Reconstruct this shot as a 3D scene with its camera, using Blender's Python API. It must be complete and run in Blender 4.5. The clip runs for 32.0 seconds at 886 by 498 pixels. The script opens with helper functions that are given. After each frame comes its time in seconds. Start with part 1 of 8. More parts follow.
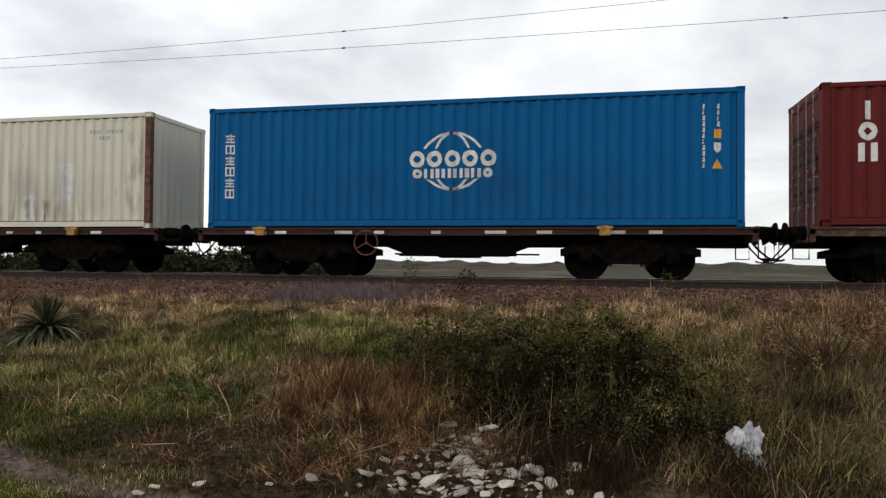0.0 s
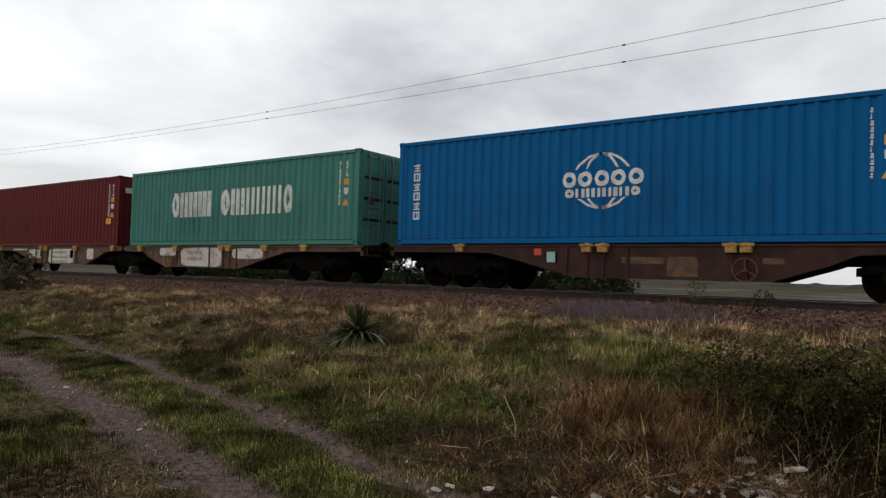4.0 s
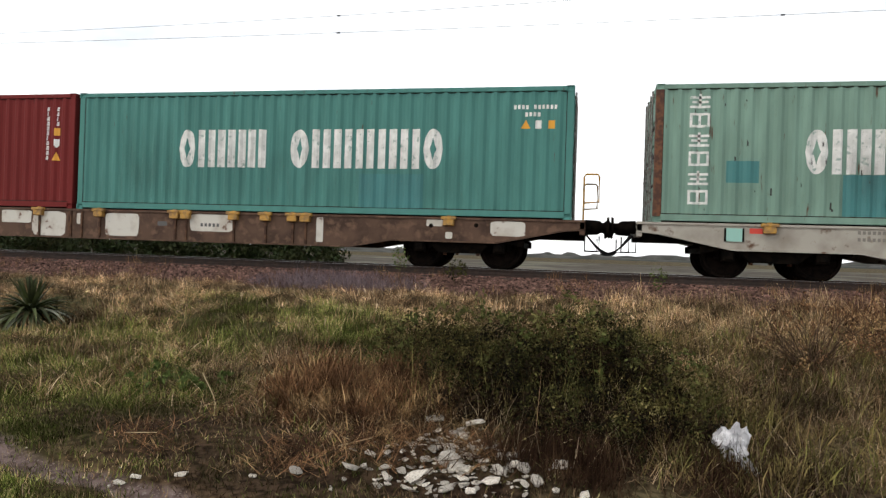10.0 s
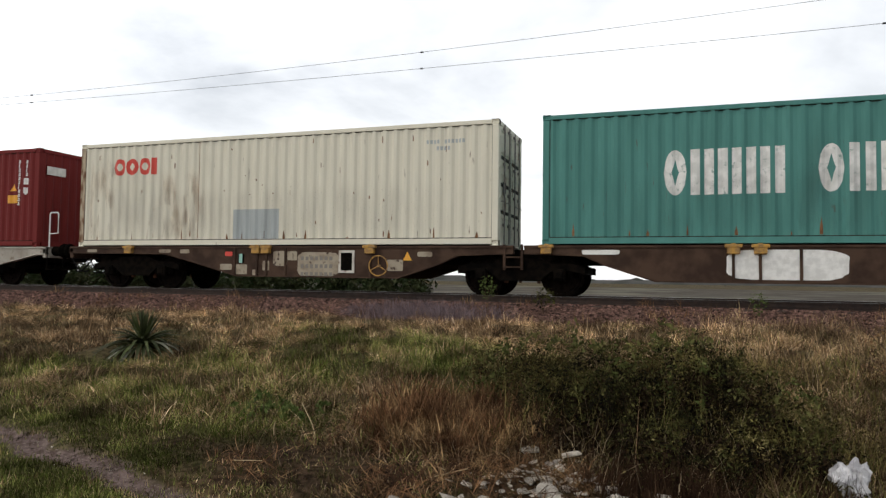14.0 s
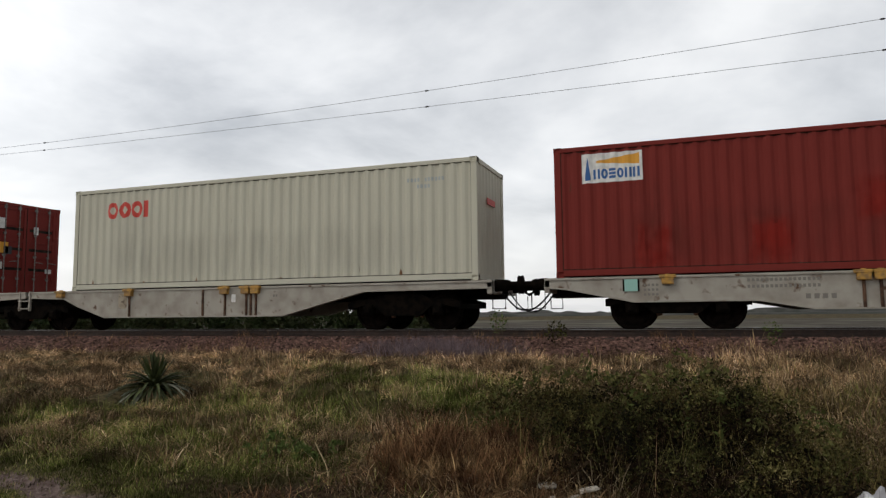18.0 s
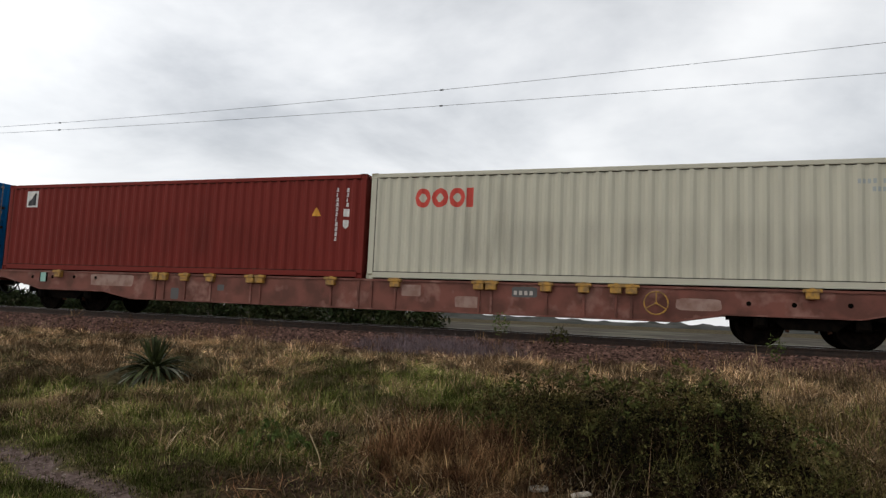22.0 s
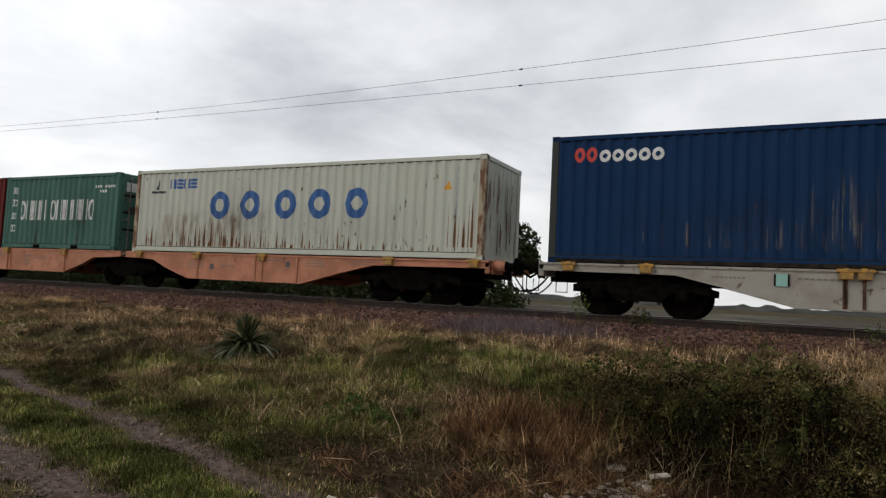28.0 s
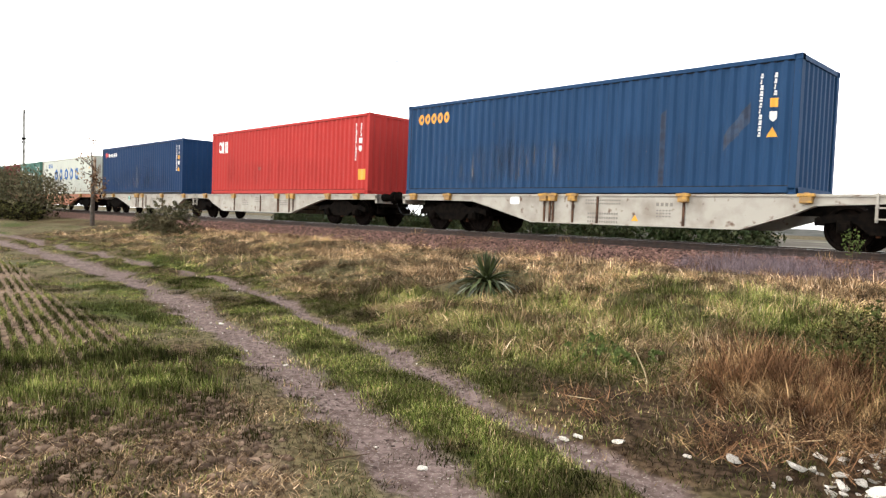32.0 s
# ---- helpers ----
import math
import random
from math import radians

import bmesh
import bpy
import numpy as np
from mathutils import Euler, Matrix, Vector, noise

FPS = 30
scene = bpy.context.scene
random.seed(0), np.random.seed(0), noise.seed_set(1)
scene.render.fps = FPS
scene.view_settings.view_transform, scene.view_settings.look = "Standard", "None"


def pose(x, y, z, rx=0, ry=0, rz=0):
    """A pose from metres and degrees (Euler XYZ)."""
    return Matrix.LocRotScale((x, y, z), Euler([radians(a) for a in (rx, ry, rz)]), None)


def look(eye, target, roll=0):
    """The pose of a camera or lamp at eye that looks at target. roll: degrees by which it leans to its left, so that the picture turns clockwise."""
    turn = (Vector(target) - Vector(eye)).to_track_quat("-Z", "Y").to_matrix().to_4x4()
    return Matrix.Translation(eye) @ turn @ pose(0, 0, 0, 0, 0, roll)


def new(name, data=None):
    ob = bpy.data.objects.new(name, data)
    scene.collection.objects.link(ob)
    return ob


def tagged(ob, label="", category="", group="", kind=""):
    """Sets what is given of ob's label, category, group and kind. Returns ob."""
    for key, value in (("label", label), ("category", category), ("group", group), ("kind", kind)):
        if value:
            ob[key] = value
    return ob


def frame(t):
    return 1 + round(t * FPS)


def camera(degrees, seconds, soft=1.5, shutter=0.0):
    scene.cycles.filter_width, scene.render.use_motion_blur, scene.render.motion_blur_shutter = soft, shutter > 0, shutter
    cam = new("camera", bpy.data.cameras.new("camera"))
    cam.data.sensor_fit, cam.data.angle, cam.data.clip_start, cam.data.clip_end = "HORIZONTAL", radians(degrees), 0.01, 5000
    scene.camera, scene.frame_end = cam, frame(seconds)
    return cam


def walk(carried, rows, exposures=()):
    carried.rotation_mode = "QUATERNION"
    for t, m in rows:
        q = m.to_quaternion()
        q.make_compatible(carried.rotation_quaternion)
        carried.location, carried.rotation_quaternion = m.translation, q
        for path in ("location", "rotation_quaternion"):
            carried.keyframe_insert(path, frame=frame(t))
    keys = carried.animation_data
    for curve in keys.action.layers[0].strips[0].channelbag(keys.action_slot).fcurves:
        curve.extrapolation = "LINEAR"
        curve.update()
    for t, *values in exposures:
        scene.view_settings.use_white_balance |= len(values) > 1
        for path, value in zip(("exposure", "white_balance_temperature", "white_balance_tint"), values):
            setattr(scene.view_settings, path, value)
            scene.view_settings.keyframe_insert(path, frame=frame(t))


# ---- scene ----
cam = camera(65.94, 32.0, soft=1.35)
# seconds, place of the eye, yaw, pitch, roll
PATH = [
    (0, 0.033, 0.014, 1.598, 12.42, 1.13, -0.53),
    (0.5, 0.000, 0.001, 1.608, 26.45, 0.77, -0.89),
    (1, -0.009, -0.026, 1.620, 31.82, 1.38, -0.09),
    (1.5, -0.045, -0.013, 1.618, 35.37, 1.44, -1.32),
    (2, -0.047, -0.025, 1.617, 35.30, 2.67, -1.81),
    (2.5, -0.047, -0.013, 1.607, 34.72, 2.57, -1.35),
    (3, -0.048, -0.020, 1.602, 35.15, 1.60, -0.94),
    (3.5, -0.037, -0.024, 1.607, 34.91, 1.54, -1.23),
    (4, -0.029, -0.029, 1.606, 35.23, 2.10, -1.50),
    (4.5, -0.038, -0.016, 1.608, 35.67, 1.75, -1.48),
    (6.5, 0.016, -0.037, 1.559, 35.12, 1.44, -1.64),
    (7, 0.014, -0.071, 1.529, 34.35, 1.17, -2.04),
    (7.5, 0.022, -0.061, 1.564, 34.77, 0.44, -1.61),
    (8, 0.012, -0.066, 1.554, 34.77, 0.22, -1.71),
    (8.5, 0.037, -0.057, 1.562, 33.03, 0.58, -1.67),
    (9, 0.041, -0.060, 1.594, 21.63, 0.39, -2.83),
    (9.5, 0.052, -0.029, 1.622, 14.66, -0.12, -1.76),
    (10, 0.019, 0.076, 1.639, 11.64, 0.14, -1.89),
    (10.5, 0.008, 0.048, 1.619, 12.17, 0.96, -1.52),
    (11, 0.013, 0.049, 1.623, 12.21, 0.90, -1.80),
    (11.5, 0.010, 0.038, 1.615, 12.05, 1.51, -2.42),
    (12, 0.020, 0.037, 1.629, 14.32, 2.66, -2.58),
    (12.5, 0.000, 0.007, 1.642, 14.90, 3.30, -2.24),
    (13, -0.004, 0.000, 1.640, 16.41, 3.07, -0.67),
    (13.5, -0.019, 0.005, 1.653, 17.19, 2.62, -0.60),
    (15.5, -0.017, 0.025, 1.648, 24.52, 2.19, 0.67),
    (16, -0.019, 0.059, 1.652, 24.75, 2.10, 1.28),
    (16.5, -0.028, 0.038, 1.636, 20.74, 6.76, 0.96),
    (17, -0.031, 0.028, 1.619, 20.47, 4.97, 0.91),
    (17.5, -0.027, 0.029, 1.636, 20.92, 5.13, 0.96),
    (18, -0.031, -0.004, 1.640, 19.52, 5.40, 0.58),
    (18.5, -0.003, -0.042, 1.591, 21.09, 5.53, 0.37),
    (19, 0.005, -0.065, 1.579, 21.02, 7.51, -0.66),
    (19.5, -0.009, -0.019, 1.605, 21.12, 4.99, -1.58),
    (20, -0.030, 0.037, 1.605, 21.78, 4.79, -1.95),
    (20.5, -0.051, 0.025, 1.594, 21.56, 4.32, -1.61),
    (21, -0.046, 0.024, 1.592, 20.90, 4.17, -2.04),
    (21.5, -0.021, 0.019, 1.595, 20.85, 5.28, -1.80),
    (22, -0.004, 0.022, 1.609, 19.88, 5.45, -2.49),
    (22.5, 0.010, -0.027, 1.590, 22.49, 4.44, -1.72),
    (23, 0.024, -0.026, 1.578, 23.55, 4.60, -1.74),
    (23.5, 0.035, 0.004, 1.565, 25.08, 4.69, -1.24),
    (24, 0.031, 0.018, 1.576, 24.11, 5.01, -1.24),
    (24.5, 0.043, 0.003, 1.578, 24.35, 5.76, -2.28),
    (25, 0.057, -0.019, 1.557, 24.45, 4.90, -2.81),
    (25.5, 0.045, -0.019, 1.573, 23.46, 4.57, -2.48),
    (27.5, 0.040, -0.052, 1.579, 23.72, 5.60, -1.52),
    (28, 0.054, -0.047, 1.594, 26.60, 3.57, -2.87),
    (28.5, 0.045, -0.061, 1.591, 27.44, 2.80, -3.58),
    (29, 0.059, -0.069, 1.591, 26.96, 2.87, -3.79),
    (29.5, 0.031, -0.063, 1.581, 26.57, 2.41, -4.11),
    (30, -0.050, -0.065, 1.605, 36.90, 1.48, -3.20),
    (30.5, -0.072, -0.072, 1.604, 44.57, -1.64, -3.02),
    (31, -0.068, -0.050, 1.607, 44.46, -3.31, -2.06),
    (31.5, -0.085, -0.026, 1.622, 44.44, -4.09, -1.49),
    (32, -0.057, -0.052, 1.619, 45.78, -2.55, -2.11),
]
# seconds, stops
EXPOSURES = [(0, 0.0), (1, -0.32), (2, -0.1), (3, -0.2), (4, -0.35), (6.5, -0.12), (7, -0.1), (8, 0.2), (9.5, 0.55), (12, 0.5), (13, -0.1), (13.5, 0.0), (15.5, 0.85), (16, 1.0), (16.5, 0.25), (17, -0.25), (18, -0.25), (19, -0.25), (20, -0.1), (21, -0.05), (22, -0.2), (23, -0.33), (25, -0.4), (27.5, -0.3), (28, -0.3), (29, -0.05), (30, 0.42), (31, 0.98), (32, 1.65)]
walk(cam, [(t, pose(x, y, z, 90 + p, r, w)) for t, x, y, z, w, p, r in PATH], EXPOSURES)

# ---- the track and the train along it: x along the track, y away from the eye ----
TRACK_Y, RAIL_Z, DECK = 16.21, 1.255, 1.137
# seconds, metres that the train has gone towards -x
RUN = [(0, 0.00), (8, 87.24), (16, 174.27), (24, 260.69), (32, 345.43)]


def gone(t):
    """The metres gone at a time."""
    for (t0, s0), (t1, s1) in zip(RUN, RUN[1:]):
        if t <= t1:
            return s0 + (s1 - s0) * (t - t0) / (t1 - t0)
    return RUN[-1][1]


# ---- light ----
world = bpy.data.worlds.new("overcast_sky")
scene.world = world
world.use_nodes = True
wn, wl = world.node_tree.nodes, world.node_tree.links
wn.clear()
w_out, w_bg = wn.new("ShaderNodeOutputWorld"), wn.new("ShaderNodeBackground")
sky = wn.new("ShaderNodeTexSky")
sky.sky_type, sky.sun_disc = "NISHITA", False
sky.sun_elevation, sky.sun_rotation = radians(38), radians(-120)
sky.air_density, sky.dust_density = 1.0, 3.0
w_co = wn.new("ShaderNodeTexCoord")
w_sep = wn.new("ShaderNodeSeparateXYZ")
wl.new(w_co.outputs["Generated"], w_sep.inputs[0])
# the cloud sheet: the way up is laid onto a level sheet overhead
w_up = wn.new("ShaderNodeMath"); w_up.operation = "ADD"; w_up.inputs[1].default_value = 0.16
w_abs = wn.new("ShaderNodeMath"); w_abs.operation = "ABSOLUTE"
wl.new(w_sep.outputs["Z"], w_abs.inputs[0]); wl.new(w_abs.outputs[0], w_up.inputs[0])
w_div = []
for axis in "XY":
    d = wn.new("ShaderNodeMath"); d.operation = "DIVIDE"
    wl.new(w_sep.outputs[axis], d.inputs[0]); wl.new(w_up.outputs[0], d.inputs[1]); w_div.append(d)
w_vec = wn.new("ShaderNodeCombineXYZ")
wl.new(w_div[0].outputs[0], w_vec.inputs[0]); wl.new(w_div[1].outputs[0], w_vec.inputs[1])
w_big = wn.new("ShaderNodeTexNoise")
w_big.inputs["Scale"].default_value, w_big.inputs["Detail"].default_value, w_big.inputs["Roughness"].default_value = 0.75, 7, 0.55
w_big.inputs["Distortion"].default_value = 0.3
wl.new(w_vec.outputs[0], w_big.inputs["Vector"])
w_ramp = wn.new("ShaderNodeValToRGB")
r = w_ramp.color_ramp
r.elements[0].position, r.elements[0].color = 0.34, (0.50, 0.515, 0.535, 1)
r.elements[1].position, r.elements[1].color = 0.62, (1.12, 1.12, 1.11, 1)
e = r.elements.new(0.48); e.color = (0.82, 0.83, 0.84, 1)
wl.new(w_big.outputs["Fac"], w_ramp.inputs[0])
# brighter low down, where the sheet thins out
w_low = wn.new("ShaderNodeMapRange")
w_low.inputs["From Min"].default_value, w_low.inputs["From Max"].default_value = 0.0, 0.30
w_low.inputs["To Min"].default_value, w_low.inputs["To Max"].default_value = 0.75, 0.0
wl.new(w_abs.outputs[0], w_low.inputs["Value"])
w_mix = wn.new("ShaderNodeMix"); w_mix.data_type = "RGBA"
wl.new(w_low.outputs[0], w_mix.inputs["Factor"]); wl.new(w_ramp.outputs["Color"], w_mix.inputs["A"])
w_mix.inputs["B"].default_value = (1.0, 1.0, 1.0, 1)
w_add = wn.new("ShaderNodeMix"); w_add.data_type = "RGBA"; w_add.blend_type = "ADD"; w_add.inputs["Factor"].default_value = 0.03
wl.new(w_mix.outputs["Result"], w_add.inputs["A"]); wl.new(sky.outputs["Color"], w_add.inputs["B"])
# dimmed overhead, mostly out of view, to darken the ground; full towards the horizon
w_overhead_dim = wn.new("ShaderNodeMapRange"); w_overhead_dim.interpolation_type = "SMOOTHSTEP"
w_overhead_dim.inputs["From Min"].default_value, w_overhead_dim.inputs["From Max"].default_value = 0.38, 0.80
w_overhead_dim.inputs["To Min"].default_value, w_overhead_dim.inputs["To Max"].default_value = 1.0, 0.30
wl.new(w_abs.outputs[0], w_overhead_dim.inputs["Value"])
w_mul = wn.new("ShaderNodeMix"); w_mul.data_type = "RGBA"; w_mul.blend_type = "MULTIPLY"; w_mul.inputs["Factor"].default_value = 1.0
wl.new(w_add.outputs["Result"], w_mul.inputs["A"]); wl.new(w_overhead_dim.outputs[0], w_mul.inputs["B"])
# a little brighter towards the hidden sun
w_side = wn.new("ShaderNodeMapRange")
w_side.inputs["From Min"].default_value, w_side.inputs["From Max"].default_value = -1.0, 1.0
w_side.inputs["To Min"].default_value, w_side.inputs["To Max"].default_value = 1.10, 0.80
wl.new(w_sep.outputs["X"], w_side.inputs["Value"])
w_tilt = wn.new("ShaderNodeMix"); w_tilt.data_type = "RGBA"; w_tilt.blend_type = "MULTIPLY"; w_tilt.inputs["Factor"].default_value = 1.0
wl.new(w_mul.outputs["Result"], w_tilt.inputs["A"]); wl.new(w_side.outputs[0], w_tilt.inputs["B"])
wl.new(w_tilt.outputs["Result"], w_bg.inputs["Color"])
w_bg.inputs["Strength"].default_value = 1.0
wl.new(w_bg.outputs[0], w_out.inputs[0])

sun = new("sun", bpy.data.lights.new("sun", "SUN"))
sun.data.energy, sun.data.angle, sun.data.color = 0.75, radians(25), (1.0, 0.95, 0.87)
sun.matrix_world = look((0, 0, 0), (0.30, 0.50, -0.80))

# ---- materials ----


def material(name, colour, rough=0.6, metal=0.0, second=None, scale=6.0, lo=0.4, hi=0.6, stretch=(1, 1, 1), bump=0.0, bump_scale=40.0, island=0.0, random_value=0.0, spec=0.5, third=None, third_scale=1.0, third_lo=0.5, third_hi=0.65):
    """A surface of one colour that a noise breaks up into a second and, in patches, a third."""
    m = bpy.data.materials.new(name)
    m.use_nodes = True
    n, l = m.node_tree.nodes, m.node_tree.links
    b = n["Principled BSDF"]
    b.inputs["Roughness"].default_value, b.inputs["Metallic"].default_value = rough, metal
    b.inputs["Specular IOR Level"].default_value = spec
    co = n.new("ShaderNodeTexCoord")
    mp = n.new("ShaderNodeMapping")
    mp.inputs["Scale"].default_value = stretch
    l.new(co.outputs["Object"], mp.inputs["Vector"])
    info = n.new("ShaderNodeObjectInfo")
    shift = n.new("ShaderNodeVectorMath"); shift.operation = "MULTIPLY_ADD"
    shift.inputs[1].default_value, shift.inputs[2].default_value = (37, 21, 13), (0, 0, 0)
    l.new(info.outputs["Random"], shift.inputs[0])
    add = n.new("ShaderNodeVectorMath"); add.operation = "ADD"
    l.new(mp.outputs[0], add.inputs[0]); l.new(shift.outputs[0], add.inputs[1])

    def noise_node(s, detail, source):
        t = n.new("ShaderNodeTexNoise")
        t.inputs["Scale"].default_value, t.inputs["Detail"].default_value = s, detail
        l.new(source, t.inputs["Vector"])
        return t

    def blend(fac, a, c):
        x = n.new("ShaderNodeMix"); x.data_type = "RGBA"
        l.new(fac, x.inputs["Factor"])
        for sock, v in (("A", a), ("B", c)):
            if isinstance(v, tuple):
                x.inputs[sock].default_value = (*v, 1)
            else:
                l.new(v, x.inputs[sock])
        return x.outputs["Result"]

    def ramp(source, a, c):
        x = n.new("ShaderNodeMapRange")
        x.inputs["From Min"].default_value, x.inputs["From Max"].default_value = a, c
        l.new(source, x.inputs["Value"])
        return x.outputs[0]

    col = colour
    if second:
        col = blend(ramp(noise_node(scale, 6, add.outputs[0]).outputs["Fac"], lo, hi), col, second)
    if third:
        col = blend(ramp(noise_node(third_scale, 5, add.outputs[0]).outputs["Fac"], third_lo, third_hi), col, third)
    if island or random_value:
        hs = n.new("ShaderNodeHueSaturation")
        src = n.new("ShaderNodeNewGeometry").outputs["Random Per Island"] if island else info.outputs["Random"]
        k = island or random_value
        v = n.new("ShaderNodeMapRange"); v.inputs["To Min"].default_value, v.inputs["To Max"].default_value = 1 - k, 1 + k
        l.new(src, v.inputs["Value"]); l.new(v.outputs[0], hs.inputs["Value"])
        if isinstance(col, tuple):
            hs.inputs["Color"].default_value = (*col, 1)
        else:
            l.new(col, hs.inputs["Color"])
        col = hs.outputs["Color"]
    if isinstance(col, tuple):
        b.inputs["Base Color"].default_value = (*col, 1)
    else:
        l.new(col, b.inputs["Base Color"])
    if bump:
        bn = n.new("ShaderNodeBump")
        bn.inputs["Strength"].default_value, bn.inputs["Distance"].default_value = bump, 0.02
        l.new(noise_node(bump_scale, 4, add.outputs[0]).outputs["Fac"], bn.inputs["Height"])
        l.new(bn.outputs[0], b.inputs["Normal"])
    return m


def paint(name, colour, fade=0.25, rust=0.60, rough=0.62):
    """Weathered container paint: faded in soft upright streaks, with small rust spots and runs."""
    pale = tuple(min(1, c * (1 + 1.6 * fade) + 0.02 * fade) for c in colour)
    return material(name, colour, rough, second=pale, scale=1.6, lo=0.35, hi=0.75, stretch=(2.2, 2.2, 0.35),
                    third=(0.10, 0.045, 0.025), third_scale=5.0, third_lo=rust, third_hi=rust + 0.08, spec=0.12, bump=0.12, bump_scale=3.0, random_value=0.04)


P_BLUE = paint("bright_blue_paint", (0.0, 0.105, 0.29), 0.06, 0.74)
P_NAVY = paint("navy_blue_paint", (0.006, 0.030, 0.088), 0.12, 0.70)
P_NAVY2 = paint("grey_blue_paint", (0.012, 0.042, 0.100), 0.15, 0.72)
P_MAROON = paint("maroon_paint", (0.155, 0.021, 0.020), 0.08, 0.72)
P_DARKRED = paint("dark_red_paint", (0.120, 0.016, 0.016), 0.06, 0.72)
P_PLUM = paint("dark_plum_paint", (0.112, 0.019, 0.021), 0.08, 0.72)
P_BROWN = paint("red_brown_paint", (0.182, 0.027, 0.021), 0.08, 0.72)
P_RED = paint("bright_red_paint", (0.40, 0.036, 0.03), 0.06, 0.74)
P_GREEN = paint("sea_green_paint", (0.055, 0.195, 0.160), 0.18, 0.68)
P_TEAL = paint("teal_paint", (0.075, 0.215, 0.192), 0.15, 0.70)
P_PALEGREEN = paint("faded_green_paint", (0.165, 0.265, 0.215), 0.22, 0.64)
P_DEEPGREEN = paint("deep_green_paint", (0.065, 0.150, 0.122), 0.2, 0.66)
P_CREAM = paint("cream_paint", (0.71, 0.685, 0.57), 0.05, 0.70)
P_IVORY = paint("ivory_grey_paint", (0.56, 0.545, 0.445), 0.05, 0.74)
P_GREY = paint("pale_grey_paint", (0.585, 0.60, 0.52), 0.05, 0.68)
M_RUST = material("rusty_steel", (0.16, 0.065, 0.03), 0.8, second=(0.07, 0.03, 0.018), scale=9, bump=0.3)
M_STEEL = material("galvanised_bar", (0.27, 0.255, 0.24), 0.6, 0.25, second=(0.12, 0.095, 0.08), scale=20)
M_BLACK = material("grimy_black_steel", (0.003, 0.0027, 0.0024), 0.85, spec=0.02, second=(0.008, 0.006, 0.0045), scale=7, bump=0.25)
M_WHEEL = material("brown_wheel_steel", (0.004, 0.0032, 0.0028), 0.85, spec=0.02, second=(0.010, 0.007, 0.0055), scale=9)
M_RUBBER = material("black_rubber_hose", (0.015, 0.015, 0.016), 0.6, spec=0.08)
M_WHITE = material("worn_white_lettering", (0.82, 0.82, 0.79), 0.6, second=(0.68, 0.68, 0.65), scale=8)
M_WORN = material("flaking_white_lettering", (0.80, 0.80, 0.77), 0.6, second=(0.62, 0.63, 0.60), scale=5, third=(0.34, 0.42, 0.38), third_scale=9, third_lo=0.60, third_hi=0.68)
M_BLUEINK = material("blue_lettering", (0.03, 0.12, 0.34), 0.6)
M_REDINK = material("red_lettering", (0.62, 0.06, 0.04), 0.6)
M_AMBER = material("amber_sticker", (0.75, 0.36, 0.03), 0.55)
M_ORANGE_INK = material("orange_lettering", (0.75, 0.33, 0.03), 0.55)
M_CYAN = material("cyan_sticker", (0.06, 0.40, 0.58), 0.5)
M_DARKINK = material("black_lettering", (0.03, 0.03, 0.035), 0.6)
M_DENT = material("scraped_dent_shade_blue", (0.006, 0.017, 0.045), 0.6, second=(0.012, 0.035, 0.08), scale=6)
M_PATCH_TEAL = material("fresh_teal_patch", (0.045, 0.20, 0.20), 0.5)
M_PATCH_GREY = material("grey_repair_patch", (0.40, 0.44, 0.44), 0.5)
M_STREAK = material("dark_soot_streak", (0.035, 0.04, 0.035), 0.8)
M_RUSTRUN = material("rust_run", (0.13, 0.055, 0.02), 0.85, second=(0.24, 0.12, 0.05), scale=14)
M_RUSTPOST = material("rust_streaked_cream", (0.42, 0.35, 0.25), 0.8, second=(0.16, 0.075, 0.035), scale=7, lo=0.42, hi=0.58, stretch=(1, 1, 0.4))
M_MINT = material("mint_label_plate", (0.30, 0.55, 0.48), 0.5)
M_YELLOW = material("dirty_yellow_spigot", (0.48, 0.26, 0.045), 0.6, second=(0.26, 0.15, 0.05), scale=10)
W_GREY = material("light_grey_wagon_paint", (0.40, 0.375, 0.325), 0.6, spec=0.15, second=(0.27, 0.24, 0.20), scale=2.2, lo=0.42, hi=0.72, third=(0.12, 0.07, 0.045), third_scale=4, third_lo=0.62, third_hi=0.72, bump=0.1)
W_BROWN = material("brown_wagon_paint", (0.105, 0.062, 0.042), 0.7, spec=0.2, second=(0.055, 0.032, 0.022), scale=2.5, third=(0.15, 0.09, 0.06), third_scale=5, bump=0.15)
W_DARK = material("dark_maroon_wagon_paint", (0.060, 0.024, 0.020), 0.7, spec=0.2, second=(0.030, 0.016, 0.013), scale=2.5, bump=0.15)
W_PINK = material("faded_red_wagon_paint", (0.22, 0.085, 0.065), 0.65, spec=0.2, second=(0.13, 0.055, 0.042), scale=1.8, third=(0.30, 0.16, 0.13), third_scale=2.2, third_lo=0.55, third_hi=0.7, bump=0.12)
W_ORANGE = material("faded_orange_wagon_paint", (0.56, 0.25, 0.155), 0.6, spec=0.2, second=(0.42, 0.18, 0.105), scale=2.0, third=(0.10, 0.05, 0.03), third_scale=4, third_lo=0.66, third_hi=0.76, bump=0.1)
W_WHITEPATCH = material("scuffed_white_panel", (0.60, 0.58, 0.52), 0.65, second=(0.42, 0.37, 0.31), scale=3, lo=0.45, hi=0.7, third=(0.16, 0.09, 0.06), third_scale=6, third_lo=0.62, third_hi=0.68)
W_PALE_RED = material("faded_pale_red_panel", (0.36, 0.24, 0.20), 0.7, second=(0.25, 0.14, 0.11), scale=5, lo=0.4, hi=0.65)
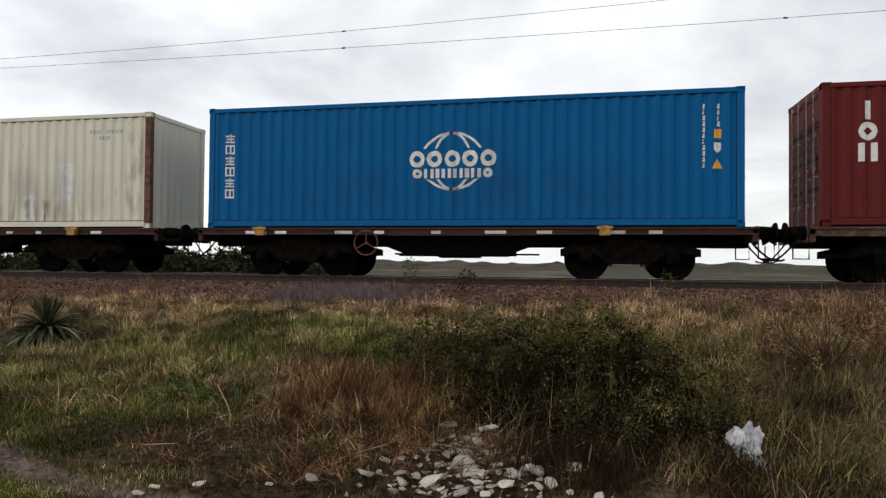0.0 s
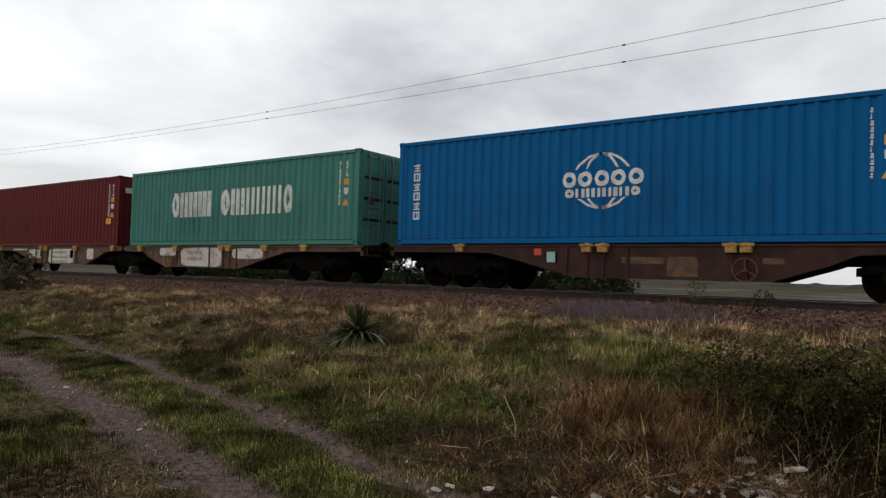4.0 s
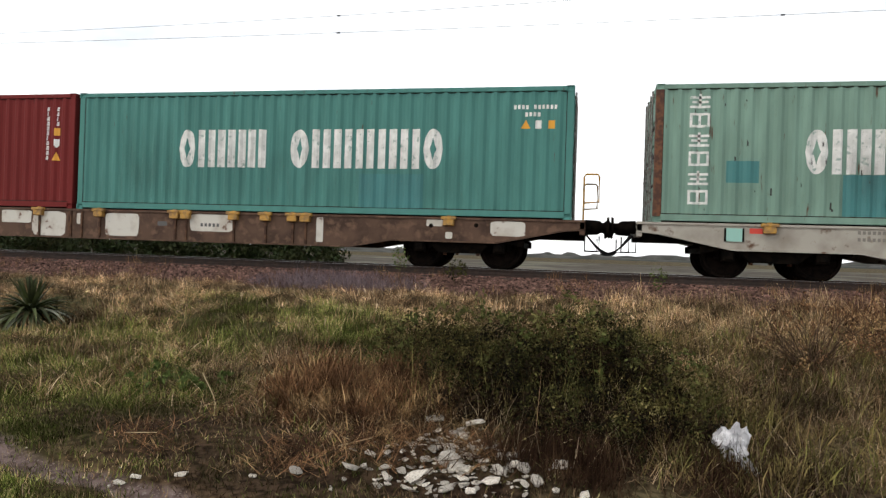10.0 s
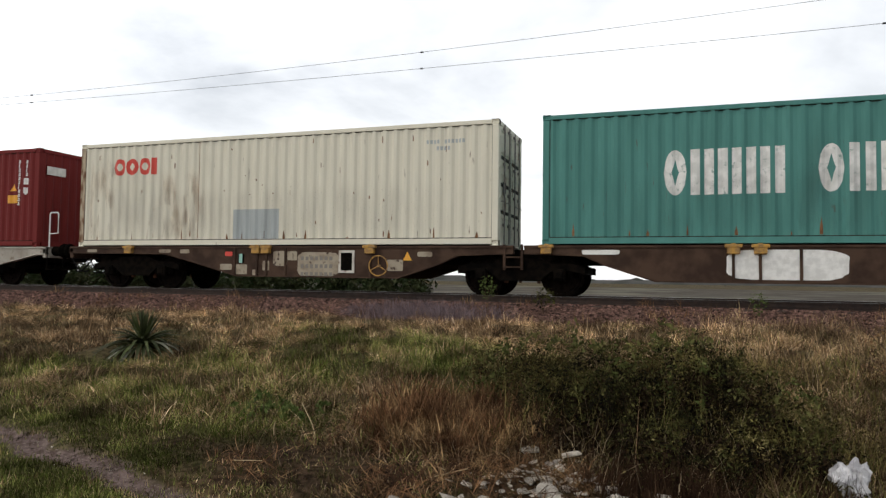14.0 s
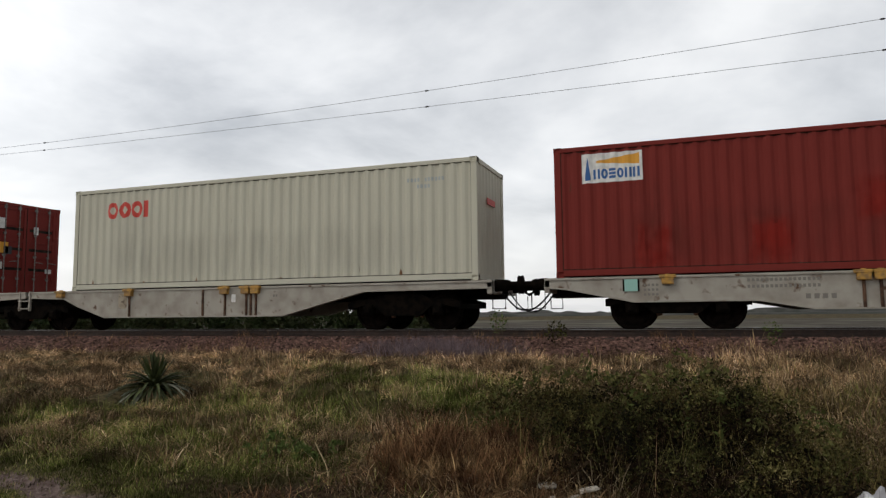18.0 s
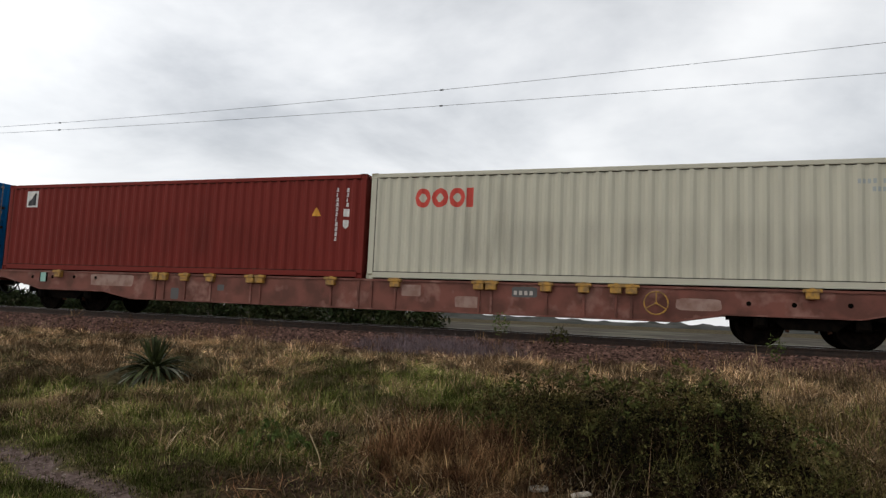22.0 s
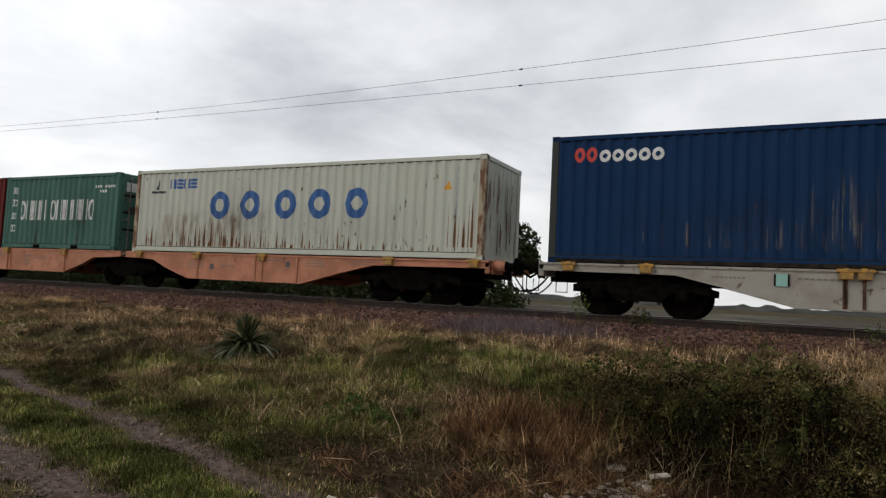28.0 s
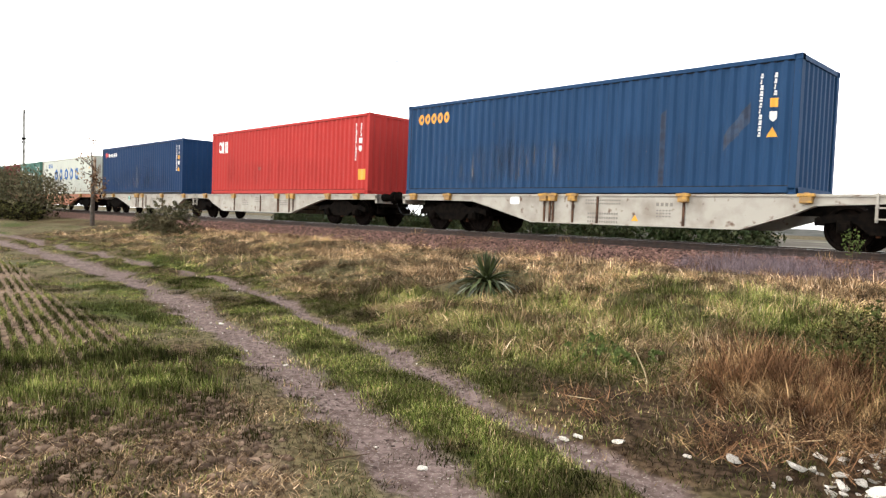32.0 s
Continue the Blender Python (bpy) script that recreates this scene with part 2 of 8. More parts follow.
W_RUSTY = material("rust_orange_panel", (0.15, 0.075, 0.035), 0.75, second=(0.08, 0.04, 0.025), scale=6)
W_UMBER = material("dark_umber_wagon_paint", (0.040, 0.023, 0.016), 0.75, spec=0.15, second=(0.075, 0.045, 0.03), scale=2.5, bump=0.15)
W_BEIGE = material("dirty_beige_panel", (0.36, 0.31, 0.23), 0.7, second=(0.22, 0.17, 0.12), scale=4, lo=0.45, hi=0.7, third=(0.06, 0.035, 0.025), third_scale=7, third_lo=0.6, third_hi=0.67)
P_DOORGREY = paint("dull_grey_door_paint", (0.19, 0.19, 0.17), 0.15, 0.62)
# black for painted-in edge shadow as well as gaskets, seams and grime
M_SHADE_SEAL = material("black_shade_seal_and_grime", (0.014, 0.012, 0.010), 0.8, second=(0.04, 0.03, 0.022), scale=5, spec=0.1)
# dark brown that also holds the shadows beside the ribs
W_RIB = material("dark_brown_wagon_rib", (0.13, 0.072, 0.045), 0.8, second=(0.06, 0.035, 0.025), scale=6, spec=0.1)
M_RAIL = material("rusty_rail", (0.045, 0.025, 0.017), 0.7, 0.2, second=(0.025, 0.015, 0.011), scale=8)
M_RAILTOP = material("bright_rail_head", (0.30, 0.30, 0.30), 0.3, 0.9)
M_SLEEPER = material("weathered_sleeper", (0.075, 0.050, 0.040), 0.9, second=(0.045, 0.03, 0.024), scale=6, bump=0.3)
M_BALLAST = material("reddish_ballast_stone", (0.205, 0.120, 0.098), 0.9, second=(0.085, 0.050, 0.042), scale=9, bump=0.3, island=0.8, spec=0.1)
M_ROCK = material("white_limestone_rubble", (0.80, 0.75, 0.67), 0.9, second=(0.46, 0.38, 0.29), scale=12, lo=0.48, hi=0.68, bump=0.7, bump_scale=22, random_value=0.35, third=(0.14, 0.09, 0.06), third_scale=16, third_lo=0.57, third_hi=0.67, spec=0.1)
M_BAG = material("white_plastic_bag", (0.66, 0.655, 0.67), 0.45, second=(0.36, 0.355, 0.37), scale=9, bump=0.4, bump_scale=12)
M_STRAW = material("pale_straw", (0.46, 0.36, 0.22), 0.8, island=0.5, spec=0.03)
M_RUSTGRASS = material("russet_dead_stems", (0.205, 0.112, 0.056), 0.85, second=(0.052, 0.026, 0.015), scale=2.6, third=(0.42, 0.28, 0.14), third_scale=3.5, third_lo=0.54, third_hi=0.66, island=0.75, spec=0.03)
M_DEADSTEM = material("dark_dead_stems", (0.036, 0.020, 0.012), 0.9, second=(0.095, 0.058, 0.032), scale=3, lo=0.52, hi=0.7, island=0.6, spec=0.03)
# second puts the bush's dark gaps into the leaf colour, third its highlights
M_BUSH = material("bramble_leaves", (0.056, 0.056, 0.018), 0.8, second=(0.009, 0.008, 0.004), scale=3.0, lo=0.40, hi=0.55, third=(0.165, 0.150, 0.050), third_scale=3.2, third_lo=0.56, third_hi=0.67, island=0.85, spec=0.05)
M_TWIG = material("brown_twigs", (0.085, 0.055, 0.035), 0.9, island=0.4, spec=0.05)
M_WEED = material("fresh_weed_leaves", (0.075, 0.105, 0.028), 0.7, second=(0.10, 0.13, 0.04), scale=5, island=0.5, spec=0.06)
M_YUCCA = material("green_yucca_leaf", (0.036, 0.046, 0.014), 0.55, second=(0.090, 0.105, 0.040), scale=3, lo=0.45, hi=0.7, random_value=0.5, spec=0.3)
M_BARK = material("grey_brown_bark", (0.09, 0.07, 0.055), 0.9, second=(0.05, 0.04, 0.03), scale=9, bump=0.5)
M_LEAF = material("dark_tree_leaves", (0.035, 0.055, 0.020), 0.6, second=(0.06, 0.07, 0.03), scale=1.5, island=0.45, spec=0.12)
M_HEDGE = material("brown_green_hedge", (0.115, 0.098, 0.055), 0.8, second=(0.060, 0.060, 0.030), scale=0.8, island=0.6, spec=0.05)
# greyed base colour puts the haze of distance into the woods
M_FARWOOD = material("distant_woodland", (0.095, 0.095, 0.088), 0.9, second=(0.060, 0.062, 0.056), scale=0.12, spec=0.1)
M_CONCRETE = material("grey_concrete_pole", (0.34, 0.33, 0.31), 0.85, second=(0.25, 0.24, 0.22), scale=3)
M_WIRE = material("dull_cable", (0.07, 0.07, 0.075), 0.6, 0.3)
M_VIOLET = material("grey_violet_dead_brush", (0.19, 0.145, 0.155), 0.9, island=0.5, spec=0.05)
M_OLIVE = material("olive_weed_blades", (0.150, 0.145, 0.042), 0.8, second=(0.21, 0.155, 0.065), scale=1.5, island=0.6, spec=0.05)
M_FAINT = material("faded_notice_print", (0.20, 0.185, 0.16), 0.7)
M_PALENOTE = material("pale_notice_print", (0.50, 0.46, 0.42), 0.7)
M_NOTE = material("small_dark_notice_print", (0.10, 0.10, 0.10), 0.7)
M_WHEELRIM = material("dull_red_hand_wheel", (0.13, 0.045, 0.03), 0.7)


def tuft_material():
    """Grass that is dry or green by tuft, and varies from blade to blade."""
    m = bpy.data.materials.new("mixed_verge_grass")
    m.use_nodes = True
    n, l = m.node_tree.nodes, m.node_tree.links
    b = n["Principled BSDF"]
    b.inputs["Roughness"].default_value, b.inputs["Specular IOR Level"].default_value = 0.9, 0.03
    isl = n.new("ShaderNodeNewGeometry").outputs["Random Per Island"]

    def maths(op, a, c):
        x = n.new("ShaderNodeMath"); x.operation = op
        for i, v in enumerate((a, c)):
            if isinstance(v, (int, float)):
                x.inputs[i].default_value = v
            else:
                l.new(v, x.inputs[i])
        return x.outputs[0]

    def ramp(*stops):
        x = n.new("ShaderNodeValToRGB")
        e = x.color_ramp.elements
        for i, (pos, col) in enumerate(stops):
            q = e[i] if i < 2 else e.new(pos)
            q.position, q.color = pos, (*col, 1)
        l.new(isl, x.inputs[0])
        return x.outputs[0]

    dry = ramp((0.0, (0.050, 0.026, 0.014)), (1.0, (0.60, 0.46, 0.31)), (0.40, (0.20, 0.125, 0.066)), (0.80, (0.375, 0.262, 0.152)))
    green = ramp((0.0, (0.027, 0.036, 0.007)), (1.0, (0.28, 0.28, 0.095)), (0.5, (0.108, 0.138, 0.027)))
    att = n.new("ShaderNodeAttribute"); att.attribute_name = "green"
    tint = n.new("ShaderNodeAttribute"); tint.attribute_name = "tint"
    other = maths("FRACT", maths("MULTIPLY", isl, 17.31), 0.0)
    fac = n.new("ShaderNodeMapRange")
    fac.inputs["From Min"].default_value, fac.inputs["From Max"].default_value = 0.35, 0.65
    l.new(maths("ADD", att.outputs["Fac"], maths("MULTIPLY", maths("SUBTRACT", other, 0.5), 0.8)), fac.inputs["Value"])
    mix = n.new("ShaderNodeMix"); mix.data_type = "RGBA"
    l.new(fac.outputs[0], mix.inputs["Factor"]), l.new(dry, mix.inputs["A"]), l.new(green, mix.inputs["B"])
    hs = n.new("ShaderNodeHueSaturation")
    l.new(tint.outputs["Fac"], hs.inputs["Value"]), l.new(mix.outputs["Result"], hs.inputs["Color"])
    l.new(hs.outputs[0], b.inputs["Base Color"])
    return m


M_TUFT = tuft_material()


def film_material(name, colour, strength, across=4.0, along=0.5, lo=0.38, hi=0.68):
    """A thin stain over paint: patchy, streaked upright, fading out at its edges."""
    m = bpy.data.materials.new(name)
    m.use_nodes = True
    n, l = m.node_tree.nodes, m.node_tree.links
    b = n["Principled BSDF"]
    b.inputs["Base Color"].default_value = (*colour, 1)
    b.inputs["Roughness"].default_value, b.inputs["Specular IOR Level"].default_value = 0.85, 0.1
    co = n.new("ShaderNodeTexCoord")
    mp = n.new("ShaderNodeMapping"); mp.inputs["Scale"].default_value = (across, across, along)
    l.new(co.outputs["Object"], mp.inputs["Vector"])
    t = n.new("ShaderNodeTexNoise"); t.inputs["Scale"].default_value, t.inputs["Detail"].default_value = 1.6, 5
    l.new(mp.outputs[0], t.inputs["Vector"])
    r = n.new("ShaderNodeMapRange"); r.inputs["From Min"].default_value, r.inputs["From Max"].default_value = lo, hi
    r.inputs["To Max"].default_value = strength
    l.new(t.outputs["Fac"], r.inputs["Value"])
    sep = n.new("ShaderNodeSeparateXYZ"); l.new(co.outputs["Generated"], sep.inputs[0])
    last = r.outputs[0]
    for axis in ("X", "Z"):
        d = n.new("ShaderNodeMath"); d.operation = "SUBTRACT"; d.inputs[1].default_value = 0.5
        l.new(sep.outputs[axis], d.inputs[0])
        e = n.new("ShaderNodeMath"); e.operation = "ABSOLUTE"; l.new(d.outputs[0], e.inputs[0])
        f = n.new("ShaderNodeMapRange"); f.interpolation_type = "SMOOTHSTEP"
        f.inputs["From Min"].default_value, f.inputs["From Max"].default_value = 0.5, 0.22
        l.new(e.outputs[0], f.inputs["Value"])
        k = n.new("ShaderNodeMath"); k.operation = "MULTIPLY"
        l.new(last, k.inputs[0]), l.new(f.outputs[0], k.inputs[1])
        last = k.outputs[0]
    l.new(last, b.inputs["Alpha"])
    return m


F_SOOT = film_material("soot_film", (0.018, 0.019, 0.016), 0.95, 5.0, 0.35, 0.30, 0.58)
F_GRIME = film_material("grime_film", (0.05, 0.038, 0.028), 0.11, 2.0, 0.3)
F_RUST = film_material("rust_film", (0.36, 0.20, 0.09), 0.42, 3.0, 0.8, 0.46, 0.70)
F_SCUFF = film_material("pale_scuff_film", (0.46, 0.40, 0.35), 0.38, 9.0, 0.5, 0.57, 0.75)
F_RED = film_material("bright_red_film", (0.36, 0.028, 0.020), 0.6, 1.6, 1.2, 0.32, 0.6)

# ---- mesh helpers ----


def box(bm, x0, x1, y0, y1, z0, z1):
    v = [bm.verts.new((x, y, z)) for x in (x0, x1) for y in (y0, y1) for z in (z0, z1)]
    for q in ((0, 1, 3, 2), (4, 6, 7, 5), (0, 4, 5, 1), (2, 3, 7, 6), (0, 2, 6, 4), (1, 5, 7, 3)):
        bm.faces.new([v[i] for i in q])
    return v


def boxes(*sizes, bevel=0.0):
    bm = bmesh.new()
    for s in sizes:
        box(bm, *s)
    if bevel:
        bmesh.ops.bevel(bm, geom=bm.edges[:], offset=bevel, segments=1, affect="EDGES")
    return bm


def rod(bm, a, b, r, n=8, r2=None):
    """A round bar from a to b."""
    a, b = Vector(a), Vector(b)
    q = (b - a).to_track_quat("Z", "Y").to_matrix()
    rings = []
    for p, k in ((a, r), (b, r if r2 is None else r2)):
        rings.append([bm.verts.new(p + q @ Vector((k * math.cos(2 * math.pi * i / n), k * math.sin(2 * math.pi * i / n), 0))) for i in range(n)])
    for i in range(n):
        bm.faces.new((rings[0][i], rings[0][(i + 1) % n], rings[1][(i + 1) % n], rings[1][i]))
    bm.faces.new(rings[0][::-1]), bm.faces.new(rings[1])


def rods(*list_of_rods):
    bm = bmesh.new()
    for item in list_of_rods:
        rod(bm, *item)
    return bm


def tube(bm, points, r, n=6):
    """A round bar bent along points, in one piece; it closes where the ends meet."""
    pts = [Vector(q) for q in points]
    closed = (pts[0] - pts[-1]).length < 1e-6
    if closed:
        pts = pts[:-1]
    m = len(pts)
    rings = []
    up = Vector((0.31, 0.17, 0.93))
    for i in range(m):
        a = pts[i - 1] if closed or i else pts[0]
        b = pts[(i + 1) % m] if closed or i < m - 1 else pts[-1]
        d = (b - a).normalized()
        s = d.cross(up)
        if s.length < 0.2:
            s = d.cross(Vector((0.9, 0.3, 0.1)))
        s.normalize()
        t = d.cross(s)
        rings.append([bm.verts.new(pts[i] + s * (r * math.cos(2 * math.pi * k / n)) + t * (r * math.sin(2 * math.pi * k / n))) for k in range(n)])
    for a, b in zip(rings, rings[1:] + ([rings[0]] if closed else [])):
        for k in range(n):
            bm.faces.new((a[k], a[(k + 1) % n], b[(k + 1) % n], b[k]))
    if not closed:
        bm.faces.new(rings[0][::-1]), bm.faces.new(rings[-1])


def lathe(bm, profile, n):
    """A turned body about the y axis: (radius, y) pairs."""
    rings = []
    for r, y in profile:
        rings.append([bm.verts.new((r * math.cos(2 * math.pi * i / n), y, r * math.sin(2 * math.pi * i / n))) for i in range(n)])
    for a, b in zip(rings, rings[1:]):
        for i in range(n):
            bm.faces.new((a[i], a[(i + 1) % n], b[(i + 1) % n], b[i]))
    bm.faces.new(rings[0]), bm.faces.new(rings[-1][::-1])


def mesh_of(name, bm, smooth=False):
    bmesh.ops.recalc_face_normals(bm, faces=bm.faces[:])
    me = bpy.data.meshes.new(name)
    bm.to_mesh(me)
    bm.free()
    if smooth:
        me.polygons.foreach_set("use_smooth", [True] * len(me.polygons))
    me.materials.append(None)
    return me


CACHE = {}


def shared(key, make, smooth=False):
    """The mesh under that key, made once."""
    if key not in CACHE:
        CACHE[key] = mesh_of(str(key[0]) if isinstance(key, tuple) else key, make(), smooth)
    return CACHE[key]


def piece(name, me, mat, parent=None, label="", m=None):
    """An object on a mesh, with a material of its own, under its thing."""
    ob = new(name, me)
    ob.material_slots[0].link = "OBJECT"
    ob.material_slots[0].material = mat
    if parent:
        ob.parent = parent
    if m is not None:
        ob.matrix_basis = m
    if label:
        tagged(ob, label)
    return ob


def part(name, bm, mat, parent=None, label="", m=None, smooth=False):
    return piece(name, mesh_of(name, bm, smooth), mat, parent, label, m)


def sheet_mesh(name, verts, faces_flat, sizes):
    """A mesh from arrays: verts (n, 3), the flat corner list, and the corners of each face."""
    me = bpy.data.meshes.new(name)
    me.vertices.add(len(verts))
    me.vertices.foreach_set("co", np.asarray(verts, dtype=np.float32).ravel())
    me.loops.add(len(faces_flat))
    me.loops.foreach_set("vertex_index", np.asarray(faces_flat, dtype=np.int32))
    sizes = np.asarray(sizes, dtype=np.int32)
    me.polygons.add(len(sizes))
    me.polygons.foreach_set("loop_start", np.concatenate([[0], np.cumsum(sizes)[:-1]]).astype(np.int32))
    me.update(calc_edges=True)
    me.materials.append(None)
    return me


# ---- the ground ----
rng = np.random.default_rng(7)
LATTICE = rng.random((256, 256))


def fbm(x, y, scale, octaves=4):
    """Smooth noise from 0 to 1 over arrays."""
    out, amp, tot = 0.0, 1.0, 0.0
    for k in range(octaves):
        u, v = x * scale * 2 ** k + 17.3 * k, y * scale * 2 ** k + 5.1 * k
        i, j = np.floor(u).astype(int), np.floor(v).astype(int)
        a, b = u - i, v - j
        a, b = a * a * (3 - 2 * a), b * b * (3 - 2 * b)
        g = lambda p, q: LATTICE[p % 256, q % 256]
        out = out + amp * ((g(i, j) * (1 - a) + g(i + 1, j) * a) * (1 - b) + (g(i, j + 1) * (1 - a) + g(i + 1, j + 1) * a) * b)
        tot, amp = tot + amp, amp * 0.5
    return out / tot


KEY_Y = [-60, 4.0, 6.5, 9, 11.5, 13.2, 14, 15, 17.6, 18.8, 20, 40, 400]
KEY_Z = [0, 0, 0.15, 0.42, 0.62, 0.75, 0.82, 1.08, 1.08, 0.75, 0.6, 0.3, 0.1]
RUT_A = [(0.5, 1.6), (-2.93, 2.73), (-4.09, 3.12), (-5.25, 3.49), (-7.74, 4.14), (-11.0, 4.77), (-14.0, 5.23), (-18.0, 5.62), (-23.3, 5.83), (-60, 6.0)]
RUT_B = [(4, 2.9), (0, 3.45), (-2.07, 3.87), (-2.94, 4.04), (-3.99, 4.36), (-5.29, 4.76), (-7.3, 5.36), (-10.2, 6.06), (-13.3, 6.57), (-15.5, 6.69), (-60, 7.2)]


def line_y(line, x):
    return np.interp(x, [p[0] for p in line][::-1], [p[1] for p in line][::-1])


def rut(x, y):
    """How bare the cart track is, 0 to 1."""
    wob = (fbm(x, y, 1.3) - 0.5) * 0.5 + (fbm(x, y, 5.0, 2) - 0.5) * 0.25
    a = 1 - np.clip((np.abs(y - line_y(RUT_A, x) + wob) - 0.16) / 0.32, 0, 1)
    b = 1 - np.clip((np.abs(y - line_y(RUT_B, x) + wob * 0.7) - 0.09) / 0.16, 0, 1)
    b = b * np.clip(0.55 + 0.9 * fbm(x + 9, y, 0.7), 0, 1)
    return np.maximum(a, b)


def field_edge(x):
    return np.interp(x, [-60, -21, -17.7, -10.3, -5.5, -3.6, -2.6, 10], [5.0, 4.35, 4.15, 3.35, 2.8, 2.3, 1.5, -9])


ROW = 0.15          # spacing of the drilled rows


def ploughed(x, y):
    e = field_edge(x) + (fbm(x, y, 0.8) - 0.5) * 0.8
    return np.clip((e - y) / 0.5, 0, 1)


def height(x, y):
    x, y = np.asarray(x, float), np.asarray(y, float)
    z = np.interp(y, KEY_Y, KEY_Z)
    near = np.exp(-(np.maximum(np.abs(x + 8) - 25, 0) / 20) ** 2)
    verge = np.clip((y - 5) / 2, 0, 1) * np.clip((13.5 - y) / 1.5, 0, 1)
    z = z + near * verge * ((fbm(x, y, 0.55) - 0.5) * 0.26 + (fbm(x + 60, y, 1.25, 3) - 0.5) * 0.30)
    z = z + near * (fbm(x + 40, y, 2.2, 3) - 0.5) * 0.05 * np.clip((14 - y) / 1, 0.15, 1)
    z = z - 0.045 * rut(x, y)
    rows = 0.5 + 0.5 * np.sin((y + 0.155 * x) * 2 * math.pi / ROW)
    clods = np.clip((x + 6.8) / 1.2, 0.25, 1)
    z = z + ploughed(x, y) * (rows * 0.03 * (1 - 0.8 * clods) + (fbm(x, y, 6, 3) - 0.5) * 0.13 * clods) * (y < 8)
    return z


def graded(lo, a, b, hi, step, grow=1.22):
    """Steps even from a to b, growing outside."""
    mid = list(np.arange(a, b, step))
    left, d, v = [], step, a
    while v > lo:
        d *= grow; v -= d; left.append(v)
    right, d, v = [], step, mid[-1]
    while v < hi:
        d *= grow; v += d; right.append(v)
    return np.array(left[::-1] + mid + right)


gx = graded(-2600, -27, 7, 2600, 0.085)
gy = graded(-900, 4.8, 15.3, 2600, 0.085)
gy = np.concatenate([graded(-900, 0.9, 4.8, 4.8, 0.035)[:-2], gy[gy >= 4.8]])
GX, GY = np.meshgrid(gx, gy, indexing="ij")
gverts = np.stack([GX, GY, height(GX, GY)], -1).reshape(-1, 3)
ni, nj = len(gx), len(gy)
ids = np.arange(ni * nj).reshape(ni, nj)
quads = np.stack([ids[:-1, :-1], ids[1:, :-1], ids[1:, 1:], ids[:-1, 1:]], -1).reshape(-1, 4)
gme = sheet_mesh("ground", gverts, quads.ravel(), np.full(len(quads), 4))
gme.polygons.foreach_set("use_smooth", [True] * len(gme.polygons))


def masks(x, y):
    bare = rut(x, y)
    plough = ploughed(x, y) * (y < 8)
    ballast = np.clip((y - 13.1 + (fbm(x, y, 0.9) - 0.5) * 1.0) / 0.6, 0, 1) * np.clip((19.3 - y) / 0.6, 0, 1)
    lush = np.clip((fbm(x + 3, y, 0.42) - 0.57) * 6, 0, 1)
    spots = ((-6.5, 8.6, 1.0), (-4.8, 8.2, 1.0), (-4.1, 6.4, 0.9), (-5.3, 10.8, 0.7), (-3.5, 10.1, 0.9), (-5.5, 6.4, 0.6), (-4.2, 4.7, 0.4), (-2.3, 4.65, 0.35), (-7.2, 7.0, 0.9), (-2.6, 9.0, 1.0), (-6.5, 3.9, 0.8), (-4.5, 3.8, 0.8), (-3.2, 3.45, 0.6), (-11, 3.9, 1.2), (-1.2, 2.7, 0.7), (-5.8, 6.0, 0.7))
    for cx, cy, r in spots:
        lush = np.maximum(lush, np.clip(1.35 - np.hypot((x - cx) / 1.3, y - cy) / r, 0, 1))
    lush = lush * np.clip(1 - (y - 10.6) / 1.6, 0, 1) * np.clip((fbm(x + 11, y, 1.3) - 0.30) * 4, 0.1, 1)
    lush = lush * (1 - np.clip((x + 3.4) / 0.5, 0, 1) * np.clip((y - 3.75) / 0.3, 0, 1) * np.clip((7.2 - y) / 0.6, 0, 1))
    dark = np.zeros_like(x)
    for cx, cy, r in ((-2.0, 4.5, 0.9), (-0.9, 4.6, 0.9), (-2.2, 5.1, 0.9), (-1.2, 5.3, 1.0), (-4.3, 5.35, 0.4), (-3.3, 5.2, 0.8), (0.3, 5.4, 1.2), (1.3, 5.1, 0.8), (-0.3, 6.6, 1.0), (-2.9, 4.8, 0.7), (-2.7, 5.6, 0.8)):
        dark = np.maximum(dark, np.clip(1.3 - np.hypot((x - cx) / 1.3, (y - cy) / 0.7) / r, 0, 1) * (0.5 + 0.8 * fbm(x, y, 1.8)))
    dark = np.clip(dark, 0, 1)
    return bare, plough, ballast, lush, dark


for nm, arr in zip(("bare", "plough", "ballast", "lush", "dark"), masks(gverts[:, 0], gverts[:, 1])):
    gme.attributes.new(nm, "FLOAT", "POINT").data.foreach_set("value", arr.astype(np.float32))


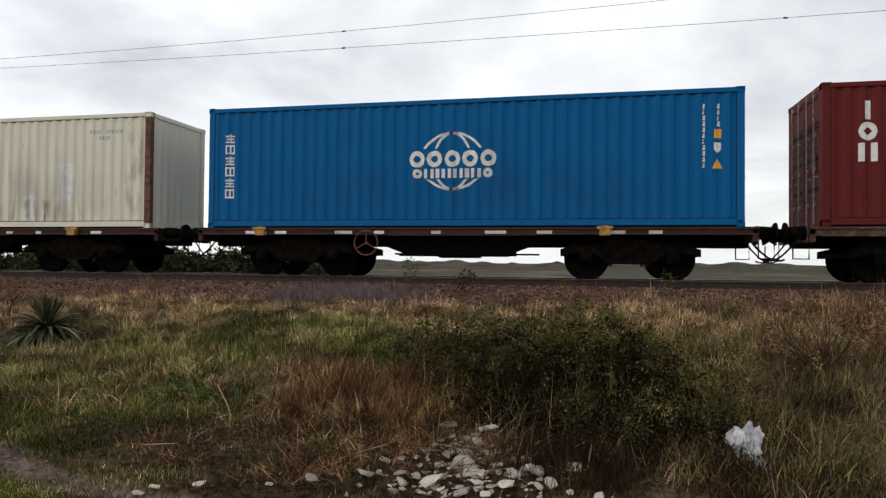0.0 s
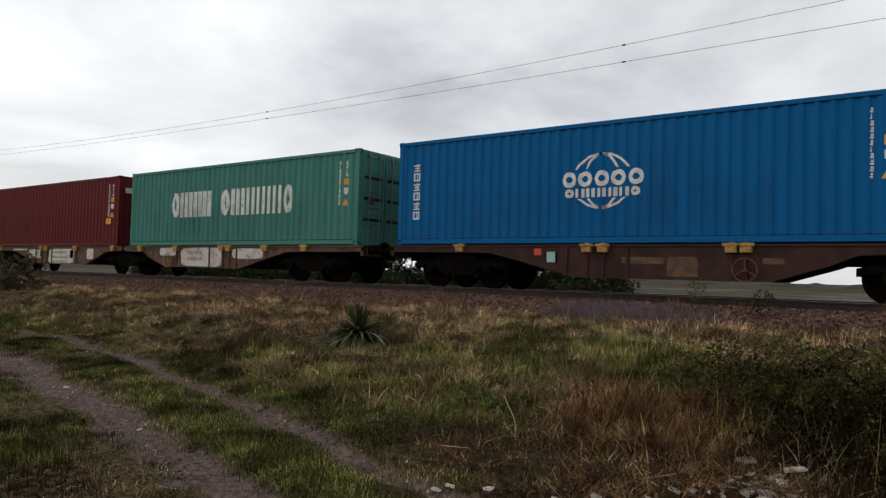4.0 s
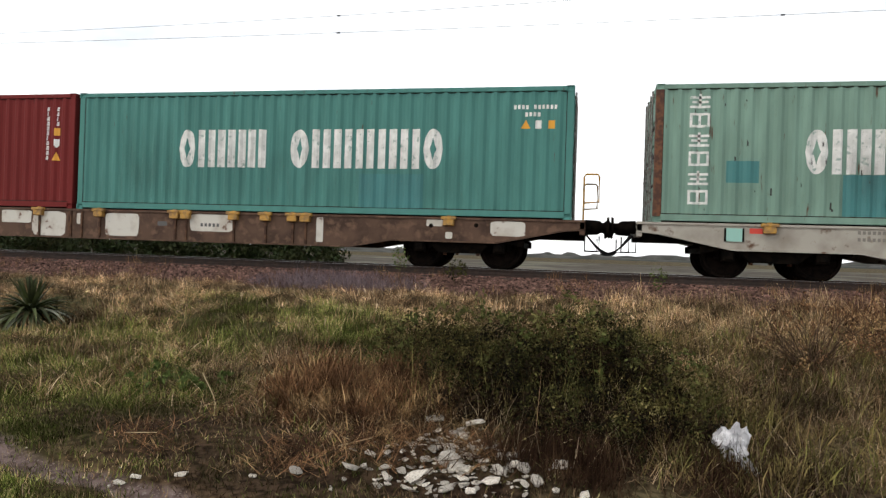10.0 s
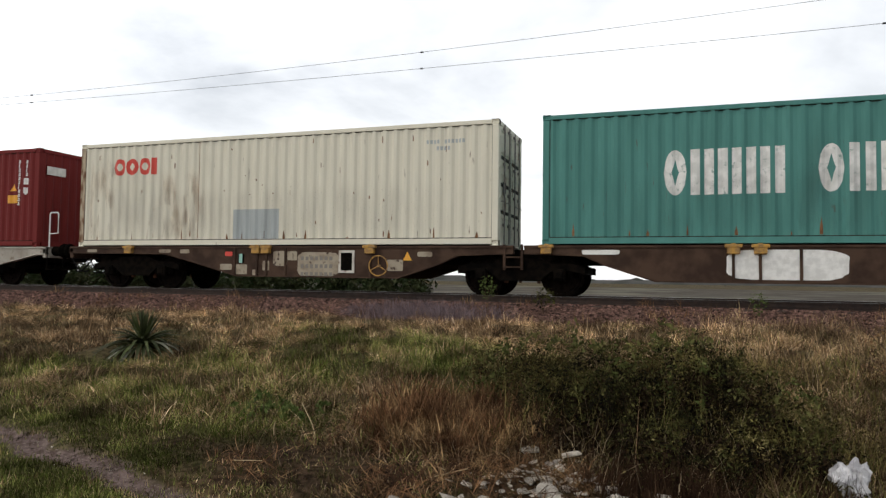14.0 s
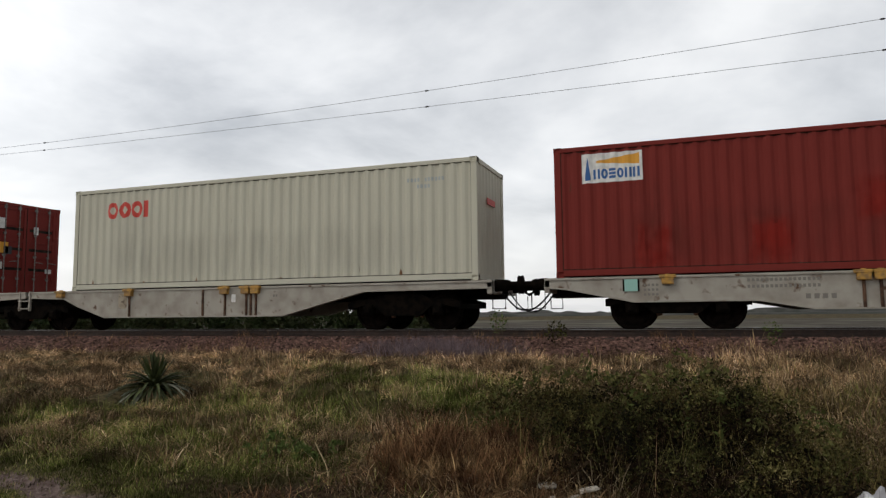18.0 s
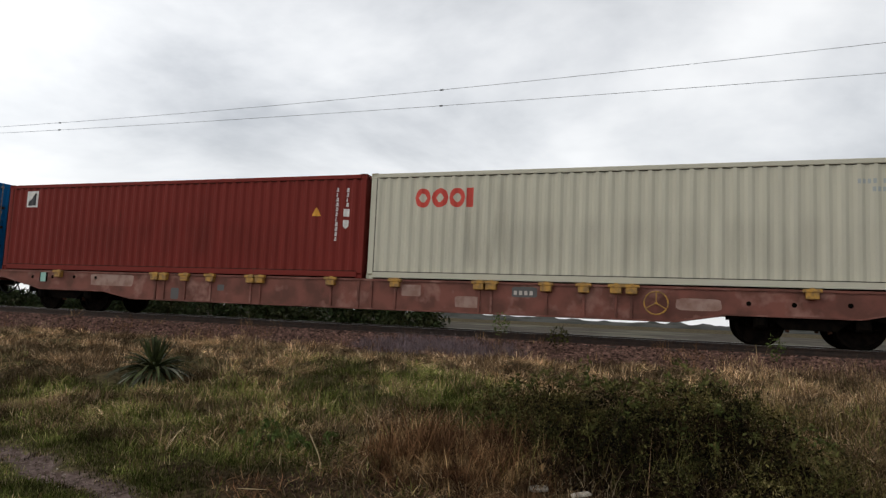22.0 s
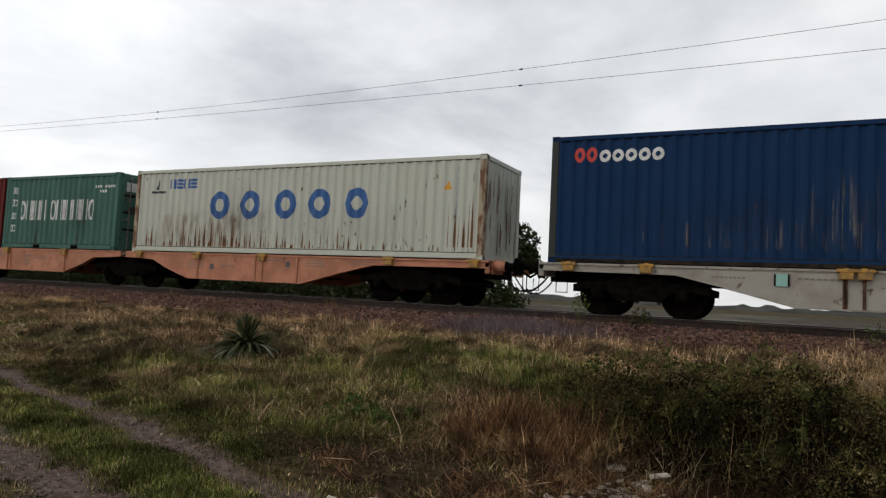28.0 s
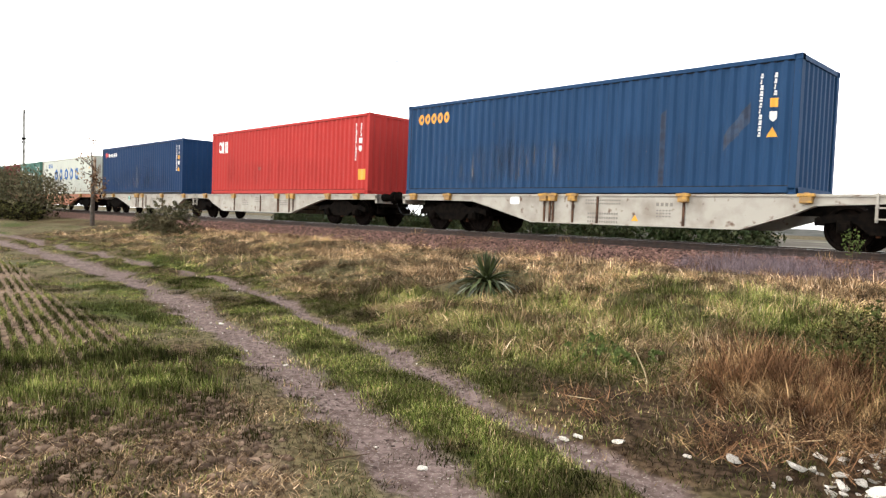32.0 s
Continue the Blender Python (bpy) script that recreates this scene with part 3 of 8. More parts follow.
def ground_material():
    m = bpy.data.materials.new("verge_soil_and_grass")
    m.use_nodes = True
    n, l = m.node_tree.nodes, m.node_tree.links
    b = n["Principled BSDF"]
    b.inputs["Roughness"].default_value, b.inputs["Specular IOR Level"].default_value = 0.95, 0.03
    co = n.new("ShaderNodeTexCoord")

    def tex(s, d=6):
        t = n.new("ShaderNodeTexNoise")
        t.inputs["Scale"].default_value, t.inputs["Detail"].default_value = s, d
        l.new(co.outputs["Object"], t.inputs["Vector"])
        return t.outputs["Fac"]

    def two(fac, a, c, lo=0.4, hi=0.6):
        r = n.new("ShaderNodeMapRange")
        r.inputs["From Min"].default_value, r.inputs["From Max"].default_value = lo, hi
        l.new(fac, r.inputs["Value"])
        x = n.new("ShaderNodeMix"); x.data_type = "RGBA"
        l.new(r.outputs[0], x.inputs["Factor"])
        for s, v in (("A", a), ("B", c)):
            if isinstance(v, tuple):
                x.inputs[s].default_value = (*v, 1)
            else:
                l.new(v, x.inputs[s])
        return x.outputs["Result"]

    def attr(name):
        a = n.new("ShaderNodeAttribute"); a.attribute_name = name
        return a.outputs["Fac"]

    fine, mid, big = tex(14), tex(3.2), tex(0.35)
    dry = two(fine, (0.034, 0.021, 0.012), (0.13, 0.088, 0.050))
    dry = two(mid, dry, (0.045, 0.038, 0.016), 0.45, 0.7)
    lush = two(fine, (0.028, 0.036, 0.009), (0.075, 0.088, 0.024))
    soil = two(fine, (0.095, 0.066, 0.058), (0.185, 0.135, 0.122))
    soil = two(mid, soil, (0.10, 0.072, 0.062), 0.5, 0.75)
    soil = two(tex(45, 3), soil, (0.27, 0.23, 0.20), 0.58, 0.68)
    clod = two(tex(7), (0.080, 0.052, 0.038), (0.22, 0.152, 0.108), 0.38, 0.62)
    clod = two(tex(22), clod, (0.30, 0.235, 0.155), 0.53, 0.66)
    stone = two(tex(26, 3), (0.075, 0.045, 0.036), (0.23, 0.138, 0.112), 0.42, 0.62)
    far = two(big, dry, two(fine, (0.060, 0.052, 0.026), (0.16, 0.135, 0.070)), 0.4, 0.6)
    c = two(attr("lush"), far, lush, 0.1, 0.8)
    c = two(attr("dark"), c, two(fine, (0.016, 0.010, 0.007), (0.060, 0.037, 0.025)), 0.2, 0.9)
    c = two(attr("plough"), c, clod, 0.1, 0.8)
    c = two(attr("bare"), c, soil, 0.25, 0.75)
    c = two(attr("ballast"), c, stone, 0.2, 0.8)
    l.new(c, b.inputs["Base Color"])
    bn = n.new("ShaderNodeBump")
    bn.inputs["Strength"].default_value, bn.inputs["Distance"].default_value = 0.5, 0.02
    l.new(tex(30), bn.inputs["Height"])
    l.new(bn.outputs[0], b.inputs["Normal"])
    return m


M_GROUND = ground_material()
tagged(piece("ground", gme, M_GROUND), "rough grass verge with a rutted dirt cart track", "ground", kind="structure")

# ---- rails, sleepers ----
for side in (-1, 1):
    y = TRACK_Y + side * 0.7525
    bm = bmesh.new()
    half = [(0.07, -0.165), (0.07, -0.150), (0.009, -0.135), (0.009, -0.045), (0.036, -0.035), (0.036, -0.004)]
    ring_of = [(a, b) for a, b in half] + [(-a, b) for a, b in half[::-1]]
    ends = [[bm.verts.new((x, y + a, RAIL_Z + b)) for a, b in ring_of] for x in (-400, 250)]
    for i in range(len(ring_of)):
        k = (i + 1) % len(ring_of)
        bm.faces.new((ends[0][i], ends[0][k], ends[1][k], ends[1][i]))
    ob = tagged(part("rail", bm, M_RAIL), "rusty steel running rail with a bright head", "rail", "rails of the track", kind="structure")
    part("rail_head", boxes((-400, 250, y - 0.03, y + 0.03, RAIL_Z - 0.003, RAIL_Z)), M_RAILTOP, ob, "bright worn running surface")
me = shared("sleeper", lambda: boxes((-0.13, 0.13, -1.3, 1.3, -0.2, 0), bevel=0.02))
bed = tagged(new("track_bed"), "line of half-buried sleepers under the rails", "sleepers", kind="structure")
for i in range(110):
    piece("sleeper", me, M_SLEEPER, bed, m=pose(-52 + i * 0.6, TRACK_Y, RAIL_Z - 0.168, 0, 0, random.uniform(-1, 1)))

# ---- containers ----
PITCH, DEEP = 0.278, 0.036
SIDE = 1.219


def wave(x):
    """Depth of the trapezoid corrugation at x."""
    u = (x % PITCH) / PITCH
    if u < 0.26:
        return 0.0
    if u < 0.50:
        return DEEP * (u - 0.26) / 0.24
    if u < 0.76:
        return DEEP
    return DEEP * (1 - (u - 0.76) / 0.24)


def wave_stops(a, b):
    s = {a, b}
    k = math.floor(a / PITCH)
    while k * PITCH < b:
        for u in (0, 0.26, 0.5, 0.76):
            x = (k + u) * PITCH
            if a < x < b:
                s.add(x)
        k += 1
    return sorted(s)


def corrugated(bm, length, z0, z1, place):
    """A corrugated wall, laid by place(u, depth, z)."""
    prev = None
    for u in wave_stops(0, length):
        d = wave(u)
        pair = [bm.verts.new(place(u, d, z0)), bm.verts.new(place(u, d, z1))]
        if prev:
            bm.faces.new((prev[0], pair[0], pair[1], prev[1]))
        prev = pair


P0 = 0.15          # width of the corner posts


def side_wall(L, H, far):
    bm = bmesh.new()
    s = 1 if far else -1
    corrugated(bm, L - 2 * P0, 0.16, H - 0.10, lambda u, d, z: (P0 + u, s * (SIDE - 0.012 - d), z))
    return bm


def end_wall(H, x, s):
    bm = bmesh.new()
    corrugated(bm, 2 * SIDE - 2 * P0, 0.16, H - 0.10, lambda u, d, z: (x - s * (0.02 + d), -SIDE + P0 + u, z))
    return bm


def casting(sx, sy):
    """A corner casting, with its oval holes sunk in."""
    bm = boxes((0, 0.178, 0, 0.162, 0, 0.118))
    for f in bm.faces[:]:
        c = f.calc_center_median()
        if (sx > 0) == (c.x > 0.17) and abs(c.x - 0.089) > 0.08 or (c.y < 0.001) == (sy < 0) and abs(c.y - 0.081) > 0.07:
            r = bmesh.ops.inset_individual(bm, faces=[f], thickness=0.035)
            n = f.normal.copy()
            f.normal_update()
            bmesh.ops.translate(bm, verts=f.verts[:], vec=-f.normal * 0.03)
    return bm


def paint_strips(bm, cols, proud=0.004):
    """Paint on the near wall: columns of (x0, x1, lists of (z0 at x0, z1 at x0, z0 at x1, z1 at x1)), following the corrugation."""
    for x0, x1, spans in cols:
        st = wave_stops(x0 - P0, x1 - P0)
        for a, b in zip(st, st[1:]):
            fa, fb = (a + P0 - x0) / (x1 - x0), (b + P0 - x0) / (x1 - x0)
            ya, yb = -(SIDE - 0.012 - wave(a) + proud), -(SIDE - 0.012 - wave(b) + proud)
            for p, q, r, s in spans:
                v = [bm.verts.new((a + P0, ya, p + (r - p) * fa)), bm.verts.new((b + P0, yb, p + (r - p) * fb)),
                     bm.verts.new((b + P0, yb, q + (s - q) * fb)), bm.verts.new((a + P0, ya, q + (s - q) * fa))]
                bm.faces.new(v)


def bar(x0, x1, z0, z1):
    return [(x0, x1, [(z0, z1, z0, z1)])]


def ring(cx, cz, rx, rz, tx, tz, n=14, lo=-1.0, hi=1.0):
    """An oval ring, or the part of it between two heights."""
    cols = []
    for i in range(n):
        xa, xb = (cx - rx + 2 * rx * k / n for k in (i, i + 1))
        sp = []
        for sgn in (1, -1):
            vals = []
            for x in (xa, xb):
                o = rz * math.sqrt(max(0, 1 - ((x - cx) / rx) ** 2))
                q = 1 - ((x - cx) / max(rx - tx, 1e-3)) ** 2
                inn = (rz - tz) * math.sqrt(q) if q > 0 else 0.0
                a, b = sorted((sgn * o, sgn * inn))
                vals += [cz + max(lo * rz, min(hi * rz, a)), cz + max(lo * rz, min(hi * rz, b))]
            sp.append(tuple(vals))
        cols.append((xa, xb, sp))
    return cols


def glyph(kind, x, z, w, h, t):
    """A plain block of the size of a mark: o ring, i one bar, u two upright bars, s two level bars, b full block."""
    if kind == "o":
        return ring(x + w / 2, z + h / 2, w / 2, h / 2, t, t, 12)
    if kind == "u":
        t = min(t, w * 0.4)
        return bar(x, x + t, z, z + h) + bar(x + w - t, x + w, z, z + h)
    if kind == "i":
        return bar(x + w / 2 - t / 2, x + w / 2 + t / 2, z, z + h)
    if kind == "s":
        return bar(x, x + w, z, z + h * 0.4) + bar(x, x + w, z + h * 0.6, z + h)
    return bar(x, x + w, z, z + h)


def mark(parent, name, cols, mat, label="", proud=0.004):
    bm = bmesh.new()
    paint_strips(bm, cols, proud)
    return part(name, bm, mat, parent, label)


def column(ob, name, kinds, x, z, w, h, gap, t, mat, label):
    """Blocks stacked downwards from z, each a part."""
    for k in kinds:
        z -= h
        mark(ob, name, glyph(k, x, z, w, h, t), mat, label)
        z -= gap


def code_column(ob, x, top, n, mat):
    """A column of small unreadable marks, uneven as characters are."""
    cols = []
    for k in range(n):
        z = top - k * 0.124
        w = (0.062, 0.050, 0.062, 0.030, 0.058)[(k * 7 + n) % 5]
        cols += bar(x, x + w, z - 0.098, z - 0.058) + bar(x + 0.012, x + w, z - 0.050, z)
    tagged(mark(ob, "code_lettering", cols, mat, "upright row of small code marks"), kind="stuff")


def triangle(x0, x1, z0, z1):
    """An upright warning triangle."""
    xm = (x0 + x1) / 2
    return [(x0, xm, [(z0, z0 + 0.01, z0, z1)]), (xm, x1, [(z0, z1, z0, z0 + 0.01)])]


def id_marks(ob, L, H, amber=True, mat=None):
    """The upright code bars and small stickers near the right end."""
    mat = mat or M_WHITE
    code_column(ob, L - 0.83, H - 0.33, 11, mat)
    code_column(ob, L - 0.545, H - 0.34, 4, mat)
    mark(ob, "sticker", bar(L - 0.60, L - 0.45, H - 1.06, H - 0.87), M_AMBER if amber else mat, "small square sticker")
    mark(ob, "sticker", bar(L - 0.60, L - 0.46, H - 1.27, H - 1.15) + [(L - 0.60, L - 0.53, [(H - 1.30, H - 1.26, H - 1.37, H - 1.26)]), (L - 0.53, L - 0.46, [(H - 1.37, H - 1.26, H - 1.30, H - 1.26)])], mat, "small pale shield sticker")
    if amber:
        mark(ob, "warning_sticker", triangle(L - 0.64, L - 0.43, H - 1.69, H - 1.48), M_AMBER, "amber warning triangle")


def container(name, L, H, mat, doors, label, group="containers on the train"):
    """A box container: origin at its left end, in the middle of its floor line. doors: 'r', 'l' or '' for the end that has doors."""
    ob = tagged(new(name), label, "container", group)
    piece("side_wall", shared(("side_wall", L, H, 0), lambda: side_wall(L, H, False)), mat, ob)
    piece("side_wall", shared(("side_wall", L, H, 1), lambda: side_wall(L, H, True)), mat, ob)
    piece("roof", shared(("roof", L, H), lambda: boxes((0.1, L - 0.1, -SIDE + 0.05, SIDE - 0.05, H - 0.06, H - 0.02))), mat, ob)
    piece("floor", shared(("floor", L), lambda: boxes((0.1, L - 0.1, -SIDE + 0.1, SIDE - 0.1, 0.06, 0.16))), M_BLACK, ob)
    for s in (-1, 1):
        y0, y1 = sorted((s * SIDE, s * (SIDE - 0.06)))
        piece("top_rail", shared(("top_rail", L, H, s), lambda: boxes((P0, L - P0, y0, y1, H - 0.11, H - 0.01), bevel=0.008)), mat, ob)
        piece("bottom_rail", shared(("bottom_rail", L, s), lambda: boxes((P0, L - P0, y0, y1, 0.02, 0.165), (P0, L - P0, min(y0, y1 - s * 0.06), max(y1, y0 - s * 0.06), 0.02, 0.035))), mat, ob)
        for x in (0, L - P0):
            piece("corner_post", shared(("corner_post", H, s, x), lambda: boxes((x, x + P0, min(s * SIDE, s * (SIDE - P0)), max(s * SIDE, s * (SIDE - P0)), 0.118, H - 0.118), bevel=0.012)), mat, ob)
    for end, x in (("l", 0.0), ("r", L)):
        s = -1 if end == "l" else 1
        for z, nm in ((0.02, "end_sill"), (H - 0.11, "end_header")):
            a, b = sorted((x, x - s * 0.10))
            piece(nm, shared((nm, L, H, end), lambda: boxes((a, b, -SIDE + 0.162, SIDE - 0.162, z, z + 0.10 + 0.04 * (z < 1)))), mat, ob)
        if doors == end:
            for k in (-1, 1):
                y0, y1 = sorted((k * 0.012, k * (SIDE - P0 - 0.01)))
                d = piece("door", shared(("door", H, x, s, k), lambda: door_leaf(x, s, y0, y1, H)), P_DOORGREY if mat is P_IVORY else mat, ob, "ribbed steel door leaf")
                a, b = sorted((x - s * 0.031, x - s * 0.026))
                # dark strips that paint in the shade of recesses between door panels
                for z in (0.255, 0.475, 0.695):
                    piece("door_recess", shared(("door_recess", x, s, k), lambda: boxes((a, b, y0 + 0.10, y1 - 0.10, -0.045, 0.045))), M_SHADE_SEAL, d, "dark strip painted as shaded recess between door panels", pose(0, 0, H * z + 0.06))
                for z in (0.16, 0.40, 0.64, 0.88):
                    hy = y0 if k < 0 else y1
                    piece("hinge", shared(("hinge", x, s), lambda: boxes((min(x - s * 0.01, x + s * 0.012), max(x - s * 0.01, x + s * 0.012), -0.075, 0.075, -0.05, 0.05), bevel=0.008)), mat, d, "door hinge", pose(0, hy, H * z))
                for f in (0.28, 0.74):
                    y = y0 + (y1 - y0) * f
                    piece("locking_bar", shared(("locking_bar", H, x, s, y), lambda: rods(((x + s * 0.035, y, 0.06), (x + s * 0.035, y, H - 0.05), 0.017, 8), ((x + s * 0.035, y, 1.05), (x + s * 0.035, y + 0.3 * k, 1.02), 0.012, 6))), M_STEEL, d, "galvanised locking bar with its handle")
                    for z in (0.17, 0.42, 0.66, H - 0.16):
                        z = z if z > 1 else H * z
                        a, b = sorted((x - s * 0.004, x + s * 0.040))
                        piece("bracket", shared(("bracket", x, s), lambda: boxes((a, b, -0.05, 0.05, -0.035, 0.035), bevel=0.006)), M_STEEL, d, "bar bracket", pose(0, y, z))
            a, b = sorted((x - s * 0.05, x + s * 0.002))
            piece("door_gasket", shared(("door_gasket", H, x), lambda: boxes((a, b, -0.011, 0.011, 0.14, H - 0.12))), M_SHADE_SEAL, ob, "black rubber door gasket")
            a, b = sorted((x - s * 0.004, x + s * 0.006))
            piece("placard", shared(("placard", x), lambda: boxes((a, b, -0.78, -0.50, 1.25, 1.5))), M_DARKINK, ob, "small dark placard on the door")
        else:
            piece("end_wall", shared(("end_wall", H, x, s), lambda: end_wall(H, x, s)), mat, ob, "corrugated end wall")
        for k in (-1, 1):
            for z in (0, H - 0.118):
                m = pose(x - (0.178 if s > 0 else 0) + s * 0.004, (-SIDE - 0.004) if k < 0 else SIDE - 0.162 + 0.004, z)
                piece("corner_casting", shared(("corner_casting", s, k), lambda: casting(s, k)), mat, ob, m=m)
    # black strips painted as shadow below the top rail and along other edges
    cols = []
    for a, b in zip(wave_stops(0, L - 2 * P0), wave_stops(0, L - 2 * P0)[1:]):
        if wave((a + b) / 2) > DEEP * 0.4:
            cols += bar(P0 + a, P0 + b, H - 0.128, H - 0.100)
    cols += bar(P0, L - P0, 0.163, 0.186) + bar(P0, P0 + 0.016, 0.17, H - 0.10) + bar(L - P0 - 0.016, L - P0, 0.17, H - 0.10)
    tagged(mark(ob, "sealant_line", cols, M_SHADE_SEAL, "black strips painted as shadow along the wall's edges", 0.003), kind="stuff")
    if L < 7:
        for x in (L / 2 - 1.2, L / 2 + 0.85):
            part("fork_pocket", boxes((x, x + 0.36, -SIDE - 0.003, -SIDE + 0.05, 0.03, 0.145)), M_BLACK, ob, "dark fork pocket opening")
    return ob


def door_leaf(x, s, y0, y1, H):
    a, b = sorted((x - s * 0.03, x - s * 0.005))
    bm = boxes((min(x - s * 0.05, x - s * 0.03), max(x - s * 0.05, x - s * 0.03), y0, y1, 0.14, H - 0.12))
    box(bm, a, b, y0, y0 + 0.09, 0.14, H - 0.12)
    box(bm, a, b, y1 - 0.09, y1, 0.14, H - 0.12)
    n = 5
    for i in range(n + 1):
        z = 0.14 + (H - 0.36) * i / n
        box(bm, a, b, y0 + 0.09, y1 - 0.09, z, z + 0.10)
    return bm


def end_marks(ob, L, mat, items):
    """Plain blocks on the right end: (y0, y1, z0, z1)."""
    for y0, y1, z0, z1 in items:
        part("end_mark", boxes((L - 0.004, L + 0.006, y0, y1, z0, z1)), mat, ob, "small painted mark on the end")


# emblems, drawn as plain shapes
def globe_emblem(ob, cx=6.05, cz=1.49):
    for rx in (0.74, 0.44):
        mark(ob, "emblem_arc", ring(cx, cz, rx, 0.66, 0.055, 0.055, 22, 0.44, 1.0), M_WHITE, "white arc of a globe emblem")
        mark(ob, "emblem_arc", ring(cx, cz, rx, 0.66, 0.055, 0.055, 22, -1.0, -0.62), M_WHITE, "white arc of a globe emblem")
    span_word(ob, "emblem_ring", "ooooo", cx - 1.0, cx + 1.0, cz - 0.13, 0.37, M_WHITE, "white rounded block of the emblem", 0.29, 0.12)
    span_word(ob, "emblem_bar", "ouiuuiuo", cx - 0.92, cx + 0.92, cz - 0.38, 0.21, M_WHITE, "small white block of the emblem", 0.34, 0.2)


def column_marks(ob, x, z, n, mat, w=0.19, h=0.19, gap=0.055, label="square white painted mark"):
    """Square marks stacked downwards: level bars on a spine, or a box round one."""
    for k in range(n):
        q = z - k * (h + gap) - h
        t, m = h * 0.17, x + w / 2
        if k % 2:
            cols = bar(x, x + t, q, q + h) + bar(x + w - t, x + w, q, q + h) + bar(x + t, x + w - t, q, q + t) + bar(x + t, x + w - t, q + h - t, q + h) + bar(m - t / 2, m + t / 2, q + t, q + h - t)
        else:
            cols = bar(x, x + w, q + h * 0.66, q + h * 0.83) + bar(x + w * 0.1, x + w * 0.9, q + h * 0.34, q + h * 0.50) + bar(x, x + w, q, q + t) + bar(m - t / 2, m + t / 2, q + t, q + h)
        mark(ob, "square_mark", cols, mat, label)


def span_word(ob, name, kinds, x0, x1, z, h, mat, label, stroke=0.33, space=0.22, proud=0.004):
    """A row of plain blocks that fills x0 to x1; stroke and space are shares of a block's width."""
    units = [0.42 if k == "i" else 1.0 for k in kinds]
    w = (x1 - x0) / (sum(units) + space * (len(kinds) - 1))
    x = x0
    for k, n in zip(kinds, units):
        t = min(w * stroke, h * 0.36)
        if k == "i":
            cols = bar(x, x + w * n, z, z + h)
        elif k == "s":
            cols = bar(x, x + w, z, z + h * 0.27) + bar(x, x + w, z + h * 0.37, z + h * 0.63) + bar(x, x + w, z + h * 0.73, z + h)
        else:
            cols = glyph(k, x, z, w, h, t)
        mark(ob, name, cols, mat, label, proud)
        x += w * n + space * w


def big_words(ob, x0, x1, x2, x3, z, h, stroke=0.41, label="large worn white block"):
    span_word(ob, "white_block", "ouiuu", x0, x1, z, h, M_WORN, label, stroke, 0.17)
    span_word(ob, "white_block", "ouiuuiuo", x2, x3, z, h, M_WORN, label, stroke, 0.17)


def flower_emblem(ob, x, z):
    span_word(ob, "red_ring", "oooi", x, x + 1.47, z, 0.46, M_REDINK, "thick red painted ring", 0.30, 0.06)


def small_id_row(ob, L, H, mat, x=None):
    x = L - 1.75 if x is None else x + 0.3
    cols = []
    for i in range(11):
        if i in (4,):
            continue
        cols += bar(x + i * 0.088, x + i * 0.088 + 0.055, H - 0.50, H - 0.41)
    tagged(mark(ob, "code_lettering", cols, mat, "row of small code marks"), kind="stuff")
    tagged(mark(ob, "code_lettering", sum((bar(x + 0.25 + i * 0.09, x + 0.31 + i * 0.09, H - 0.66, H - 0.57) for i in range(4)), []), mat, "row of small code marks"), kind="stuff")


def rust_runs(ob, x0, x1, z, n, seed, mat=None, tall=0.4):
    rnd = random.Random(seed)
    cols = []
    for i in range(n):
        x = x0 + (x1 - x0) * (i + rnd.uniform(0.1, 0.9)) / n
        hh, w = tall * rnd.uniform(0.25, 1.0) ** 1.3, rnd.uniform(0.02, 0.07)
        cols.append((x, x + w * 0.5, [(z, z + hh * 0.3, z, z + hh)]))
        cols.append((x + w * 0.5, x + w, [(z, z + hh, z, z + hh * 0.35)]))
    tagged(mark(ob, "streaking", cols, mat or M_RUSTRUN, "streaks run down the wall"), kind="stuff")


def ticks(ob, L, H, n, seed, mat=None):
    """Short dark chips and scratches scattered over the wall."""
    rnd = random.Random(seed)
    cols = []
    for i in range(n):
        x, z = rnd.uniform(0.3, L - 0.3), 0.2 + (H - 0.5) * rnd.random() ** 1.6
        w, h = rnd.uniform(0.012, 0.04), rnd.uniform(0.03, 0.16)
        cols.append((x, x + w, [(z, z + h, z + rnd.uniform(-0.02, 0.02), z + h * rnd.uniform(0.4, 1.1))]))
    tagged(mark(ob, "chipped_paint", cols, mat or M_RUSTRUN, "small rust-dark chips in the paint"), kind="stuff")


def end_runs(ob, L, H, n, seed, mat=None):
    """Rust streaks down the right end."""
    rnd = random.Random(seed)
    bm = bmesh.new()
    for i in range(n):
        y, w, top, h = rnd.uniform(-1.05, 1.0), rnd.uniform(0.02, 0.07), rnd.uniform(0.5, H - 0.2), rnd.uniform(0.2, 1.2)
        z = max(0.17, top - h)
        v = [bm.verts.new((L - 0.017, a, b)) for a, b in ((y, z + 0.1), (y + w * 0.5, z), (y + w, z + 0.14), (y + w * 0.8, top), (y + w * 0.2, top))]
        bm.faces.new(v)
    tagged(part("streaking", bm, mat or M_RUSTRUN, ob, "rust streaks down the end wall"), kind="stuff")


def film(ob, x0, x1, z0, z1, mat, name="stain", label="soft dark stain on the paint", proud=0.006):
    """A thin stain that follows the corrugation."""
    return mark(ob, name, bar(x0, x1, z0, z1), mat, label, proud)


HC, STD, L40, L20 = 2.896, 2.591, 12.192, 6.058
LOAD = []         # (thing, metres along the train)


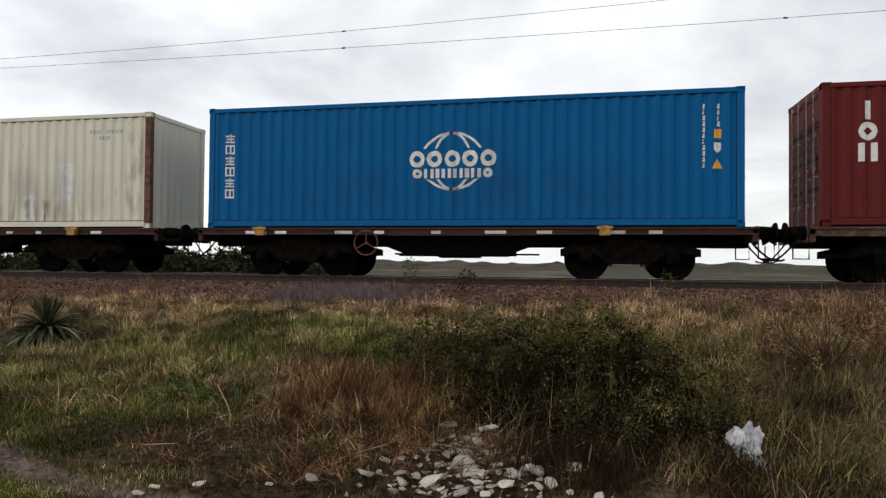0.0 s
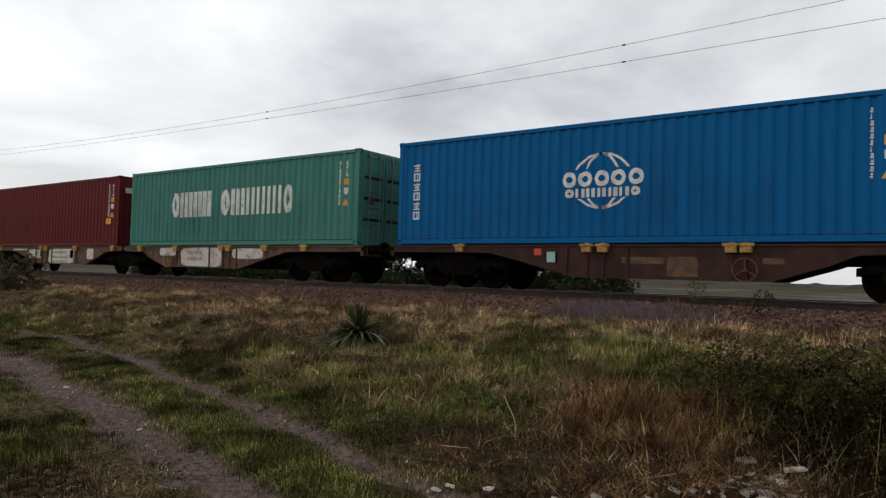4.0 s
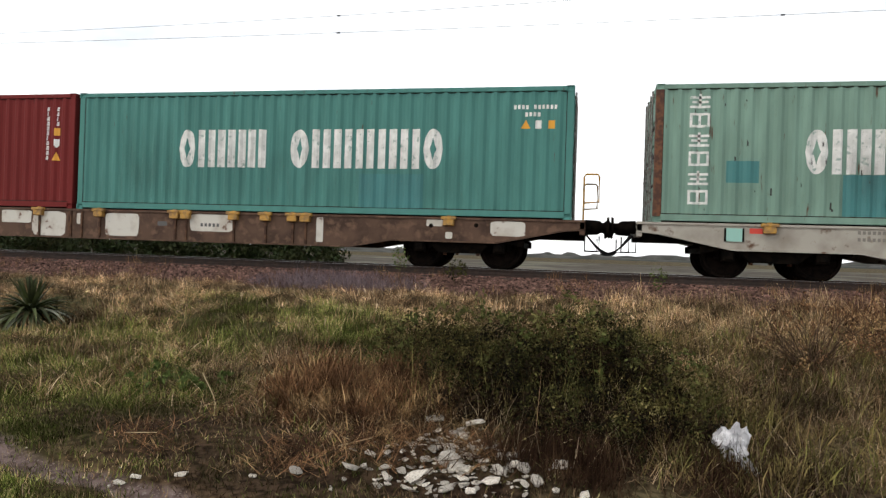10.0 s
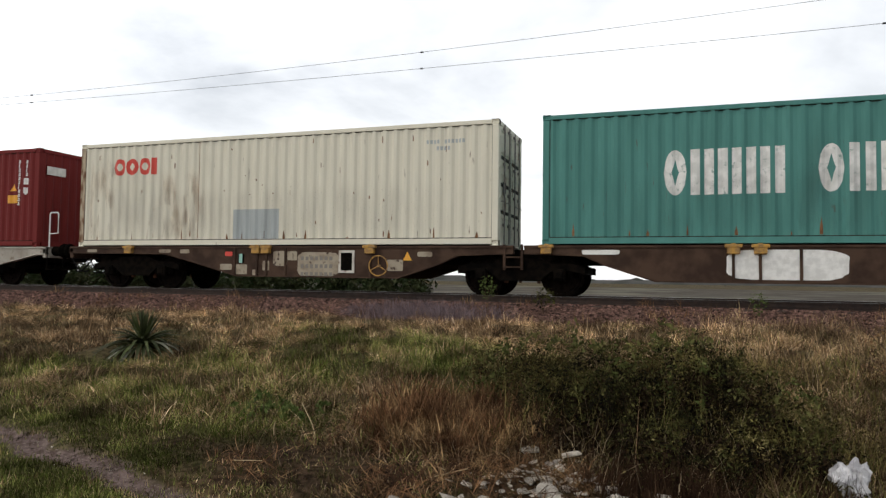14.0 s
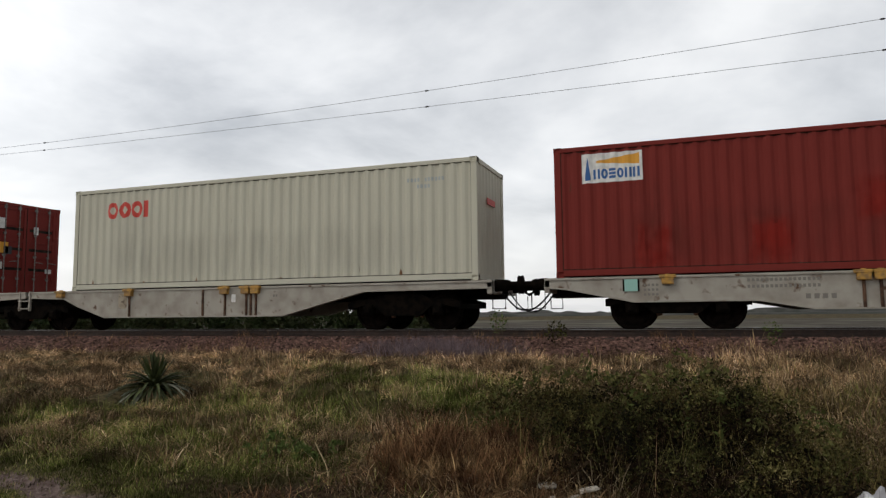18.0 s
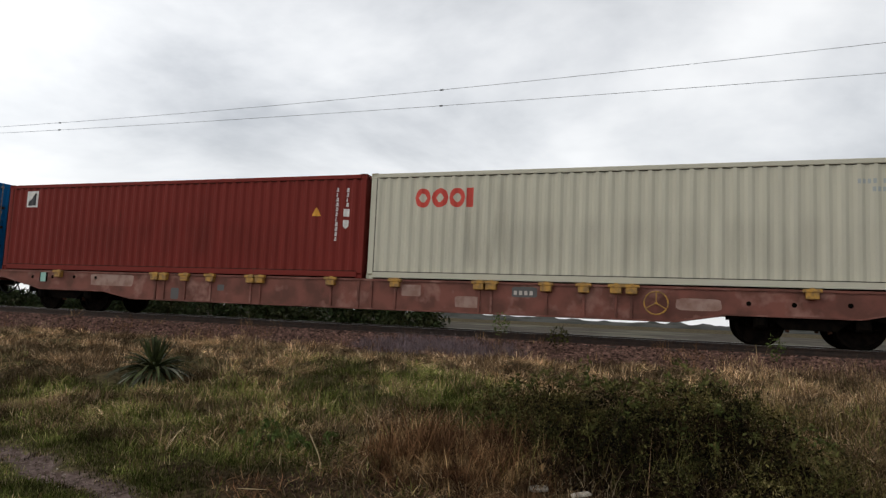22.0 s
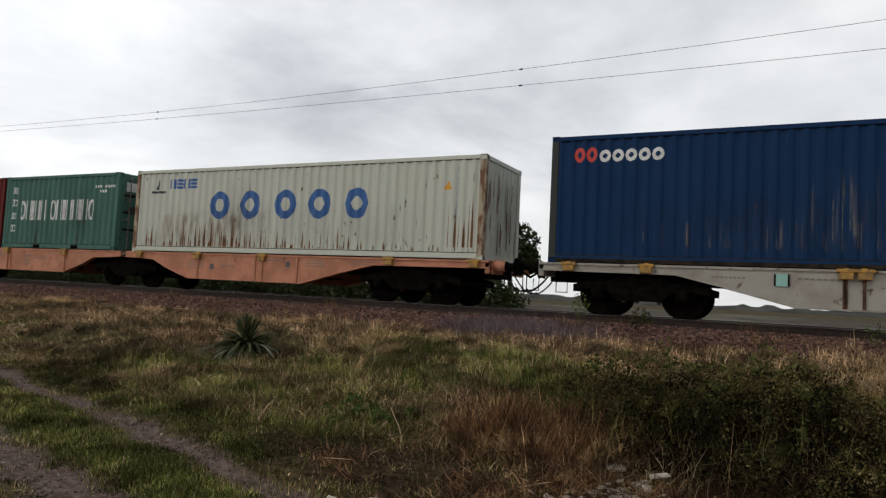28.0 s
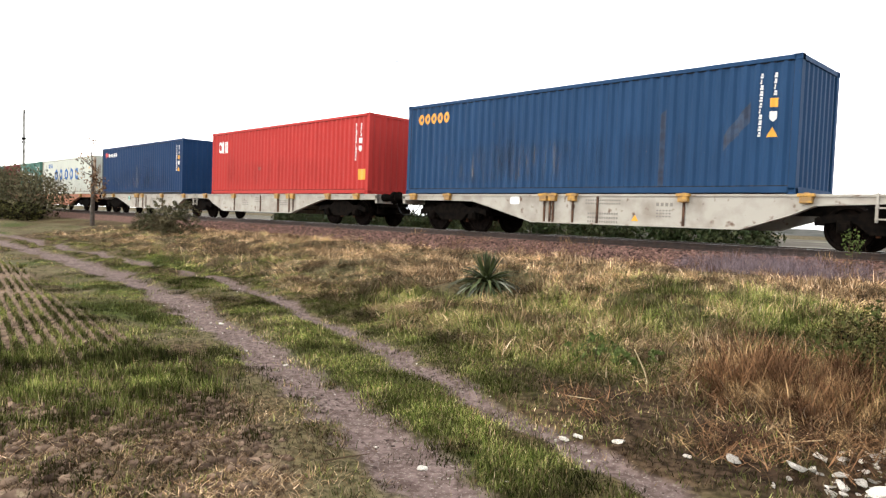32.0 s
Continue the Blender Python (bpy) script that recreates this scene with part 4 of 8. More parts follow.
def put(ob, u):
    ob.matrix_basis = pose(u, TRACK_Y, RAIL_Z + DECK)
    LOAD.append((ob, u, RAIL_Z + DECK))
    return ob

# ---- the load, from the front of the train back ----
c = put(container("container", L40, HC, P_CREAM, "l", "cream steel container with rust-brown corner posts on a dark flat wagon"), -22.94)
flower_emblem(c, 1.15, HC - 0.93)
small_id_row(c, L40, HC, M_PATCH_GREY)
mark(c, "repair_patch", bar(9.54, 9.98, 0.67, 1.66), M_WHITE, "white repair patch")
mark(c, "repair_patch", bar(8.42, 8.84, 0.19, 0.89), M_WHITE, "white repair patch")
part("rusted_post", boxes((L40 - 0.152, L40 + 0.003, -SIDE - 0.003, -SIDE + 0.14, 0.12, HC - 0.12)), M_RUST, c, "rust-brown corner post")
film(c, 0.3, 11.9, 0.15, 2.3, F_GRIME); film(c, 0.3, 11.9, 0.1, 0.8, F_RUST, "rust_stain", "soft rust stains"); film(c, 11.4, 12.05, 0.2, 2.7, F_RUST, "rust_stain", "soft rust stains", 0.008)

c = put(container("container", L40, HC, P_BLUE, "r", "bright blue steel container with a white globe emblem"), -9.13)
globe_emblem(c); column_marks(c, 0.44, 2.27, 6, M_WHITE, 0.23, 0.22, 0.048); id_marks(c, L40, HC)
end_marks(c, L40, M_WHITE, ((-0.9, -0.6, 2.2, 2.5), (-0.9, -0.5, 1.7, 1.78)))

c = put(container("container", L40, HC, P_DARKRED, "l", "dark red steel container with white plain marks stacked at one end"), 4.51)
column(c, "white_block", "iou", 0.66, 2.50, 0.34, 0.37, 0.05, 0.11, M_WHITE, "white stacked block"); id_marks(c, L40, HC)
mark(c, "sticker", bar(11.18, 11.62, 0.92, 1.16), M_AMBER, "amber caution label")
end_marks(c, L40, M_WHITE, ((-0.95, -0.65, 2.2, 2.42),))

c = put(container("container", L40, HC, P_GREEN, "r", "sea-green steel container with large white bars"), 17.64)
big_words(c, 2.74, 5.10, 5.69, 9.34, 1.06, 0.92); id_marks(c, L40, HC)

c = put(container("container", L40, HC, P_BLUE, "l", "bright blue container with white globe emblem, dented low down"), 31.37)
globe_emblem(c); column_marks(c, 0.52, 2.27, 6, M_WHITE, 0.23, 0.22, 0.048); id_marks(c, L40, HC)

c = put(container("container", L40, HC, P_BROWN, "r", "red-brown steel container with a small square badge"), 44.36)
mark(c, "badge", bar(0.75, 1.15, 2.1, 2.55), M_WHITE, "white square badge")
mark(c, "badge_mark", [(0.80, 1.10, [(2.15, 2.3, 2.15, 2.5)])], M_DARKINK, "dark mark on the badge", 0.007)
end_marks(c, L40, M_WORN, ((-0.92, -0.62, 2.08, 2.42), (0.25, 0.42, 1.9, 2.15)))
end_marks(c, L40, M_AMBER, ((-0.95, -0.55, 1.30, 1.52),))
id_marks(c, L40, HC); mark(c, "sticker", bar(L40 - 0.8, L40 - 0.45, 0.45, 0.85), M_AMBER, "amber label")

c = put(container("container", L40, HC, P_PLUM, "l", "dark plum-red steel container with white plain marks stacked at one end"), 58.04)
column(c, "white_block", "iou", 0.60, 2.53, 0.33, 0.38, 0.06, 0.11, M_WHITE, "white stacked block"); id_marks(c, L40, HC, False)
mark(c, "warning_sticker", bar(10.87, 11.26, 1.23, 1.51), M_AMBER, "amber caution label")
mark(c, "warning_sticker", triangle(10.97, 11.19, 1.62, 1.83), M_AMBER, "amber warning triangle")

c = put(container("container", L40, HC, P_BROWN, "r", "red-brown steel container with white block marks stacked at one end"), 70.29)
column(c, "white_block", "iuiiou", 0.76, 2.53, 0.34, 0.235, 0.034, 0.10, M_WHITE, "white stacked block"); id_marks(c, L40, HC)
mark(c, "sticker", bar(L40 - 0.85, L40 - 0.5, 0.5, 0.8), M_AMBER, "amber label"); film(c, 0.8, 11.4, 0.3, 1.2, F_SCUFF, "scrape", "pale scuffs low on the side")

c = put(container("container", L40, HC, P_MAROON, "l", "maroon steel container with a round cyan sticker"), 84.20)
mark(c, "round_sticker", ring(1.06, 2.28, 0.18, 0.18, 0.175, 0.175, 14), M_CYAN, "round cyan sticker"); id_marks(c, L40, HC)

c = put(container("container", L40, HC, P_TEAL, "r", "teal steel container with large white bars"), 96.53)
big_words(c, 2.78, 5.05, 5.68, 9.33, 1.07, 0.90); small_id_row(c, L40, HC, M_WHITE, L40 - 1.6)
mark(c, "warning_sticker", triangle(11.06, 11.26, 1.97, 2.16), M_AMBER, "amber warning triangle")
mark(c, "sticker", bar(11.65, 11.79, 1.97, 2.15), M_AMBER, "amber sticker"); mark(c, "sticker", bar(11.37, 11.50, 1.97, 2.15), M_WHITE, "small pale sticker")
mark(c, "paint_patch", bar(7.4, 8.9, 0.18, 0.95), M_PATCH_TEAL, "fresh teal paint patch")

c = put(container("container", L40, HC, P_PALEGREEN, "l", "faded green steel container with soot streaks and large white bars"), 110.41)
big_words(c, 2.91, 5.14, 5.67, 9.23, 1.03, 0.90); column_marks(c, 0.68, 2.68, 6, M_WORN, 0.40, 0.30, 0.10); small_id_row(c, L40, HC, M_WHITE, L40 - 1.6)
mark(c, "paint_patch", bar(3.63, 5.40, 0.19, 1.02), M_PATCH_TEAL, "fresh teal paint patch")
mark(c, "paint_patch", bar(1.43, 2.06, 0.84, 1.29), M_PATCH_TEAL, "fresh teal paint patch")
part("rusted_post", boxes((-0.003, 0.153, -SIDE - 0.003, -SIDE + 0.14, 0.12, HC - 0.12)), M_RUST, c, "rust-brown corner post")
ticks(c, L40, HC, 50, 79, M_STREAK)
film(c, 9.9, 12.05, 0.1, 2.75, F_SOOT, "soot_run", "dark soot run down the wall"); film(c, 10.6, 11.7, 0.0, 2.6, F_SOOT, "soot_run", "dark soot run down the wall", 0.009)
film(c, 5.3, 10.3, 0.0, 0.62, F_SOOT, "soot_run", "dark soot run down the wall")

c = put(container("container", L40, HC, P_MAROON, "l", "maroon steel container with white plain marks stacked at one end"), 122.73)
column(c, "white_block", "iou", 0.67, 2.55, 0.34, 0.38, 0.06, 0.11, M_WHITE, "white stacked block"); id_marks(c, L40, HC, False)
mark(c, "warning_sticker", bar(10.99, 11.37, 1.29, 1.53), M_AMBER, "amber caution label")
mark(c, "warning_sticker", triangle(11.07, 11.33, 1.65, 1.87), M_AMBER, "amber warning triangle")
mark(c, "dark_seam", bar(6.13, 6.145, 0.35, HC - 0.12), M_SHADE_SEAL, "thin dark seam")
end_marks(c, L40, M_WHITE, ((-0.95, -0.3, 2.15, 2.4),)); end_marks(c, L40, M_AMBER, ((0.5, 0.85, 0.3, 0.5),))

c = put(container("container", L40, HC, P_CREAM, "r", "cream steel container with rust streaks and a red emblem"), 136.52)
flower_emblem(c, 1.14, 1.97); small_id_row(c, L40, HC, M_PATCH_GREY)
mark(c, "repair_patch", bar(5.10, 6.46, 0.19, 0.95), M_PATCH_GREY, "grey repair patch")
film(c, 2.6, 4.3, 0.0, 2.1, F_RUST, "rust_stain", "soft rust stains", 0.008); film(c, 0.2, 1.4, 0.1, 2.6, F_RUST, "rust_stain", "soft rust stains", 0.008)
rust_runs(c, 0.3, 11.9, 0.18, 12, 3, tall=0.3)
ticks(c, L40, HC, 45, 77); end_runs(c, L40, HC, 12, 5)
part("rusted_post", boxes((-0.003, 0.153, -SIDE - 0.003, -SIDE + 0.14, 0.12, HC - 0.12)), M_RUSTPOST, c, "rust-streaked corner post")
mark(c, "dark_seam", bar(3.99, 4.02, 0.2, HC - 0.12), M_RUSTRUN, "dark rusty seam")

c = put(container("container", L40, HC, P_TEAL, "r", "teal steel container with large white bars and rusty posts"), 149.72)
big_words(c, 2.56, 4.86, 5.45, 9.14, 1.04, 0.95); small_id_row(c, L40, HC, M_WHITE, L40 - 1.7)
for x, mt in ((1.24, M_AMBER), (0.92, M_WHITE), (0.62, M_AMBER)):
    mark(c, "sticker", bar(L40 - x, L40 - x + 0.14, 1.98, 2.15), mt, "small sticker")
rust_runs(c, 0.4, 11.8, 0.2, 14, 13, tall=0.4)
end_marks(c, L40, M_WORN, ((-0.92, -0.60, 2.18, 2.48), (-0.42, -0.22, 2.22, 2.40), (-0.92, -0.62, 1.58, 1.74), (-0.50, -0.18, 1.48, 1.76), (-0.88, -0.66, 0.42, 0.74), (0.30, 0.60, 2.24, 2.42), (0.72, 1.0, 2.0, 2.44)))

c = put(container("container", L40, HC, P_BROWN, "r", "red-brown steel container with a small square badge and amber label"), 163.63)
mark(c, "badge", bar(0.64, 1.06, 2.22, 2.66), M_WHITE, "white square badge")
mark(c, "badge_mark", [(0.69, 1.01, [(2.27, 2.40, 2.27, 2.61)])], M_DARKINK, "dark mark on the badge", 0.007)
id_marks(c, L40, HC); mark(c, "sticker", bar(11.54, 11.88, 0.83, 1.24), M_AMBER, "amber label")
mark(c, "warning_sticker", triangle(11.08, 11.28, 2.18, 2.37), M_AMBER, "amber warning triangle")
end_marks(c, L40, M_AMBER, ((-0.98, -0.62, 1.28, 1.62),))
end_marks(c, L40, M_WORN, ((-0.95, -0.72, 2.05, 2.38), (-0.94, -0.80, 0.78, 1.0), (0.25, 0.42, 1.95, 2.2), (0.72, 0.95, 0.70, 0.84)))

c = put(container("container", L40, HC, P_IVORY, "l", "ivory steel container with a red emblem"), 179.20)
flower_emblem(c, 1.18, 2.02); small_id_row(c, L40, HC, M_PATCH_GREY); rust_runs(c, 0.4, 11.8, 0.18, 8, 21, tall=0.2)
end_marks(c, L40, M_REDINK, ((-0.35, 0.35, 1.9, 2.05),))

c = put(container("container", L40, HC, P_BROWN, "l", "red-brown steel container with a white lighthouse badge and bright red touch-ups"), 193.19)
mark(c, "badge", bar(0.61, 1.90, 2.06, 2.71), M_WHITE, "white badge with a blue and yellow beam")
mark(c, "badge_mark", [(0.92, 1.84, [(2.50, 2.54, 2.42, 2.66)])], M_AMBER, "yellow beam on the badge", 0.007)
span_word(c, "badge_bar", "uosouu", 0.86, 1.84, 2.14, 0.22, M_BLUEINK, "dark blue block on the badge", 0.34, 0.16, 0.007)
mark(c, "badge_mark", [(0.68, 0.74, [(2.12, 2.2, 2.12, 2.64)]), (0.74, 0.80, [(2.12, 2.64, 2.12, 2.2)])], M_BLUEINK, "dark blue tower on the badge", 0.007)
for x0, x1, z0, z1 in ((5.97, 7.33, 1.09, 1.72), (7.69, 8.26, 1.45, 2.14), (4.11, 4.56, 0.22, 1.06), (1.88, 2.24, 0.25, 1.0)):
    film(c, x0 - 0.3, x1 + 0.3, z0 - 0.2, z1 + 0.2, F_RED, "paint_touch_up", "bright red touched-up paint")
id_marks(c, L40, HC, False); mark(c, "sticker", bar(L40 - 0.61, L40 - 0.47, HC - 1.12, HC - 0.96), M_AMBER, "amber sticker", 0.007)

c = put(container("container", L40, HC, P_BLUE, "r", "bright blue steel container with a white globe emblem"), 205.51)
globe_emblem(c); column_marks(c, 0.47, 2.33, 6, M_WHITE, 0.23, 0.22, 0.048); id_marks(c, L40, HC)

c = put(container("container", L40, STD, P_BROWN, "l", "red-brown steel container with a small square badge"), 219.32)
mark(c, "badge", bar(0.74, 1.15, 1.90, 2.39), M_WHITE, "white square badge")
mark(c, "badge_mark", [(0.80, 1.09, [(1.95, 2.08, 1.95, 2.33)])], M_DARKINK, "dark mark on the badge", 0.007)
id_marks(c, L40, STD, False)
mark(c, "warning_sticker", [(L40 - 1.5, L40 - 1.38, [(1.55, 1.56, 1.55, 1.78)]), (L40 - 1.38, L40 - 1.26, [(1.55, 1.78, 1.55, 1.56)])], M_AMBER, "amber warning triangle")

c = put(container("container", L40, STD, P_IVORY, "r", "ivory steel container with a red emblem and grey doors"), 231.65)
flower_emblem(c, 1.17, 1.73); small_id_row(c, L40, STD, M_PATCH_GREY)
for x, mt in ((0.80, M_PATCH_GREY), (0.55, M_AMBER)):
    mark(c, "sticker", bar(L40 - x, L40 - x + 0.15, 1.62, 1.80), mt, "small sticker")

c = put(container("container", L20, STD, P_TEAL, "r", "short teal steel container with broken white bars"), 245.48)
big_words(c, 0.98, 2.43, 2.73, 5.08, 1.02, 0.69, 0.34, "worn broken white block")
column_marks(c, 0.48, 2.24, 4, M_WHITE, 0.31, 0.26, 0.22); small_id_row(c, L20, STD, M_WHITE, L20 - 1.45); mark(c, "sticker", bar(5.50, 5.63, 1.66, 1.83), M_AMBER, "amber sticker"); mark(c, "sticker", bar(5.22, 5.35, 1.66, 1.83), M_WHITE, "small pale sticker")
rust_runs(c, 0.3, 5.8, 0.2, 10, 31, tall=0.6)

c = put(container("container", L40, STD, P_IVORY, "l", "ivory steel container with a red emblem and a stained corner"), 251.63)
flower_emblem(c, 1.12, 1.74); small_id_row(c, L40, STD, M_PATCH_GREY)
film(c, 10.7, 12.0, 0.1, 2.3, F_RUST, "rust_stain", "soft rust stains"); rust_runs(c, 3.3, 8.5, 1.1, 3, 34, M_STREAK, 1.1)

c = put(container("container", L20, STD, P_TEAL, "r", "short teal steel container with rusty posts and broken white bars"), 264.03)
big_words(c, 0.83, 2.26, 2.50, 4.79, 1.01, 0.70, 0.34, "worn broken white block")
column_marks(c, 0.28, 2.20, 6, M_WHITE, 0.30, 0.20, 0.09); small_id_row(c, L20, STD, M_WHITE, L20 - 1.45)
part("rusted_post", boxes((L20 - 0.152, L20 + 0.003, -SIDE - 0.003, -SIDE + 0.14, 0.12, STD - 0.12)), M_RUST, c, "rust-brown corner post")
part("rusted_post", boxes((-0.003, 0.153, -SIDE - 0.003, -SIDE + 0.14, 0.12, STD - 0.12)), M_RUST, c, "rust-brown corner post")

c = put(container("container", L20, STD, P_DARKRED, "l", "short dark red steel container with white blocks stacked at one end"), 271.26)
column(c, "white_block", "iuiiou", 0.71, 2.25, 0.34, 0.235, 0.036, 0.10, M_WHITE, "white stacked block"); id_marks(c, L20, STD)

c = put(container("container", L20, STD, P_DEEPGREEN, "r", "short green steel container with broken white bars"), 277.45)
big_words(c, 0.90, 2.33, 2.60, 4.90, 1.01, 0.70, 0.30, "worn broken white block")
column_marks(c, 0.36, 2.22, 4, M_WORN, 0.30, 0.24, 0.22); small_id_row(c, L20, STD, M_WHITE, L20 - 1.45); rust_runs(c, 0.3, 5.8, 0.2, 9, 35, M_STREAK, 0.7)
end_marks(c, L20, M_WHITE, ((-0.9, -0.4, 2.0, 2.3),))

c = put(container("container", L40, STD, P_GREY, "l", "pale grey steel container with blue rings and rust runs"), 284.39)
for x, k in ((3.22, "o"), (4.40, "o"), (5.70, "o"), (6.88, "o"), (8.10, "o")):
    span_word(c, "blue_ring", k, x, x + 0.76, 1.02, 0.83, M_BLUEINK, "large blue painted ring", 0.29)
span_word(c, "blue_square", "usus", 1.46, 2.62, 1.97, 0.30, M_BLUEINK, "small blue square mark", 0.34, 0.14)
mark(c, "emblem", [(0.85, 1.02, [(1.95, 2.0, 1.95, 2.28)])], M_DARKINK, "small dark sail emblem"); mark(c, "emblem_bar", bar(0.66, 1.30, 1.84, 1.91), M_DARKINK)
ticks(c, L40, STD, 60, 78); end_runs(c, L40, STD, 26, 6); rust_runs(c, 0.3, 4.9, 0.2, 34, 41, tall=0.85); rust_runs(c, 4.9, 11.9, 0.2, 20, 42, tall=0.35); rust_runs(c, 11.2, 11.95, 0.3, 6, 43, tall=1.6)
mark(c, "warning_sticker", triangle(11.06, 11.30, 1.74, 1.97), M_AMBER, "yellow warning triangle")
code_column(c, 11.4, 2.3, 11, M_PATCH_GREY)
film(c, 0.2, 6.0, 0.1, 1.3, F_RUST, "rust_stain", "soft rust stains")
rust_runs(c, 2.0, 8.6, 0.2, 34, 44, tall=0.75)
part("rusted_post", boxes((L40 - 0.152, L40 + 0.003, -SIDE - 0.003, -SIDE + 0.14, 0.12, STD - 0.12)), M_RUSTPOST, c, "rust-brown corner post")
part("rusted_post", boxes((-0.003, 0.153, -SIDE - 0.003, -SIDE + 0.14, 0.12, STD - 0.12)), M_RUSTPOST, c, "rust-brown corner post")

c = put(container("container", L40, HC, P_NAVY, "l", "navy blue steel container with scuffs and a red and white emblem"), 298.23)
span_word(c, "red_ring", "oo", 0.52, 1.05, 2.28, 0.34, M_REDINK, "red block", 0.32, 0.08); span_word(c, "white_ring", "ooooo", 1.09, 2.50, 2.27, 0.28, M_WHITE, "white ring", 0.30, 0.08)
id_marks(c, L40, HC); film(c, 5.0, 6.6, 0.2, 2.0, F_SCUFF, "scrape", "pale scuffed scrape"); film(c, 1.2, 11, 0.3, 1.0, F_SCUFF, "scrape", "pale scuffs low on the side")
M_SCRATCH = material("yellowed_scratch", (0.17, 0.17, 0.135), 0.8, second=(0.05, 0.06, 0.075), scale=9)
for x, z0, z1 in ((5.66, 0.55, 1.35), (5.82, 0.35, 1.70), (5.95, 0.75, 1.30), (5.55, 0.30, 0.62), (6.08, 0.40, 0.90), (2.1, 0.5, 0.7), (7.6, 0.9, 1.2)):
    mark(c, "scratch", bar(x, x + 0.016, z0, z1), M_SCRATCH, "thin yellowed scratch")
part("worn_post", boxes((-0.003, 0.153, -SIDE - 0.003, -SIDE + 0.14, 0.12, HC - 0.12)), M_STREAK, c, "dark grimy corner post")
part("worn_rail", boxes((0.16, L40 - 0.16, -SIDE - 0.003, -SIDE + 0.02, 0.022, 0.10)), M_SHADE_SEAL, c, "dark grimy bottom rail")


c = put(container("container", L40, HC, P_RED, "l", "bright red steel container with a white emblem"), 313.82)
span_word(c, "white_block", "oui", 0.64, 1.50, 1.92, 0.52, M_WHITE, "white painted block", 0.32, 0.12); id_marks(c, L40, HC, False)
mark(c, "sticker", bar(11.60, 11.98, 0.52, 0.90), M_AMBER, "amber label"); mark(c, "paint_patch", bar(4.38, 4.65, 1.04, 1.19), material("dull_red_patch", (0.30, 0.05, 0.035), 0.6), "dull scraped patch")

c = put(container("container", L40, HC, P_NAVY2, "l", "grey-blue steel container with an orange emblem and a dented side"), 328.10)
span_word(c, "orange_ring", "ooooo", 0.50, 1.92, 2.24, 0.34, M_ORANGE_INK, "orange painted ring", 0.30, 0.08); id_marks(c, L40, HC)
# the dents are only dark patches: their shade put into the scrape colour
mark(c, "scrape", [(10.62, 11.18, [(0.95, 1.30, 1.55, 2.0)])], M_DENT, "dark scraped patch that also paints in the dent's shade", 0.005); mark(c, "scrape", [(9.1, 9.22, [(0.2, 1.9, 0.2, 2.0)])], M_DENT, "dark scraped patch that also paints in the dent's shade", 0.005); film(c, 1.2, 7.5, 0.3, 1.5, F_SCUFF, "scrape", "pale scuffs low on the side")

SHORT = (245.48, 264.03, 271.26, 277.45)
# thin grime low on the walls and in a few upright runs
grime = random.Random(12)
for ob, u, z in LOAD:
    L = L20 if u in SHORT else L40
    x = grime.uniform(0.4, L - 2.6)
    film(ob, x, x + grime.uniform(0.8, 2.2), 0.3, 2.4, F_GRIME, "grime", "thin grime run", 0.0065)
    film(ob, 0.0 + 0.2, L - 0.2, 0.1, 1.6, F_GRIME, "grime", "thin grime low on the wall", 0.0055)

# ---- wagons ----
WAGONS = []
WHEEL_R = 0.46
SPIN = []


def wheelset_mesh():
    bm = bmesh.new()
    for s in (-1, 1):
        o = 0.7175 * s
        lathe(bm, [(0.11, o - s * 0.04), (0.12, o - s * 0.02), (0.38, o), (0.40, o - s * 0.04), (WHEEL_R + 0.03, o - s * 0.04), (WHEEL_R + 0.03, o), (WHEEL_R, o + s * 0.015), (WHEEL_R - 0.006, o + s * 0.09), (0.40, o + s * 0.09), (0.385, o + s * 0.05), (0.16, o + s * 0.06), (0.15, o + s * 0.11), (0.06, o + s * 0.11)], 28)
    rod(bm, (0, -0.9, 0), (0, 0.9, 0), 0.07, 10)
    for s in (-1, 1):       # a chalk mark and a rim bolt, so that the turning shows
        box(bm, 0.2, 0.34, s * 0.78 - 0.012, s * 0.78 + 0.012, -0.03, 0.03)
        box(bm, -0.3, -0.24, s * 0.78 - 0.012, s * 0.78 + 0.012, -0.02, 0.04)
    return bm


def bogie_frame():
    bm = bmesh.new()
    for s in (-1, 1):
        y0, y1 = sorted((s * 0.95, s * 1.10))
        # a cast side frame: low in the middle, up over each axle box
        pts = [(-1.45, 0.50), (-1.45, 0.66), (-1.15, 0.74), (-0.7, 0.74), (-0.45, 0.86), (0.45, 0.86), (0.7, 0.74), (1.15, 0.74), (1.45, 0.66), (1.45, 0.50), (1.1, 0.58), (0.7, 0.55), (0.45, 0.34), (-0.45, 0.34), (-0.7, 0.55), (-1.1, 0.58)]
        f = [bm.verts.new((x, y0, z)) for x, z in pts]
        g = [bm.verts.new((x, y1, z)) for x, z in pts]
        bm.faces.new(f), bm.faces.new(g[::-1])
        for i in range(len(pts)):
            bm.faces.new((f[i - 1], f[i], g[i], g[i - 1]))
    box(bm, -0.25, 0.25, -0.95, 0.95, 0.5, 0.9)
    for x in (-1.4, 1.33):
        box(bm, x, x + 0.07, -1.0, 1.0, 0.5, 0.62)
    return bm


def spring_mesh():
    bm = bmesh.new()
    lathe(bm, [(0.03 if k % 2 else 0.065, 0.216 * k / 16) for k in range(17)], 8)
    bmesh.ops.rotate(bm, verts=bm.verts[:], cent=(0, 0, 0), matrix=Matrix.Rotation(math.pi / 2, 3, "X"))
    return bm


